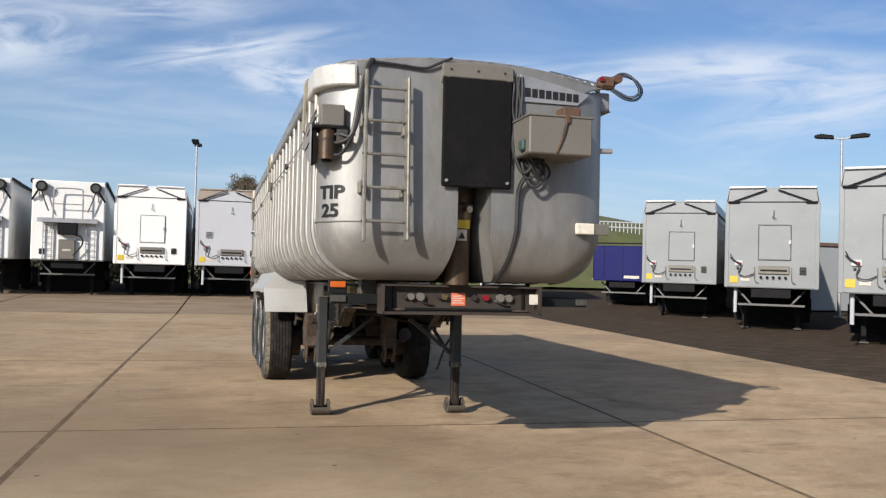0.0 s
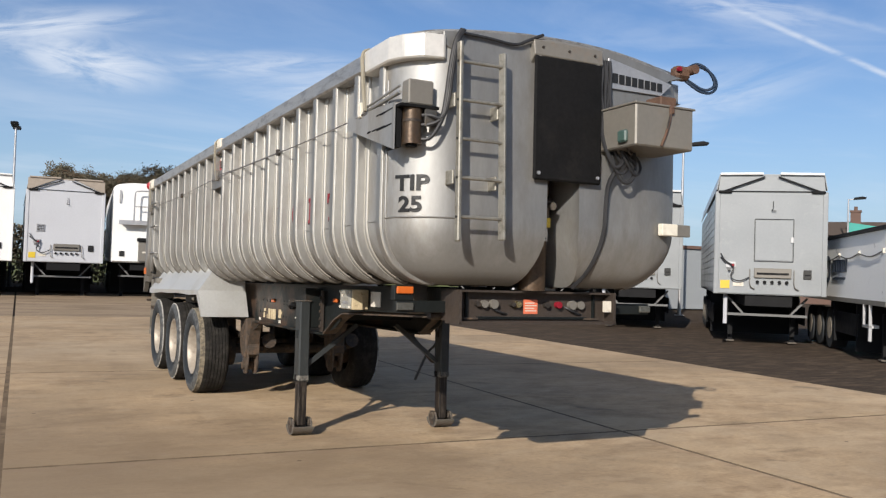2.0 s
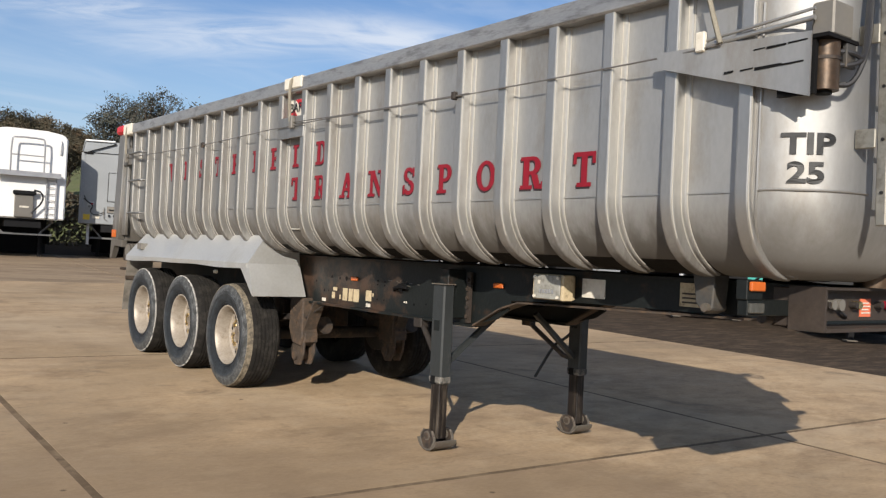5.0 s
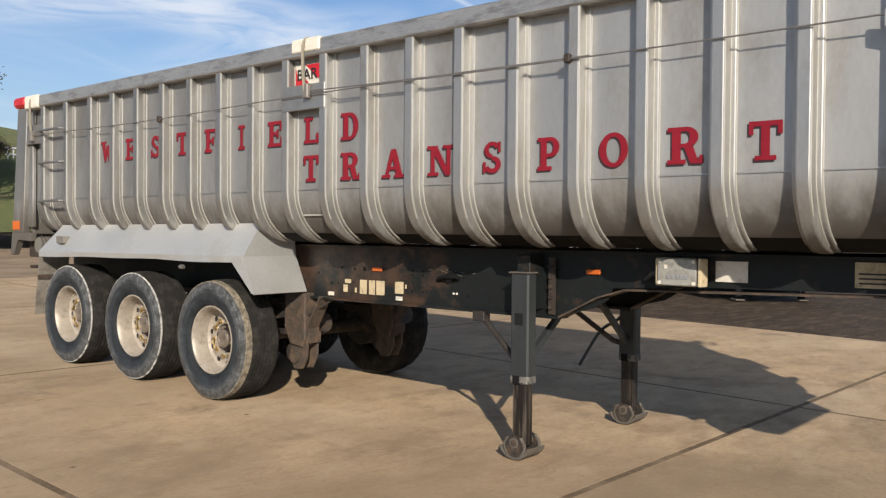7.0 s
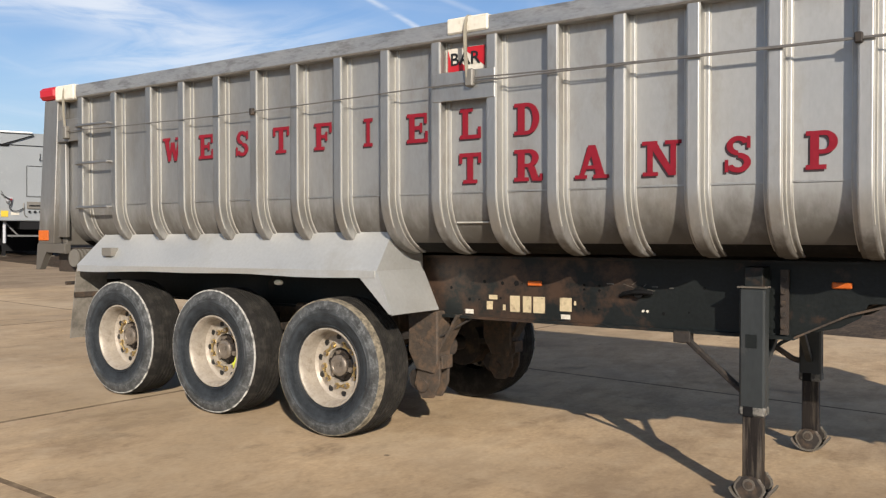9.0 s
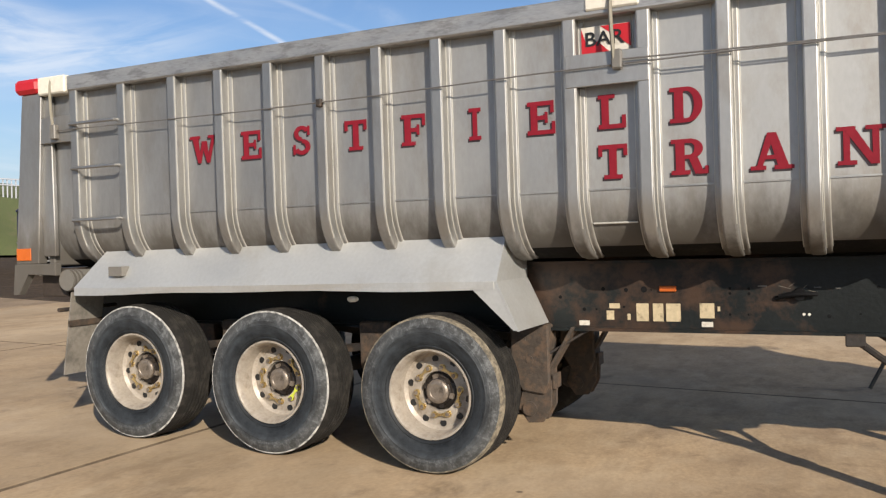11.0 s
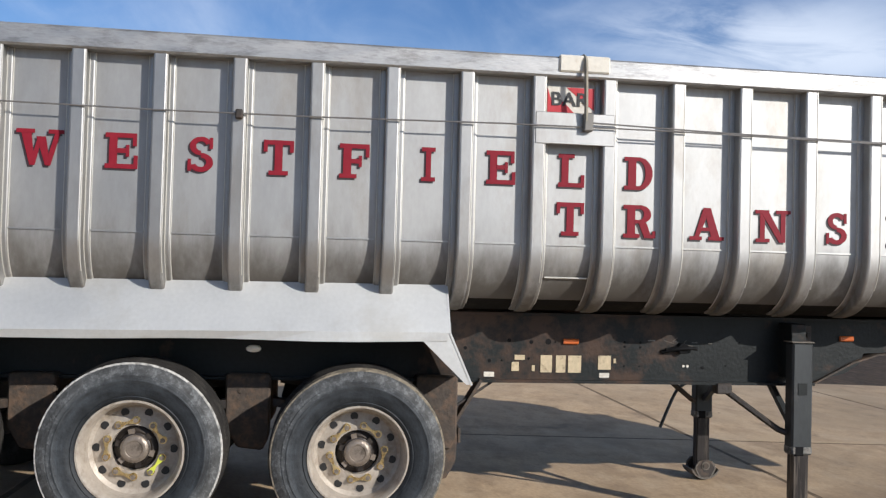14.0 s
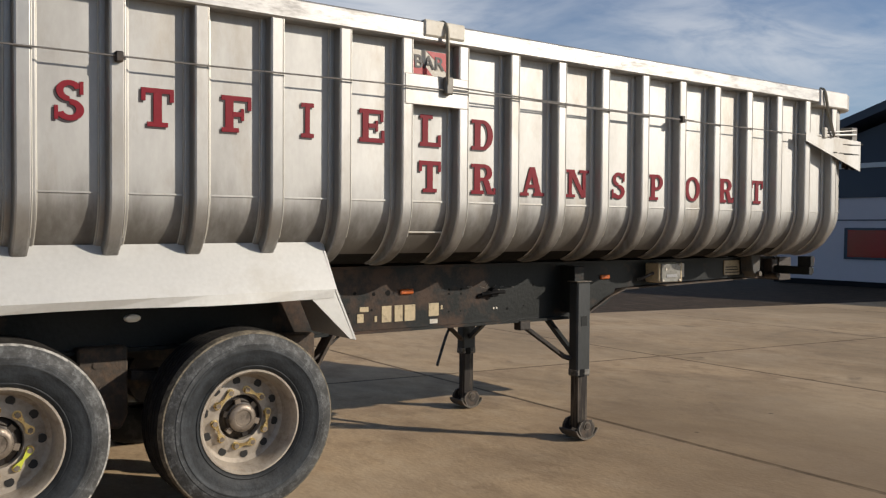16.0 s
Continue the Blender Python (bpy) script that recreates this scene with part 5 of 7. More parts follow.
for k in range(3):
    part("plate_line", box(1.356, 1.3595, 7.28 + 0.01 * k, 7.48, 1.215 + 0.026 * k, 1.225 + 0.026 * k), BROWN, trailer)
part("neck_hanger", prism([(7.14, 1.42), (7.30, 1.42), (7.27, 1.23), (7.21, 1.17), (7.16, 1.20)], "x", 1.20, 1.335), PLATE_GREY, trailer, "dull steel body hook", bevel=0.008)
part("hanger_pin", rod((1.17, 7.19, 1.21), (1.345, 7.19, 1.21), 0.025), FOOT, trailer, smooth=True)
part("hook", rod((1.2, 6.85, 1.18), (1.34, 6.85, 1.18), 0.03), STEEL, trailer)

# front headstock with the couplings
head = part("headstock", box(1.28, 2.55, 6.66, 6.84, 1.145, 1.35), BROWN, trailer, "brown front headstock plate", bevel=0.006)
part("headstock_lip", box(1.27, 2.56, 6.54, 6.74, 1.13, 1.15), BROWN, head)
part("headstock_lip", box(1.27, 2.56, 6.58, 6.74, 1.345, 1.36), BROWN, head)
for x in (1.275, 2.545):
    part("headstock_cheek", box(x - 0.01, x + 0.01, 6.54, 6.74, 1.13, 1.36), BROWN, head)
for x, r, mt in ((1.46, 0.018, STEEL), (1.51, 0.026, GREY_BOX), (1.585, 0.032, GREY_BOX), (1.74, 0.018, STEEL), (1.78, 0.022, NUT), (2.02, 0.022, STEEL), (2.12, 0.024, RED), (2.24, 0.032, GREY_BOX), (2.31, 0.03, GREY_BOX)):
    part("coupling", rod((x, 6.62, 1.265), (x, 6.72, 1.265), r, seg=14), mt, head, "round air and electric coupling", smooth=True)
part("warning_label", box(1.84, 1.955, 6.655, 6.665, 1.20, 1.30), ORANGE_LABEL, head, "faded orange warning label")
for k in range(4):
    part("label_line", box(1.85, 1.945 - 0.02 * (k % 2), 6.651, 6.6548, 1.218 + 0.018 * k, 1.225 + 0.018 * k), PALE, head)
for x in (1.55, 2.18):
    part("air_pipe", tube([(x, 6.70, 1.265), (x + 0.02, 6.64, 1.24), (x + 0.10, 6.63, 1.205), (x + 0.2, 6.69, 1.19)], 0.008), HOSE, head, smooth=True)
part("small_label", box(2.46, 2.53, 6.56, 6.57, 1.22, 1.30), PALE, head)
for x0, x1, y in ((0.90, 1.28, 6.74), (2.55, 3.03, 6.74)):
    part("lamp_bar", box(x0, x1, y, y + 0.06, 1.20, 1.28), CHASSIS, trailer, "dark front lamp bar", bevel=0.004)
part("front_lamp", box(0.90, 1.02, 6.72, 6.74, 1.215, 1.265), GLASS, trailer, "small white front lamp", bevel=0.004)
part("front_lamp", box(2.93, 3.03, 6.72, 6.74, 1.215, 1.265), GLASS, trailer, bevel=0.004)
part("marker_lamp", box(0.895, 1.015, 6.715, 6.735, 1.325, 1.372), AMBER, trailer, "orange marker lamp", bevel=0.005)
part("lamp_holder", box(0.885, 1.025, 6.737, 6.80, 1.28, 1.38), CHASSIS, trailer, bevel=0.004)

# fender over each row of wheels
def fender(flip):
    zt, zb, x_in, x_out, y_a, y_b = 1.545, 1.265, 0.905, 0.715, 12.10, 15.78
    top = plate([(x_out, y_a, zb), (x_out, y_b, zb - 0.03), (x_in, y_b - 0.18, zt - 0.02), (x_in, y_a, zt)], 0.012)
    lip = bmesh.new()
    ys_ = np.linspace(y_a + 0.02, y_b, 15)
    sag = [0.006 * math.sin(1.9 * y) + 0.004 * math.sin(4.7 * y + 1) for y in ys_]
    rows_ = []
    for y, g in zip(ys_, sag):
        z = zb - 0.03 * (y - y_a) / (y_b - y_a)
        rows_.append([lip.verts.new(p) for p in ((x_out - 0.003, y, z + 0.002), (x_out + 0.003 + g, y, z - 0.05 + g), (x_out + 0.015 + g, y, z - 0.05 + g), (x_out + 0.009, y, z + 0.002))])
    for u, v in zip(rows_, rows_[1:]):
        for j in range(4):
            lip.faces.new((u[j], u[(j + 1) % 4], v[(j + 1) % 4], v[j]))
    lip.faces.new(rows_[0]); lip.faces.new(rows_[-1])
    bmesh.ops.recalc_face_normals(lip, faces=lip.faces)
    front = bmesh.new()
    plate([(x_in - 0.005, y_a, zt), (1.26, y_a, zt - 0.03), (1.28, y_a, zb), (x_out, y_a, zb)], 0.012, front)
    plate([(x_out, y_a, zb), (1.28, y_a, zb), (1.29, y_a - 0.14, 0.955), (x_out + 0.01, y_a - 0.14, 0.955)], 0.012, front)
    gus = plate([(x_out + 0.004, y_a, zb), (x_out + 0.012, y_a - 0.135, 0.957), (x_out + 0.012, y_a - 0.10, 0.957), (x_out + 0.004, y_a + 0.20, zb - 0.02)], 0.01)
    deck = plate([(x_in, y_a, zt), (x_in, y_b - 0.18, zt - 0.02), (1.30, y_b - 0.18, zt - 0.08), (1.30, y_a, zt - 0.08)], 0.012)
    rear = plate([(x_out, y_b, zb - 0.03), (x_in, y_b - 0.18, zt - 0.02), (1.25, y_b - 0.15, 1.3), (1.25, y_b, 1.2)], 0.012)
    fx = [(top, "fender_top"), (lip, "fender_lip"), (front, "fender_front"), (gus, "fender_gusset"), (deck, "fender_deck"), (rear, "fender_rear"),
          (box(x_out + 0.02, x_out + 0.10, 15.28, 15.42, 1.33, 1.405), "fender_stay")]
    for b, nm in fx:
        part(nm, mirror(b) if flip else b, GREY_BOX if nm == "fender_stay" else FENDER, trailer, "light grey folded sheet fender")


fender(False); fender(True)
for flip in (False, True):
    b = plate([(0.76, 15.86, 1.20), (1.10, 15.86, 1.20), (1.10, 15.98, 0.52), (0.76, 15.98, 0.52)], 0.012)
    part("mud_flap", mirror(b) if flip else b, FLAP, trailer, "dusty rubber mud flap")
    b = rod((0.70, 15.95, 1.06), (1.3, 15.95, 1.06), 0.018)
    part("flap_bar", mirror(b) if flip else b, STEEL, trailer)
hinge = part("rear_hinge", rod((0.77, 15.93, 1.30), (1.10, 15.93, 1.30), 0.085, seg=20), GREY_BOX, trailer, "round tipping hinge with pale rings", smooth=True)
for x in (0.79, 0.83, 0.87):
    part("hinge_ring", rod((x - 0.008, 15.93, 1.30), (x + 0.008, 15.93, 1.30), 0.092, seg=20), ALU_RIB, hinge, smooth=True)
part("hinge_block", box(0.84, 1.4, 16.0, 16.3, 1.16, 1.40), BROWN, trailer, bevel=0.01)
for x in (0.76, 2.71):
    part("flap_clamp", box(x, x + 0.34, 15.895, 15.915, 0.92, 0.97), DUSTY, trailer)

# wheels, axles and suspension
def wheel(place, spin, shoulder, lime=False):
    w = part("wheel", lathe([(0.752, 0.302), (0.742, 0.300), (0.742, 0.290), (0.760, 0.276), (0.80, 0.268), (0.885, 0.262), (0.905, 0.240), (0.902, 0.205), (0.893, 0.19), (0.893, 0.134), (0.935, 0.131)], 48), RIM, None, "dusty cream steel rim", smooth=True)
    side = [(0.752, 0.300), (0.738, 0.312), (0.733, 0.322), (0.737, 0.327), (0.733, 0.332), (0.725, 0.355), (0.718, 0.385), (0.714, 0.412), (0.711, 0.415), (0.711, 0.421), (0.714, 0.424), (0.715, 0.447), (0.719, 0.450), (0.723, 0.475), (0.726, 0.478), (0.732, 0.503), (0.735, 0.506)]
    part("tyre", lathe(side, 64), SCUFFED, w, "worn blue-black tyre wall with pale scuffs", smooth=True)
    wide = 0.792 if shoulder is TAN_SHOULDER else 0.752
    edge = [(0.735, 0.506), (0.737, 0.514), (0.743, 0.517), (0.748, 0.514), (wide, 0.512 + 0.25 * (wide - 0.752))]
    part("tyre_shoulder", lathe(edge, 64), shoulder, w, "scraped pale tyre shoulder", smooth=True)
    prof = [edge[-1], (0.80, 0.524)]
    for g in (0.84, 0.88, 0.92, 0.96, 1.0, 1.04):
        prof += [(g - 0.007, 0.528), (g - 0.005, 0.519), (g + 0.005, 0.519), (g + 0.007, 0.528)]
    prof += [(1.06, 0.525), (1.08, 0.512), (1.095, 0.48), (1.10, 0.42), (1.09, 0.35), (1.06, 0.30), (1.0, 0.27)]
    part("tread", lathe(prof, 64), TREAD, w, "dark ribbed tread", smooth=True)
    part("hub", lathe([(0.95, 0.134), (0.925, 0.128), (0.905, 0.098), (0.885, 0.092), (0.878, 0.08), (0.878, 0.0)], 24), HUB, w, "greasy dark hub", smooth=True)
    part("hub_cap", lathe([(0.90, 0.083), (0.866, 0.081), (0.858, 0.072), (0.854, 0.060), (0.854, 0.050), (0.858, 0.046), (0.858, 0.0)], 24), HUBCAP, w, "dull round hub cap", smooth=True)
    for k in range(6):
        a = 2 * math.pi * k / 6 + 0.3
        c, s = math.cos(a), math.sin(a)
        part("hub_lug", beam((0.893, 0.078 * c, 0.078 * s), (0.893, 0.114 * c, 0.114 * s), 0.022, 0.034), HUBCAP if k % 2 else HUB, w)
    spin = radians(spin)
    for k in range(10):
        a = 2 * math.pi * k / 10 + spin
        c, s = math.cos(a), math.sin(a)
        part("wheel_nut", rod((0.868, 0.165 * c, 0.165 * s), (0.897, 0.165 * c, 0.165 * s), 0.0155, seg=6), HUBCAP, w)
        part("nut_collar", rod((0.884, 0.165 * c, 0.165 * s), (0.8935, 0.165 * c, 0.165 * s), 0.0235, seg=12), NUT, w)
        a += math.pi / 10
        c, s = math.cos(a), math.sin(a)
        # flat dark disc painted in for the shade of an open hole
        part("vent_hole", rod((0.8995, 0.218 * c, 0.218 * s), (0.91, 0.218 * c, 0.218 * s), 0.024, seg=12), INK, w)
    for k in range(5):
        a, b = (2 * math.pi * (2 * k + q) / 10 + spin for q in (0, 1))
        p, q = Vector((0.165 * math.cos(a), 0.165 * math.sin(a))), Vector((0.165 * math.cos(b), 0.165 * math.sin(b)))
        u = (q - p).normalized(); v = Vector((-u.y, u.x))
        tie = [p - u * 0.016, p - u * 0.006 + v * 0.018, p + u * 0.012 + v * 0.016, (p + q) / 2 + v * 0.006, q - u * 0.012 + v * 0.016, q + u * 0.006 + v * 0.018,
               q + u * 0.016, q + u * 0.006 - v * 0.018, q - u * 0.012 - v * 0.016, (p + q) / 2 - v * 0.006, p + u * 0.012 - v * 0.016, p - u * 0.006 - v * 0.018]
        bright = lime and k == 2
        part("nut_clip", prism([tuple(t_) for t_ in tie], "x", 0.870, 0.878), LIME if bright else NUT, w, "lime yellow nut clip" if bright else "brass nut retainer")
    w.parent = trailer
    w.matrix_basis = place
    return w


def axle_height(y):
    return 0.532 + 0.0213 * (y - 13.2)


for k, y in enumerate((12.625, 13.92, 15.225)):
    wheel(Matrix.Translation((0.025, y, axle_height(y))), (30, 55, 12)[k], (TAN_SHOULDER, SHOULDER, SHOULDER)[k], k == 1)
    wheel(Matrix.Translation((2 * CX, y, axle_height(y))) @ pose(0, 0, 0, 0, 0, 180), 20 * k, SHOULDER)
for y in (12.60, 13.895, 15.20):
    part("axle", rod((1.0, y, 0.53), (2.81, y, 0.53), 0.065, seg=14), STEEL, trailer, smooth=True)
    for x in (1.14, 2.67):
        part("brake_drum", rod((x - 0.12, y, 0.53), (x + 0.12, y, 0.53), 0.21, seg=24), STEEL, trailer, smooth=True)
    for x in (1.32, 2.49):
        part("spring", prism([(y - 0.55, 0.74), (y, 0.66), (y + 0.55, 0.74), (y + 0.55, 0.79), (y, 0.73), (y - 0.55, 0.79)], "x", x - 0.05, x + 0.05), STEEL, trailer)
def hanger(x, y, front):
    """A cast spring hanger; the front one carries a stepped nose and a pin."""
    h = part("spring_hanger", prism([(y - 0.12, 0.94), (y + 0.16, 0.94), (y + 0.16, 0.62), (y + 0.08, 0.48), (y - 0.08, 0.46), (y - 0.12, 0.54)], "x", x - 0.095, x + 0.085), DUSTY, trailer, "dusty cast spring hanger", bevel=0.012)
    part("hanger_bolt", rod((x - 0.10, y + 0.02, 0.70), (x + 0.10, y + 0.02, 0.70), 0.028), DUSTY, h, smooth=True)
    part("hanger_bolt", rod((x - 0.10, y + 0.06, 0.84), (x + 0.10, y + 0.06, 0.84), 0.02), DUSTY, h, smooth=True)
    if front:
        part("hanger_nose", prism([(y - 0.13, 0.56), (y + 0.07, 0.56), (y + 0.12, 0.36), (y + 0.05, 0.26), (y - 0.06, 0.27), (y - 0.12, 0.38)], "x", x - 0.07, x - 0.045), DUSTY, h, bevel=0.006)
        part("hanger_nose", prism([(y - 0.13, 0.56), (y + 0.07, 0.56), (y + 0.12, 0.36), (y + 0.05, 0.26), (y - 0.06, 0.27), (y - 0.12, 0.38)], "x", x + 0.045, x + 0.07), DUSTY, h, bevel=0.006)
        part("hanger_pin", rod((x - 0.09, y + 0.03, 0.36), (x + 0.09, y + 0.03, 0.36), 0.05, seg=16), DUSTY, h, smooth=True)
        part("hanger_roller", rod((x - 0.045, y + 0.10, 0.40), (x + 0.045, y + 0.10, 0.40), 0.085, seg=18), STEEL, h, smooth=True)
        part("nose_plate", box(x - 0.07, x + 0.07, y - 0.15, y - 0.13, 0.50, 0.60), DUSTY, h, bevel=0.004)
        part("hanger_brace", plate([(x - 0.07, y - 0.08, 0.56), (x - 0.07, y - 0.29, 0.91), (x + 0.06, y - 0.29, 0.91), (x + 0.06, y - 0.08, 0.56)], 0.02), DUSTY, h)


for y in (12.08, 13.29, 14.59, 15.87):
    for x in (1.36, 2.45):
        hanger(x, y, y < 12.2)
for x in (1.36, 2.45):
    part("torque_rod", beam((x + 0.12, 12.05, 0.56), (x + 0.12, 12.6, 0.55), 0.05, 0.05), STEEL, trailer)
    part("brake_chamber", rod((x + 0.22, 12.25, 0.62), (x + 0.22, 12.05, 0.66), 0.09, seg=16), STEEL, trailer, smooth=True)
part("air_tank", rod((1.65, 11.3, 1.08), (2.4, 11.3, 1.08), 0.13, seg=18), DARK, trailer, smooth=True)

# landing legs
def leg(x, flip):
    y = 9.595
    sg = -1 if flip else 1
    up = part("landing_leg", box(x - 0.052, x + 0.052, y - 0.075, y + 0.075, 0.44, 1.205), LEG, trailer, "dark grey landing leg", bevel=0.012)
    part("leg_top", box(x - 0.058, x + 0.058, y - 0.08, y + 0.085, 1.205, 1.213), FOOT, up)
    part("leg_collar", box(x - 0.055, x + 0.055, y - 0.078, y + 0.078, 0.44, 0.505), WORN_LEG, up, "scraped lower end of the sleeve", bevel=0.012)
    part("leg_plate", box(x - 0.056, x - 0.05, y - 0.03, y + 0.035, 0.85, 0.93), CHASSIS, up)
    part("leg_tube", box(x - 0.042, x + 0.042, y - 0.056, y + 0.056, 0.02, 0.50), LEG_INNER, up, "rusty inner leg tube", bevel=0.006)
    part("leg_bracket", box(min(x, x + sg * 0.19), max(x, x + sg * 0.19), y - 0.05, y + 0.06, 0.95, 1.33), CHASSIS, up, bevel=0.006)
    b = bmesh.new()
    arc = [(y + 0.125 * math.cos(radians(a)), 0.035 - 0.102 * math.sin(radians(a))) for a in range(12, 169, 12)]
    inner = [(y + 0.114 * math.cos(radians(a)), 0.037 - 0.09 * math.sin(radians(a))) for a in range(168, 11, -12)]
    prism([p for p in arc + inner], "x", x - 0.10, x + 0.10, b)
    foot = part("leg_foot", b, FOOT, up, "worn steel rocker foot", smooth=True)
    for sx in (-0.088, 0.088):
        arch = [(y + 0.092 * math.cos(radians(q)), 0.025 + 0.07 * math.sin(radians(q))) for q in range(0, 181, 20)]
        shield = [(y - 0.038, -0.062), (y + 0.038, -0.062)] + arch
        part("foot_cheek", prism(shield, "x", x + sx - 0.008, x + sx + 0.008), STEEL, up, bevel=0.002)
        for side_ in (-1, 1):
            part("foot_rim", tube([(x + sx, y + side_ * 0.038, -0.06), (x + sx, y + side_ * 0.07, -0.015), (x + sx, y + side_ * 0.09, 0.028), (x + sx, y + side_ * 0.05, 0.083)], 0.0105, smoothing=1), FOOT, up, smooth=True)
        part("foot_boss", rod((x + sx - 0.014, y, 0.045), (x + sx + 0.014, y, 0.045), 0.036, seg=16), FOOT, up, smooth=True)
        part("foot_pin", rod((x + sx - 0.02, y, 0.045), (x + sx + 0.02, y, 0.045), 0.024, seg=12), DUSTY, up, smooth=True)
    # nothing is cut: the black block stands for the notch's shade
    part("sleeve_slot", box(x - 0.0562, x - 0.04, y - 0.012, y + 0.052, 0.438, 0.50), BLACK, up, "black block standing for the shaded notch in the sleeve", bevel=0.004)
    part("leg_brace", tube([(x + sg * 0.02, y + 0.07, 0.58), (x + sg * 0.06, y + 0.12, 0.60), (x + sg * 0.15, y + 0.46, 0.85)], 0.022, smoothing=0), STEEL, up, "diagonal brace")
    part("brace_foot", box(min(x + sg * 0.11, x + sg * 0.19), max(x + sg * 0.11, x + sg * 0.19), y + 0.43, y + 0.54, 0.83, 0.905), STEEL, up, bevel=0.006)
    part("leg_brace", beam((x + sg * 0.06, y, 0.60), (x + sg * 0.55, y - 0.02, 0.98), 0.04, 0.04), LEG, up)
    rack = part("adjuster_strip", box(min(x + sg * 0.13, x + sg * 0.15), max(x + sg * 0.13, x + sg * 0.15), y - 0.165, y - 0.118, 0.92, 1.31), BROWN, up, "row of bolts on a rusty strip")
    for k in range(5):
        part("strip_bolt", rod((x + sg * 0.115, y - 0.138, 0.97 + 0.07 * k), (x + sg * 0.16, y - 0.138, 0.97 + 0.07 * k), 0.016, seg=8), STEEL, rack)


leg(1.20, False)
leg(2.715, True)
part("leg_shaft", rod((1.25, 9.59, 1.10), (2.66, 9.59, 1.10), 0.022), STEEL, trailer)
part("crank_handle", tube([(2.67, 9.60, 0.86), (2.69, 9.70, 0.76), (2.68, 9.82, 0.70), (2.66, 9.88, 0.62), (2.61, 10.01, 0.37)], 0.014, smoothing=2), LEG, trailer, "hanging crank handle", smooth=True)
part("tie_wire", rod((1.30, 11.97, 0.74), (1.38, 11.68, 0.915), 0.009), STEEL, trailer)
lamp = part("fender_lamp", lathe([(0.0, 0.0), (0.008, 0.03), (0.02, 0.036), (0.03, 0.036)], 20), CREAM, trailer, "small oval lamp under the fender", smooth=True)
lamp.location, lamp.scale = (0.86, 13.257, 1.14), (1, 1.25, 0.6)

# ---- parked trailers ----
def simple_wheel(parent, x, y, z, r=0.5, w=0.36):
    tyre = part("wheel", rod((x - w / 2, y, z), (x + w / 2, y, z), r, seg=28), TYRE, parent, "black tyre", smooth=True)
    for s in (-1, 1):
        part("rim", rod((x + s * (w / 2 - 0.02), y, z), (x + s * (w / 2 + 0.006), y, z), r * 0.55, seg=20), RIM, tyre)


def running_gear(t, length, floor):
    """Beams, axles, legs and dark panels added for shade under a parked trailer; the front stands at y = 0, +y is its
    rear.
    """
    part("underframe", box(-0.55, 0.55, 0.1, length - 0.2, floor - 0.28, floor - 0.02), DARK, t)
    for s in (-1, 1):
        for y in (length * 0.62, length * 0.62 + 1.31, length * 0.62 + 2.62):
            simple_wheel(t, s * 1.02, y, 0.5)
        leg_ = part("landing_leg", box(s * 0.78 - 0.06, s * 0.78 + 0.06, 1.9, 2.02, 0.03, floor - 0.2), DARK, t, "dark landing leg")
        part("leg_foot", box(s * 0.78 - 0.11, s * 0.78 + 0.11, 1.83, 2.09, 0.0, 0.03), FOOT, leg_)
        part("front_brace", beam((s * 0.55, 0.5, floor - 0.5), (s * 0.95, 0.5, floor - 0.06), 0.05, 0.05), FAR_STEEL, t, "dull diagonal brace")
        # dark side panel and wide flap added to deepen the shade underneath
        part("side_shade", box(s * 1.17 - 0.02, s * 1.17 + 0.02, 2.6, length * 0.55, 0.45, 0.95), DARK, t, "dark side panel added for shade")
        part("shade_flap", box(s * 0.78 - 0.44, s * 0.78 + 0.44, length * 0.62 - 0.62, length * 0.62 - 0.58, 0.22, floor), DARK, t, "wide dark flap added for shade")
    part("front_bar", box(-0.95, 0.95, 0.47, 0.53, floor - 0.54, floor - 0.48), FAR_STEEL, t, "dull cross bar")
    # full-width dark panel added in place of the shade under the floor
    part("shade_panel", box(-1.2, 1.2, length * 0.3, length * 0.3 + 0.05, 0.12, floor), DARK, t, "dark cross panel added for the shade under the floor")


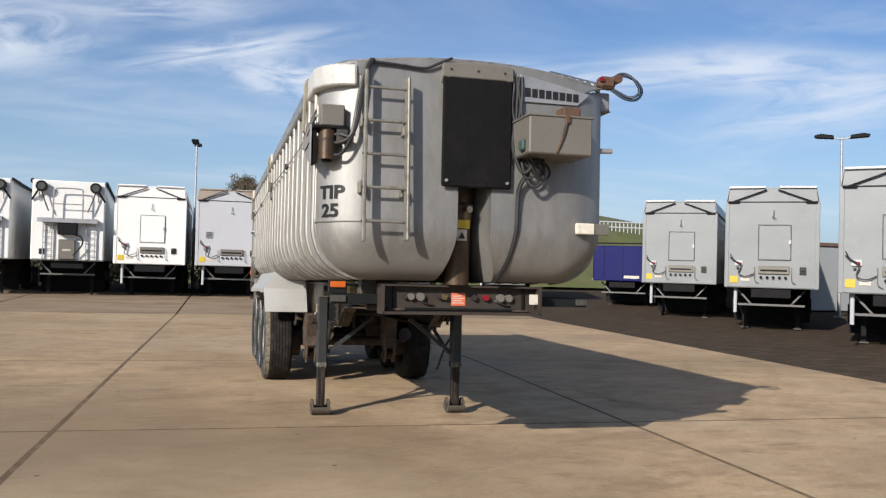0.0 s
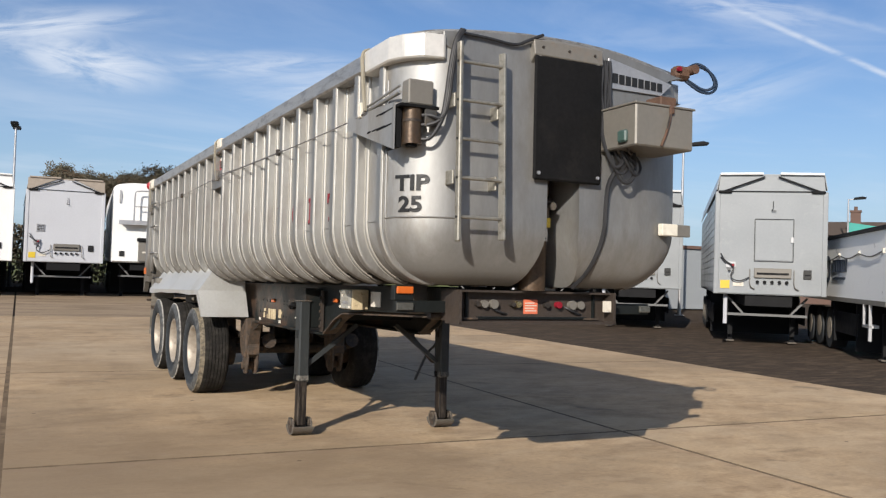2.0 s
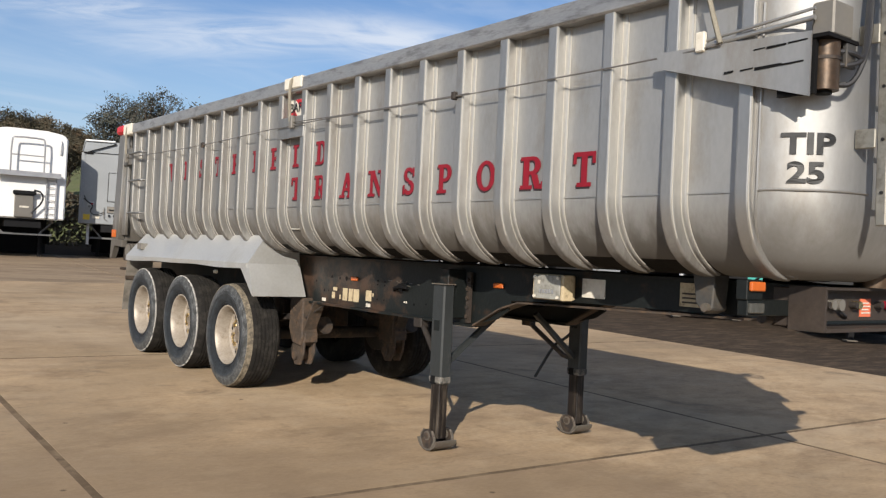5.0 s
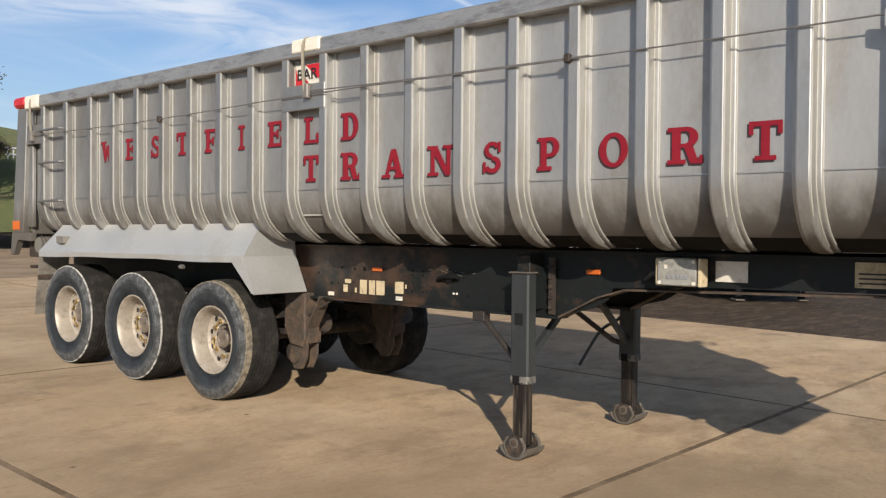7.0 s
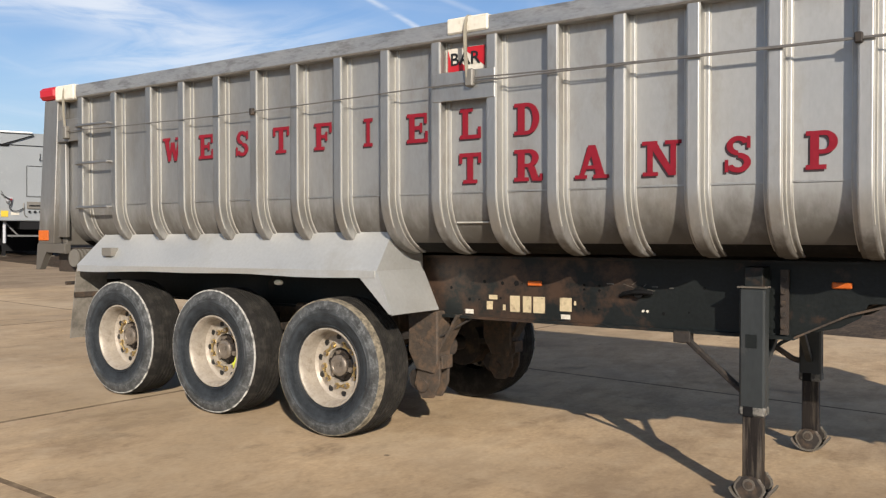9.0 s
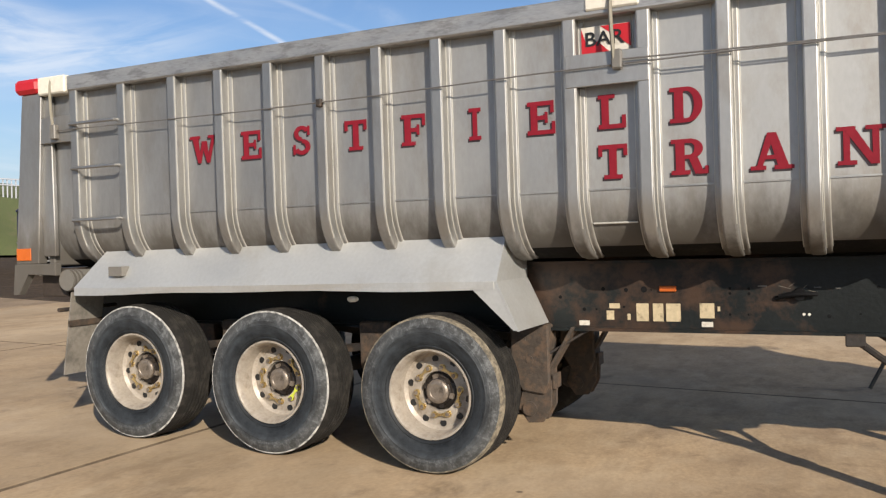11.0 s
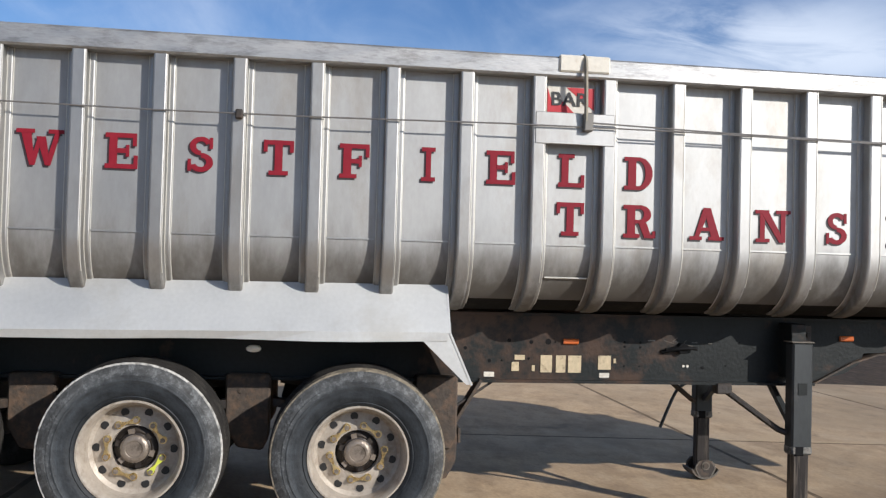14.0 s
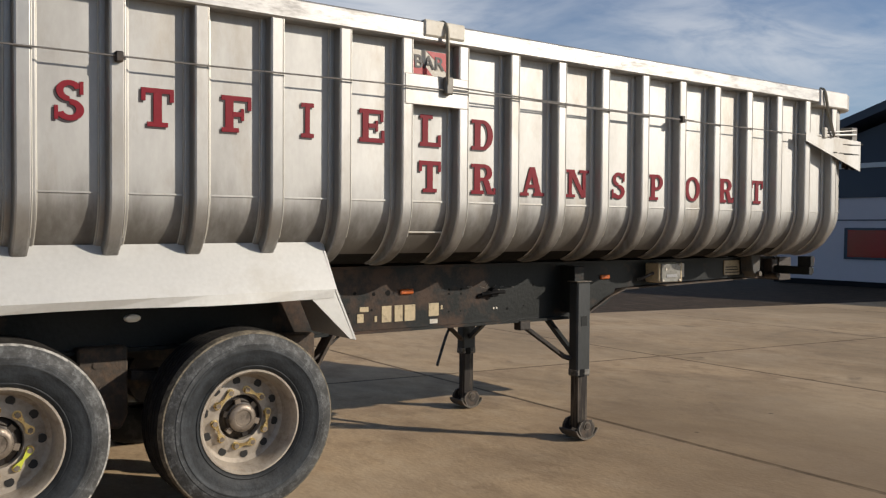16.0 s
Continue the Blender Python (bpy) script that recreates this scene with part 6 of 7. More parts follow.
def front_fittings(t, paint, floor, h, hatch=True):
    f = -0.012
    if hatch:
        z0 = floor + 0.85
        d = part("inspection_hatch", box(-0.35, 0.52, f - 0.006, 0, z0, z0 + 1.0), paint, t, "square hatch in the front wall", bevel=0.01)
        for x in (-0.365, 0.535):
            part("hatch_frame", box(x - 0.007, x + 0.007, f - 0.012, f, z0 - 0.02, z0 + 1.02), DARK, d)
        for z in (z0 - 0.02, z0 + 1.02):
            part("hatch_frame", box(-0.365, 0.535, f - 0.012, f, z - 0.006, z + 0.006), DARK, d)
        part("latch", box(0.47, 0.53, f - 0.06, f - 0.02, z0 + 0.45, z0 + 0.58), ZINC, d)
    else:
        vent = part("front_vent", box(-0.93, -0.67, f - 0.02, 0, floor + 1.08, floor + 1.33), ZINC, t, "small square louvre")
        for k in range(4):
            part("vent_slat", box(-0.90, -0.70, f - 0.028, f - 0.02, floor + 1.11 + 0.055 * k, floor + 1.135 + 0.055 * k), DARK, vent)
    pan = part("coupling_panel", box(-0.36, 0.50, f - 0.05, 0, floor + 0.42, floor + 0.66), GREY_BOX, t, "grey coupling panel", bevel=0.01)
    part("panel_slot", box(-0.30, 0.44, f - 0.06, f - 0.05, floor + 0.50, floor + 0.55), DARK, pan)
    for k in range(5):
        part("coupling", rod((-0.28 + 0.17 * k, f - 0.06, floor + 0.32), (-0.28 + 0.17 * k, 0, floor + 0.32), 0.04, seg=10), DARK, pan)
    for x in (-0.46, 0.56):
        part("panel_pipe", tube([(x, f - 0.02, floor + 0.62), (x, f - 0.06, floor + 0.5), (x, f - 0.06, floor + 0.2), (x + 0.12, f - 0.04, floor + 0.14)], 0.012), GREY_BOX, pan)
    vent = part("vent", box(0.78, 0.96, f - 0.03, 0, floor + 0.42, floor + 0.64), INK, t, "black square vent", bevel=0.008)
    part("vent_slot", box(0.81, 0.93, f - 0.036, f - 0.03, floor + 0.5, floor + 0.53), DARK, vent)
    part("yellow_label", box(-1.15, -0.93, f - 0.006, 0, floor + 0.14, floor + 0.34), YELLOW, t, "yellow warning label")
    part("white_label", box(-0.85, -0.6, f - 0.006, 0, floor + 0.2, floor + 0.3), PALE, t)
    for k in range(2):
        part("hose", tube([(-1.15, f - 0.02, floor + 1.0 - 0.1 * k), (-1.05, f - 0.1, floor + 0.8), (-0.8, f - 0.08, floor + 0.7 - 0.06 * k), (-0.95, f - 0.1, floor + 0.42), (-0.72, f - 0.1, floor + 0.3), (-0.45, f - 0.05, floor + 0.44)], 0.015), HOSE, t, "black hose looped on the front wall")
    part("pipe_bracket", box(-1.02, -0.8, f - 0.05, 0, floor + 0.66, floor + 0.80), ZINC, t)
    part("door_hook", tube([(0.05, f - 0.02, h - 0.66), (0.05, f - 0.06, h - 0.85), (0.0, f - 0.06, h - 0.9), (0.12, f - 0.06, h - 0.9)], 0.010), DARK, t)
    for k in range(5):
        part("wall_seam", box(-1.18, 1.18, -0.004, 0.004, floor + 0.45 + 0.45 * k, floor + 0.455 + 0.45 * k), paint, t)
    part("gladhand", rod((-0.86, f - 0.12, floor + 0.72), (-0.86, f - 0.02, floor + 0.72), 0.035, seg=10), RED, t)
    part("gladhand", rod((-0.95, f - 0.12, floor + 0.62), (-0.95, f - 0.02, floor + 0.62), 0.035, seg=10), FAR_STEEL, t)


def moving_floor_trailer(at, paint, label, floor=1.28, h=4.25, length=13.2, hatch=True, tarp=None):
    """A tall box trailer seen from its front: flat wall, peaked top with a folded roof sheet."""
    t = thing("box_trailer", label, "trailer", "parked box trailers", at=at)
    b = part("body", box(-1.25, 1.25, 0, length, floor, h - 0.42), paint, t, "", bevel=0.03)
    for s in (-1, 1):
        part("corner_post", box(s * 1.25 - 0.06, s * 1.25 + 0.06, -0.02, 0.14, floor, h - 0.42), paint, b, bevel=0.015)
        for k in range(12):
            part("side_slat", box(s * 1.262 - 0.008, s * 1.262 + 0.008, 0.2, length - 0.2, floor + 0.1 + 0.2 * k, floor + 0.28 + 0.2 * k), paint, b)
        part("roof_arm", beam((s * 1.12, -0.05, h - 0.42), (s * 0.16, -0.06, h - 0.06), 0.03, 0.038), DARK, t, "dark folding roof arm")
        part("arm_joint", box(s * 1.08 - 0.16, s * 1.08 + 0.16, -0.08, 0.0, h - 0.46, h - 0.40), DARK, t, bevel=0.015)
        part("sheet_roll", rod((s * 1.2, -0.05, h + 0.01), (s * 0.2, -0.05, h + 0.02), 0.032), FAR_WHITE if not tarp else tarp, t, "rolled roof sheet", smooth=True)
        part("roof_sheet", plate([(s * 1.27, -0.02, h - 0.38), (s * 1.27, length, h - 0.38), (s * 1.2, length, h), (s * 1.2, -0.02, h)], 0.02 * s), tarp or paint, t)
    part("peak", prism([(-1.25, h - 0.415), (1.25, h - 0.415), (1.2, h - 0.03), (-1.2, h - 0.03)], "y", 0.01, 0.06), paint, t, "upper front panel")
    if tarp:
        for s in (-1, 1):
            part("tarp_fold", prism([(s * 1.26, h - 0.45), (s * 1.26, h - 0.02), (s * 0.3, h - 0.02)], "y", -0.03, 0.008), tarp, t, "folded tan roof sheet")
    part("white_post", rod((-1.0, 0.32, floor - 0.75), (-1.0, 0.32, floor - 0.02), 0.05), FAR_PALE, t, "pale upright tube under the front")
    part("roof", box(-1.2, 1.2, 0, length, h - 0.03, h + 0.01), tarp or paint, t, "roof sheet")
    part("front_strip", box(-1.2, 1.2, -0.02, 0, h - 0.425, h - 0.405), DARK, t)
    front_fittings(t, paint, floor, h, hatch)
    running_gear(t, length, floor)
    return t


def ejector_trailer(at, label, floor=1.35, h=4.3, length=12.0, lamps=False, rounded=False):
    """A tall white tipping trailer: platform, guard rail, ladder and ram casing on its front wall."""
    t = thing("tipper_trailer", label, "trailer", "parked box trailers", at=at)
    if rounded:
        out = [(-1.25, floor), (1.25, floor), (1.25, h - 0.22), (1.1, h - 0.08), (0.6, h), (-0.6, h), (-1.1, h - 0.08), (-1.25, h - 0.22)]
        part("body", prism(out, "y", 0, length), FAR_WHITE, t, bevel=0.05)
    else:
        part("body", box(-1.25, 1.25, 0, length, floor, h), FAR_WHITE, t, bevel=0.04)
        for s in (-1, 1):
            part("top_sheet", prism([(s * 1.24, h - 0.02), (s * 1.33, h - 0.1), (s * 1.33, h + 0.02), (s * 1.24, h + 0.05)], "y", 0.1, length), DARK, t, "black side sheet roll")
    zp = floor + 1.45
    pf = part("platform", box(-1.0, 1.0, -0.35, 0, zp, zp + 0.10), GREY_BOX, t, "grey walkway platform", bevel=0.01)
    part("platform_edge", box(-1.02, 1.02, -0.38, -0.34, zp - 0.06, zp + 0.1), ZINC, pf)
    rail = part("guard_rail", tube([(-0.5, -0.3, zp + 0.1), (-0.5, -0.3, zp + 1.12), (-0.42, -0.3, zp + 1.2), (0.42, -0.3, zp + 1.2), (0.5, -0.3, zp + 1.12), (0.5, -0.3, zp + 0.1)], 0.028, smoothing=1), ZINC, t, "bent tube guard rail")
    part("guard_rail_bar", rod((-0.5, -0.3, zp + 0.62), (0.5, -0.3, zp + 0.62), 0.02), ZINC, rail)
    for x0 in ((-0.85, 0.62) if lamps else (0.62,)):
        lad = part("ladder", box(x0, x0 + 0.03, -0.12, -0.06, floor + 0.05, zp), ZINC, t, "narrow access ladder")
        part("ladder_rail", box(x0 + 0.30, x0 + 0.33, -0.12, -0.06, floor + 0.05, zp), ZINC, lad)
        for k in range(6):
            part("ladder_rung", rod((x0, -0.09, floor + 0.2 + 0.22 * k), (x0 + 0.33, -0.09, floor + 0.2 + 0.22 * k), 0.014), ZINC, lad)
    ram_ = part("ram_casing", box(-0.30, 0.26, -0.16, 0, floor + 0.05, floor + 0.78), GREY_BOX, t, "grey pump casing", bevel=0.02)
    part("ram_head", box(-0.36, 0.32, -0.24, 0, floor + 0.78, floor + 0.92) if rounded else box(-0.34, 0.34, -0.34, 0, floor + 0.95, floor + 1.4), DARK, ram_, bevel=0.03)
    part("casing_label", box(-0.16, 0.12, -0.166, -0.16, floor + 0.36, floor + 0.42), PALE, ram_)
    part("hose", tube([(0.25, -0.2, floor + 0.95), (0.5, -0.2, floor + 0.9), (0.55, -0.2, floor + 0.6), (0.2, -0.2, floor + 0.2)], 0.03), HOSE, t)
    part("vent", box(-0.96, -0.78, -0.03, 0, floor + 0.22, floor + 0.42), INK, t, "black square vent")
    part("sill", box(-1.2, 1.2, -0.05, 0, floor, floor + 0.05), GREY_BOX, t)
    for x in (-1.0, 1.02):
        part("grab_handle", tube([(x, -0.01, h - 0.75), (x, -0.08, h - 0.73), (x, -0.08, h - 0.32), (x, -0.01, h - 0.3)], 0.02, smoothing=1), ZINC, t)
    if lamps:
        for s in (-1, 1):
            l = part("work_lamp", rod((s * 0.92, -0.3, h - 0.25), (s * 0.92, -0.12, h - 0.25), 0.2, seg=18), DARK, t, "large round black lamp", smooth=True)
            part("lamp_glass", rod((s * 0.92, -0.31, h - 0.25), (s * 0.92, -0.3, h - 0.25), 0.13, seg=16), GLASS, l)
            part("lamp_hose", tube([(s * 0.92, -0.2, h - 0.4), (s * 0.8, -0.2, h - 0.8), (s * 0.66, -0.2, h - 1.15)], 0.024), HOSE, l)
            part("lamp_stay", beam((s * 1.0, -0.2, h - 0.35), (s * 1.25, -0.05, h - 0.75), 0.05, 0.05), DARK, l)
    running_gear(t, length, floor)
    return t


def spot(x, y, azimuth, z=None):
    """A parked trailer's front centre, with the heading of its rear end in degrees to the right of +y."""
    return pose(x, y, ground_height(x, y) if z is None else z, 0, 0, -azimuth)


ejector_trailer(spot(-8.35, 34.8, -4), "white tipper trailer with front platform and guard rail", lamps=True)
ejector_trailer(spot(-5.12, 34.8, -4), "white tipper trailer with two round black lamps", lamps=True)
moving_floor_trailer(spot(-2.25, 35.11, 0), FAR_WHITE, "white box trailer with a square front hatch")
moving_floor_trailer(spot(0.72, 35.35, 1), FAR_PALE, "pale grey box trailer with a tan folded roof sheet", hatch=False, tarp=TARP)
ejector_trailer(spot(3.55, 35.5, 5), "white round-topped tipper trailer with platform and ladder", rounded=True)
moving_floor_trailer(spot(6.9, 36.6, 21), FAR_GREY, "grey box trailer with a square front hatch")
moving_floor_trailer(spot(12.5, 36.6, 20), FAR_GREY, "grey box trailer parked behind the tipping trailer")
moving_floor_trailer(spot(16.37, 28.4, 36, 0), FAR_GREY, "grey box trailer with ribbed front wall and hatch")
moving_floor_trailer(spot(16.0, 22.49, 36, 0), FAR_GREY, "grey box trailer with looped hoses on the front")
moving_floor_trailer(spot(15.49, 16.94, 42, 0), FAR_GREY, "tall grey box trailer with dark roof arms")


def low_tipper(at, paint, label, floor, h, length, marks):
    """A low aggregate trailer with smooth sides."""
    t = thing("low_trailer", label, "trailer", at=at)
    part("body", prism([(-1.25, floor + 0.06), (-1.2, floor), (1.2, floor), (1.25, floor + 0.06), (1.25, h), (-1.25, h)], "y", 0, length), paint, t, bevel=0.02)
    for s in (-1, 1):
        part("top_rail", box(s * 1.25 - 0.05, s * 1.25 + 0.05, 0.1, length, h - 0.02, h + 0.06), DARK if marks else paint, t)
        part("sill_rail", box(s * 1.26 - 0.03, s * 1.26 + 0.03, 0, length, floor, floor + 0.1), GREY_BOX, t)
    part("front_wall", box(-1.22, 1.22, -0.04, 0.06, floor, h + 0.12), paint, t, bevel=0.03)
    if marks:
        ring = part("logo_ring", lathe([(-1.266, 0.22), (-1.275, 0.22), (-1.275, 0.34), (-1.266, 0.34)], 28), NAVY, t, "dark blue ring mark")
        ring.location = (0, length * 0.62, floor + 0.78)
        for k in range(6):
            part("logo_mark", box(-1.272, -1.258, length * 0.56 - 0.27 * k - 0.2, length * 0.56 - 0.27 * k, floor + 0.70, floor + 1.0), NAVY, t, "dark blue block mark")
        part("logo_mark", box(-1.272, -1.258, length * 0.56 - 1.4, length * 0.56, floor + 0.52, floor + 0.58), NAVY, t)
        for k in range(4):
            y = 0.3 + 2.0 * k
            part("rope_hook", box(-1.29, -1.25, y - 0.03, y + 0.03, floor + 1.06, floor + 1.16), CREAM, t)
            part("side_rope", tube([(-1.28, y, floor + 1.1), (-1.28, y + 1.0, floor + 0.98), (-1.28, y + 2.0, floor + 1.1)], 0.014), HOSE, t)
        part("yellow_label", box(-1.1, -0.9, -0.05, -0.04, floor + 0.7, floor + 0.95), YELLOW, t)
        part("hose", tube([(-0.9, -0.05, h), (-1.2, -0.2, h - 0.1), (-1.25, -0.15, h - 0.5), (-1.2, -0.08, h - 0.6)], 0.03), HOSE, t)
        part("step", box(-1.3, -1.1, 1.2, 1.75, 0.72, 0.78), ZINC, t)
        part("step_post", box(-1.3, -1.24, 1.2, 1.26, 0.45, floor), ZINC, t)
        part("step_post", box(-1.3, -1.24, 1.7, 1.76, 0.72, floor), ZINC, t)
    else:
        for k in range(7):
            part("side_post", box(-1.28, -1.24, 0.3 + k * 1.2, 0.38 + k * 1.2, floor, h), paint, t)
        for x in (-0.8, 0.0, 0.8):
            part("front_post", box(x - 0.04, x + 0.04, -0.07, -0.04, floor, h), paint, t)
        part("front_label", box(0.1, 0.75, -0.055, -0.04, floor + 0.12, floor + 0.24), PALE, t)
        part("top_frame", box(-1.2, 1.2, -0.02, 0.04, h + 0.2, h + 0.26), DARK, t)
    running_gear(t, length, floor)


low_tipper(spot(14.9, 11.8, 40, 0), FAR_WHITE, "white low-sided tipper trailer with dark blue marks", 1.2, 2.75, 9.0, True)
low_tipper(spot(17.2, 34.6, 36), FAR_BLUE, "blue low-sided tipper trailer", 1.1, 2.5, 9.5, False)

# ---- lamps, wall, bank, fence and buildings ----
def street_lamp(x, y, h, turn, heads=2, label="tall galvanised yard lamp with twin heads"):
    t = thing("street_lamp", label, "street lamp", "yard lamps", at=pose(x, y, ground_height(x, y) - 0.02, 0, 0, turn))
    part("pole", rod((0, 0, 0), (0, 0, h), 0.075, seg=12, r2=0.045), ZINC, t, smooth=True)
    part("base_plate", box(-0.18, 0.18, -0.18, 0.18, 0, 0.03), ZINC, t)
    for s in (-1, 1)[:heads]:
        arm_ = part("arm", rod((0, 0, h - 0.05), (s * 0.35, 0, h), 0.035), ZINC, t)
        part("lamp_head", prism([(s * 0.3, h - 0.05), (s * 0.32, h + 0.09), (s * 0.8, h + 0.16), (s * 1.05, h + 0.10), (s * 1.0, h + 0.0)], "y", -0.16, 0.16), DARK, arm_, "dark flat lamp head", bevel=0.02)


street_lamp(24.6, 30.1, 7.3, -36)
street_lamp(-0.85, 46.0, 7.3, 85, label="distant yard lamp seen end on")
street_lamp(46.8, 39.3, 6.8, 128, 1, "distant single-headed yard lamp behind the buildings")
street_lamp(80.7, 58.0, 9.4, -52, label="far twin yard lamp beyond the trailers")

wall = tagged(part("container", box(22.5, 31.0, 33.5, 36.0, 0.15, 3.05), FAR_GREY, None, bevel=0.03), "pale grey storage unit behind the trailers", "container")
part("roof_edge", box(22.4, 31.1, 33.4, 36.1, 3.05, 3.2), BRICK, wall, "brown roof edge")

bank = bmesh.new()
rows = [(57, 0.1), (63, 1.3), (75, 2.0), (110, 2.6)]
vs = [[bank.verts.new((x, y + 3 * math.sin(x * 0.05), z * (0.9 + 0.2 * math.sin(x * 0.11)) * (1 + 3.6 / (1 + ((x - 36) / 17) ** 6)))) for x in range(-80, 121, 8)] for y, z in rows]
for u, v in zip(vs, vs[1:]):
    for j in range(len(u) - 1):
        bank.faces.new((u[j], u[j + 1], v[j + 1], v[j]))
tagged(part("grass_bank", bank, GRASS, smooth=True), "rough green grass bank beyond the yard", "bank", kind="structure")

fence = thing("fence", "white post and rail fence on the grass bank", "fence")
for k in range(58):
    x = 22 + 0.36 * k
    part("post", box(x - 0.03, x + 0.03, 66.5, 66.58, 4.2, 5.8), FAR_PALE, fence)
for z in (5.35, 5.78):
    part("rail", box(21.8, 43, 66.45, 66.5, z - 0.045, z + 0.045), FAR_PALE, fence)


def house(x, y, azimuth):
    t = thing("house", "brown brick house with a chimney", "house", at=pose(x, y, 0, 0, 0, -azimuth))
    part("wall", box(-3.4, 3, 0, 6, 0, 4.9), BRICK, t)
    r = part("roof", prism([(-0.3, 4.8), (6.3, 4.8), (3.0, 5.9)], "x", -3.6, 3.2), BARK, t, "brown tiled roof")
    part("chimney", box(-0.45, 0.2, 2.6, 3.2, 5.0, 6.55), BRICK, r, bevel=0.02)
    part("chimney_cap", box(-0.5, 0.25, 2.55, 3.25, 6.55, 6.68), BRICK, r)
    part("chimney_pot", rod((-0.12, 2.9, 6.68), (-0.12, 2.9, 6.95), 0.12), BRICK, r)


house(48.9, 40.2, 52)
shed = tagged(part("green_shed", prism([(0, 0), (6.5, 0), (6.5, 4.7), (2.0, 5.28), (0, 5.58)], "y", 0, 6), GREEN), "teal green sheeted unit behind the yard", "shed")
shed.matrix_world = pose(47.4, 39.7, 0, 0, 0, -52)

hall = thing("industrial_unit", "navy clad industrial unit with a pale base wall", "building", at=pose(0, 0, 0))
HY = -21.0
part("base_wall", box(-6, 19.5, HY - 24, HY, -0.02, 3.72), LILAC, hall, "pale painted lower wall")
part("cladding", prism([(-6.1, 3.72), (19.6, 3.72), (19.6, 5.2), (6.75, 9.3), (-6.1, 5.2)], "y", HY - 24, HY + 0.06), NAVY, hall, "dark navy metal cladding")
part("roof", prism([(-7.0, 5.15), (6.75, 9.6), (20.5, 5.15), (20.5, 5.5), (6.75, 9.98), (-7.0, 5.5)], "y", HY - 24.5, HY + 0.9), NAVY, hall, "overhanging navy roof edge")
part("fascia", box(-6.2, 19.7, HY + 0.06, HY + 0.14, 4.95, 5.15), ZINC, hall)
part("wall_band", box(-6.02, 19.52, HY, HY + 0.03, 2.75, 2.80), NAVY, hall)
for k in range(3):
    x = 14.4 - 4.2 * k
    w = part("window", box(x - 1.9, x + 1.9, HY, HY + 0.05, 1.12, 2.45), NAVY, hall, "dark framed window")
    for s in (0, 1):
        part("pane", box(x - 1.75 + 1.8 * s, x - 0.05 + 1.8 * s, HY + 0.05, HY + 0.055, 1.22, 2.35), RED_GLASS, w, "dark red glass pane")
part("plinth", box(-6.1, 19.6, HY, HY + 0.06, -0.02, 0.2), DARK, hall)

# ---- trees ----
def tree(at, height, spread, seed, leaves, label, leaf=LEAF):
    rnd = random.Random(seed)
    t = thing("tree", label, "tree", "trees beyond the yard", at=at)
    bm = bmesh.new()
    tips = []
    def grow(p, d, length, r, depth):
        q = p + d * length
        rod(p, q, r, bm, seg=6 if depth < 2 else 4, r2=r * 0.65)
        if depth >= 2:
            tips.append((q, length))
        if depth == 4:
            return
        for _ in range(4 if depth < 3 else 3):
            n = (d + Vector((rnd.uniform(-1, 1), rnd.uniform(-1, 1), rnd.uniform(-0.25, 0.6))) * spread).normalized()
            grow(p.lerp(q, rnd.uniform(0.65, 1.0)), n, length * rnd.uniform(0.6, 0.82), r * 0.55, depth + 1)
    grow(Vector((0, 0, -0.1)), Vector((0, 0, 1)), height * 0.32, height * 0.022, 0)
    part("trunk", bm, BARK, t, "brown trunk and limbs")
    verts, faces = [], []
    for _ in range(leaves):
        c, ln = tips[rnd.randrange(len(tips))]
        c = c + Vector((rnd.gauss(0, 1), rnd.gauss(0, 1), rnd.gauss(0, 1))) * ln * 0.2
        a = Vector((rnd.uniform(-1, 1), rnd.uniform(-1, 1), rnd.uniform(-1, 1))).normalized()
        b = a.orthogonal().normalized()
        s = height * rnd.uniform(0.0035, 0.0068)
        k = len(verts)
        verts += [c - a * s * 1.5, c + b * s * 0.7, c + a * s * 1.5, c - b * s * 0.7]
        faces.append((k, k + 1, k + 2, k + 3))
    me = bpy.data.meshes.new("crown")
    me.from_pydata([tuple(v) for v in verts], [], faces)
    me.materials.append(leaf)
    crown = new("crown", me)
    crown.parent = t
    return t


tree(pose(14.4, 58.0, 0.5), 10.8, 0.75, 5, 13000, "spreading tree with thin grey-green autumn leaves", TWIG_LEAF)
ash = tree(pose(4.4, 61.5, 0.8), 7.8, 0.7, 9, 30000, "round tree with brown autumn leaves")
bush = tree(pose(8.3, 61.5, 0.8), 7.2, 0.85, 21, 30000, "dense brownish tree in the far row")
k = 0
for x, y, s in ((2.4, 61, 0.80), (3.4, 64, 0.85), (5.6, 60.5, 0.82), (6.7, 63, 0.88), (7.4, 60, 0.78), (9.4, 62.5, 0.88), (10.4, 61, 0.82), (11.6, 65, 0.9), (17.5, 64, 0.8), (34, 108, 1.0), (42, 112, 1.0)):
    k += 1
    m = copy_thing((ash, bush)[k % 2], pose(x, y, 0.6, 0, 0, 47 * k))
    s *= 1.36
    m.scale = (s, s, s)

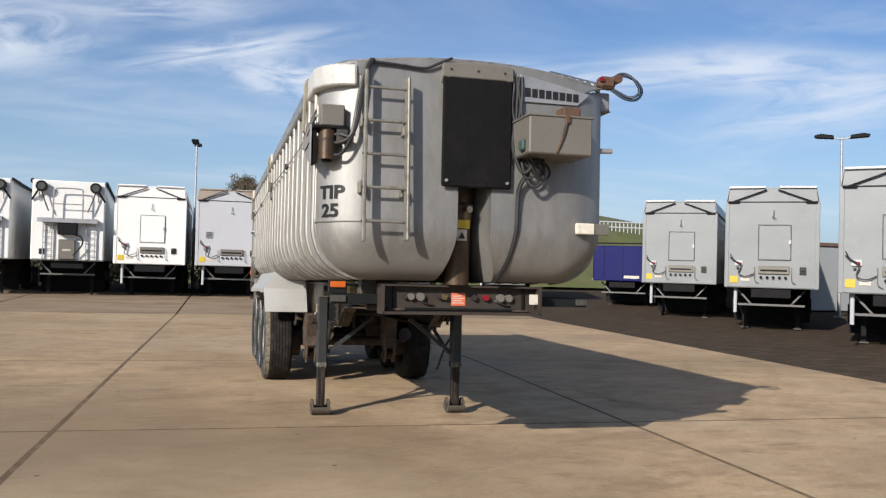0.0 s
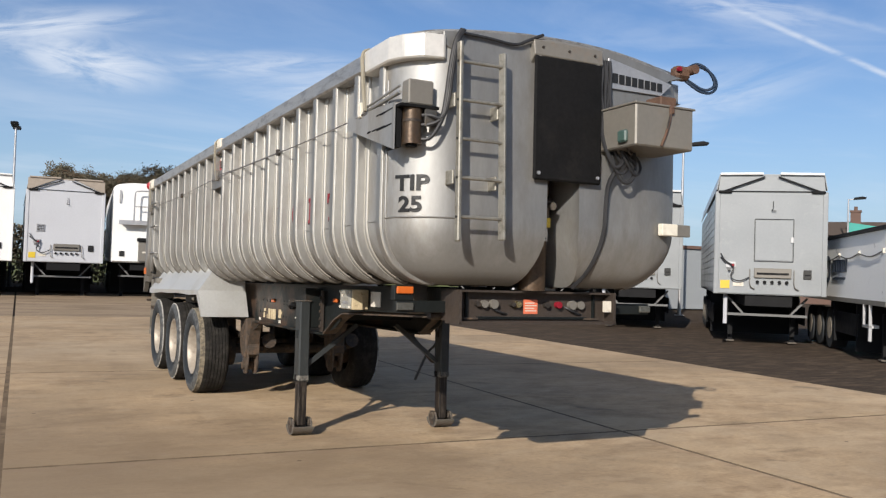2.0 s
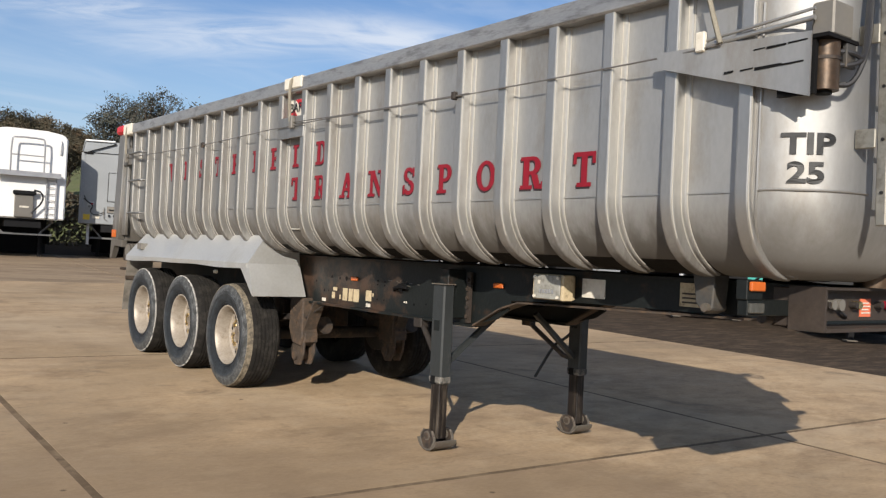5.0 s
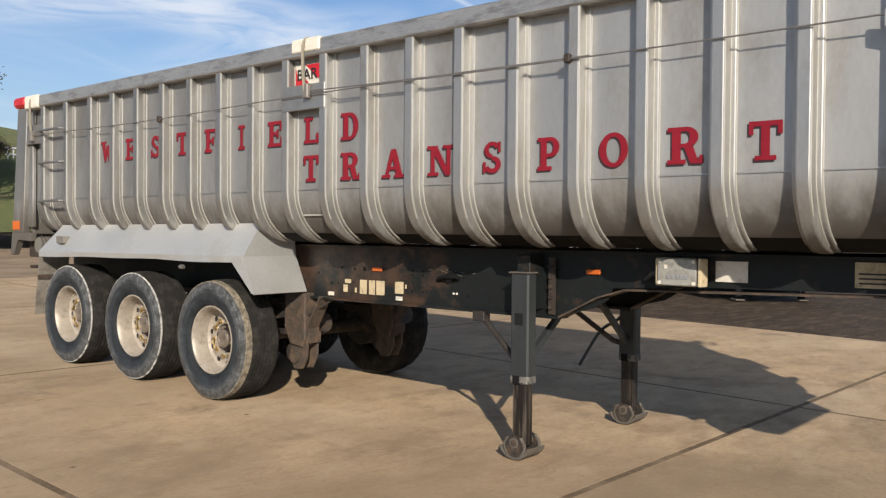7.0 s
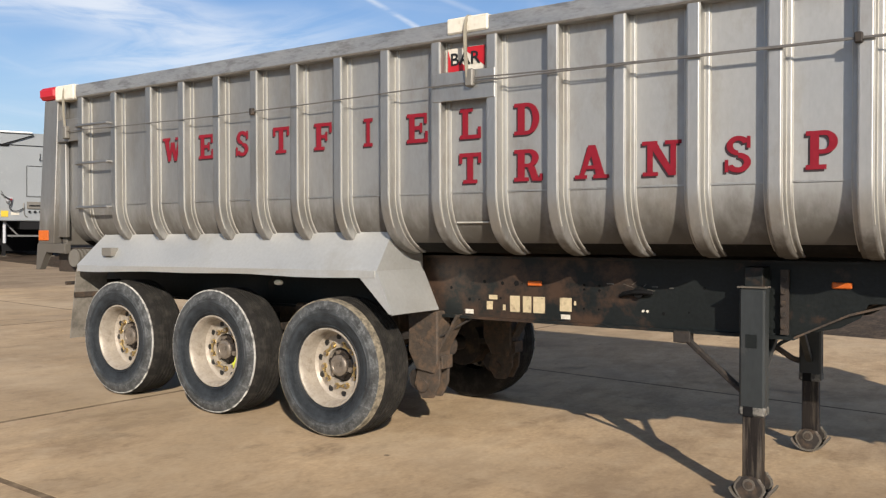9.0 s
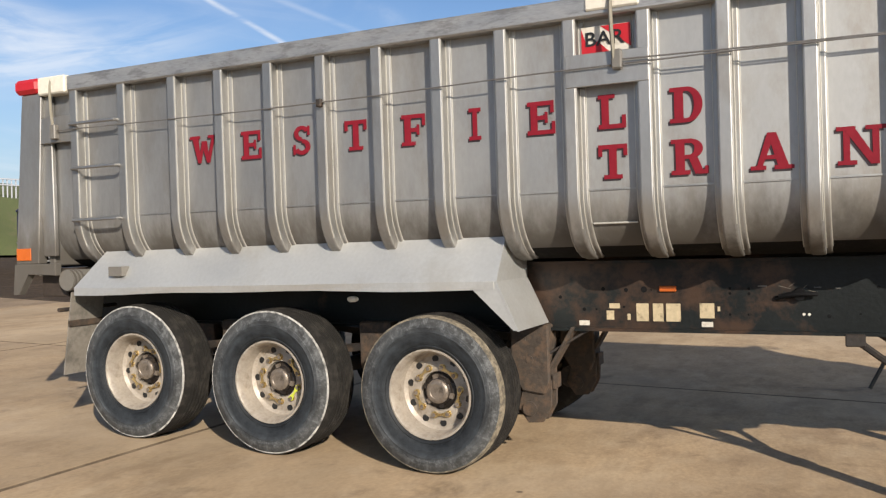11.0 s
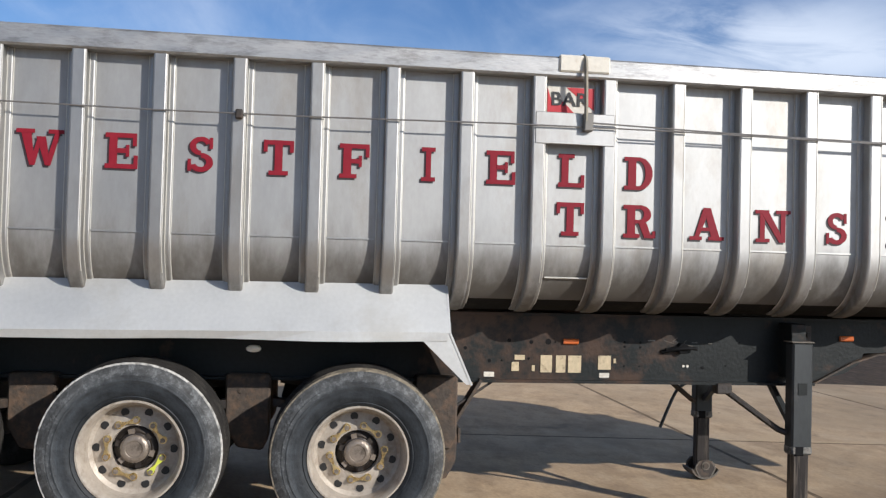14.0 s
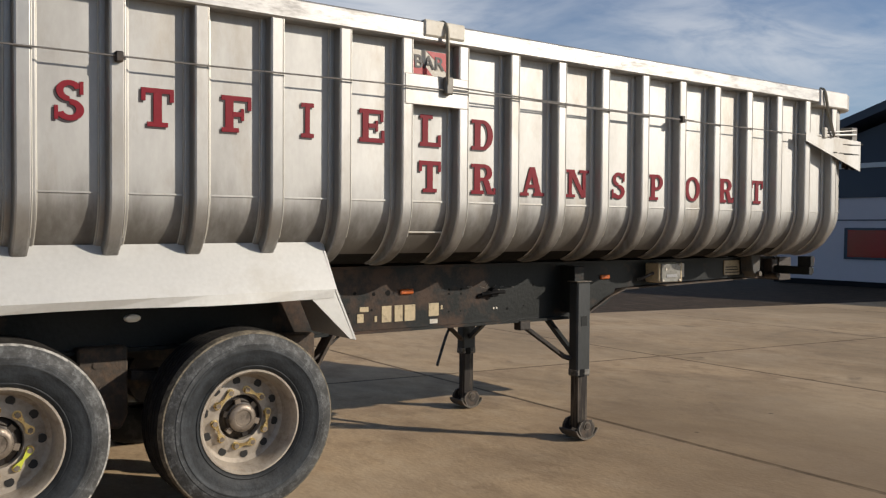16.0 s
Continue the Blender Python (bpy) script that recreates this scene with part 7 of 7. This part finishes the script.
hedge_rng = random.Random(4)
verts, faces = [], []
for _ in range(26000):
    x = hedge_rng.uniform(-30, 13)
    z = 0.2 + 3.7 * hedge_rng.random() ** 0.8 * (0.8 + 0.25 * math.sin(x * 0.9) * math.sin(x * 0.37))
    c = Vector((x, 52.0 + hedge_rng.gauss(0, 0.5), z))
    a = Vector((hedge_rng.uniform(-1, 1), hedge_rng.uniform(-1, 1), hedge_rng.uniform(-1, 1))).normalized()
    b = a.orthogonal().normalized()
    s = hedge_rng.uniform(0.08, 0.17)
    k = len(verts)
    verts += [tuple(c - a * s), tuple(c + b * s * 0.6), tuple(c + a * s), tuple(c - b * s * 0.6)]
    faces.append((k, k + 1, k + 2, k + 3))
me = bpy.data.meshes.new("hedge")
me.from_pydata(verts, [], faces)
me.materials.append(LEAF)
tagged(new("hedge", me), "dark overgrown hedge behind the parked trailers", "hedge", kind="stuff")

# ---- concrete slabs of the yard ----
yard = tagged(part("yard", box(-49, EDGE, -28, 27.6, -0.3, -0.0015), JOINT), "pale brown concrete yard laid in large bays", "yard", kind="structure")
yard.matrix_world = Matrix.Translation((1.5, 8.85, 0)) @ pose(0, 0, 0, 0, 0, -1.3) @ Matrix.Translation((-1.5, -8.85, 0))
GAP = 0.027
xs = [EDGE - 5.84 * k for k in range(11)]
ys = [-28.0, -21.5, -14.2, -7.0, -1.0, 4.85, 8.85, 14.9, 21.0, 27.6, 33.21, 38.85]
shared = {}
for x1, x0 in zip(xs, xs[1:]):
    for y0, y1 in zip(ys, ys[1:]):
        deep = round(y1 - y0, 2)
        if deep not in shared:
            shared[deep] = part("slab", box(-2.92 + GAP, 2.92 - GAP, -deep / 2 + GAP, deep / 2 - GAP, -0.06, 0), MUDDY if y0 > 27 else CONCRETE, yard, bevel=0.002)
            ob = shared[deep]
        else:
            ob = new("slab", shared[deep].data)
            ob.parent = yard
        ob.location = ((x0 + x1) / 2, (y0 + y1) / 2, ground_height(0, (y0 + y1) / 2))
        if y0 > 27:
            ob.rotation_euler.x = math.atan2(0.24, 11.25)
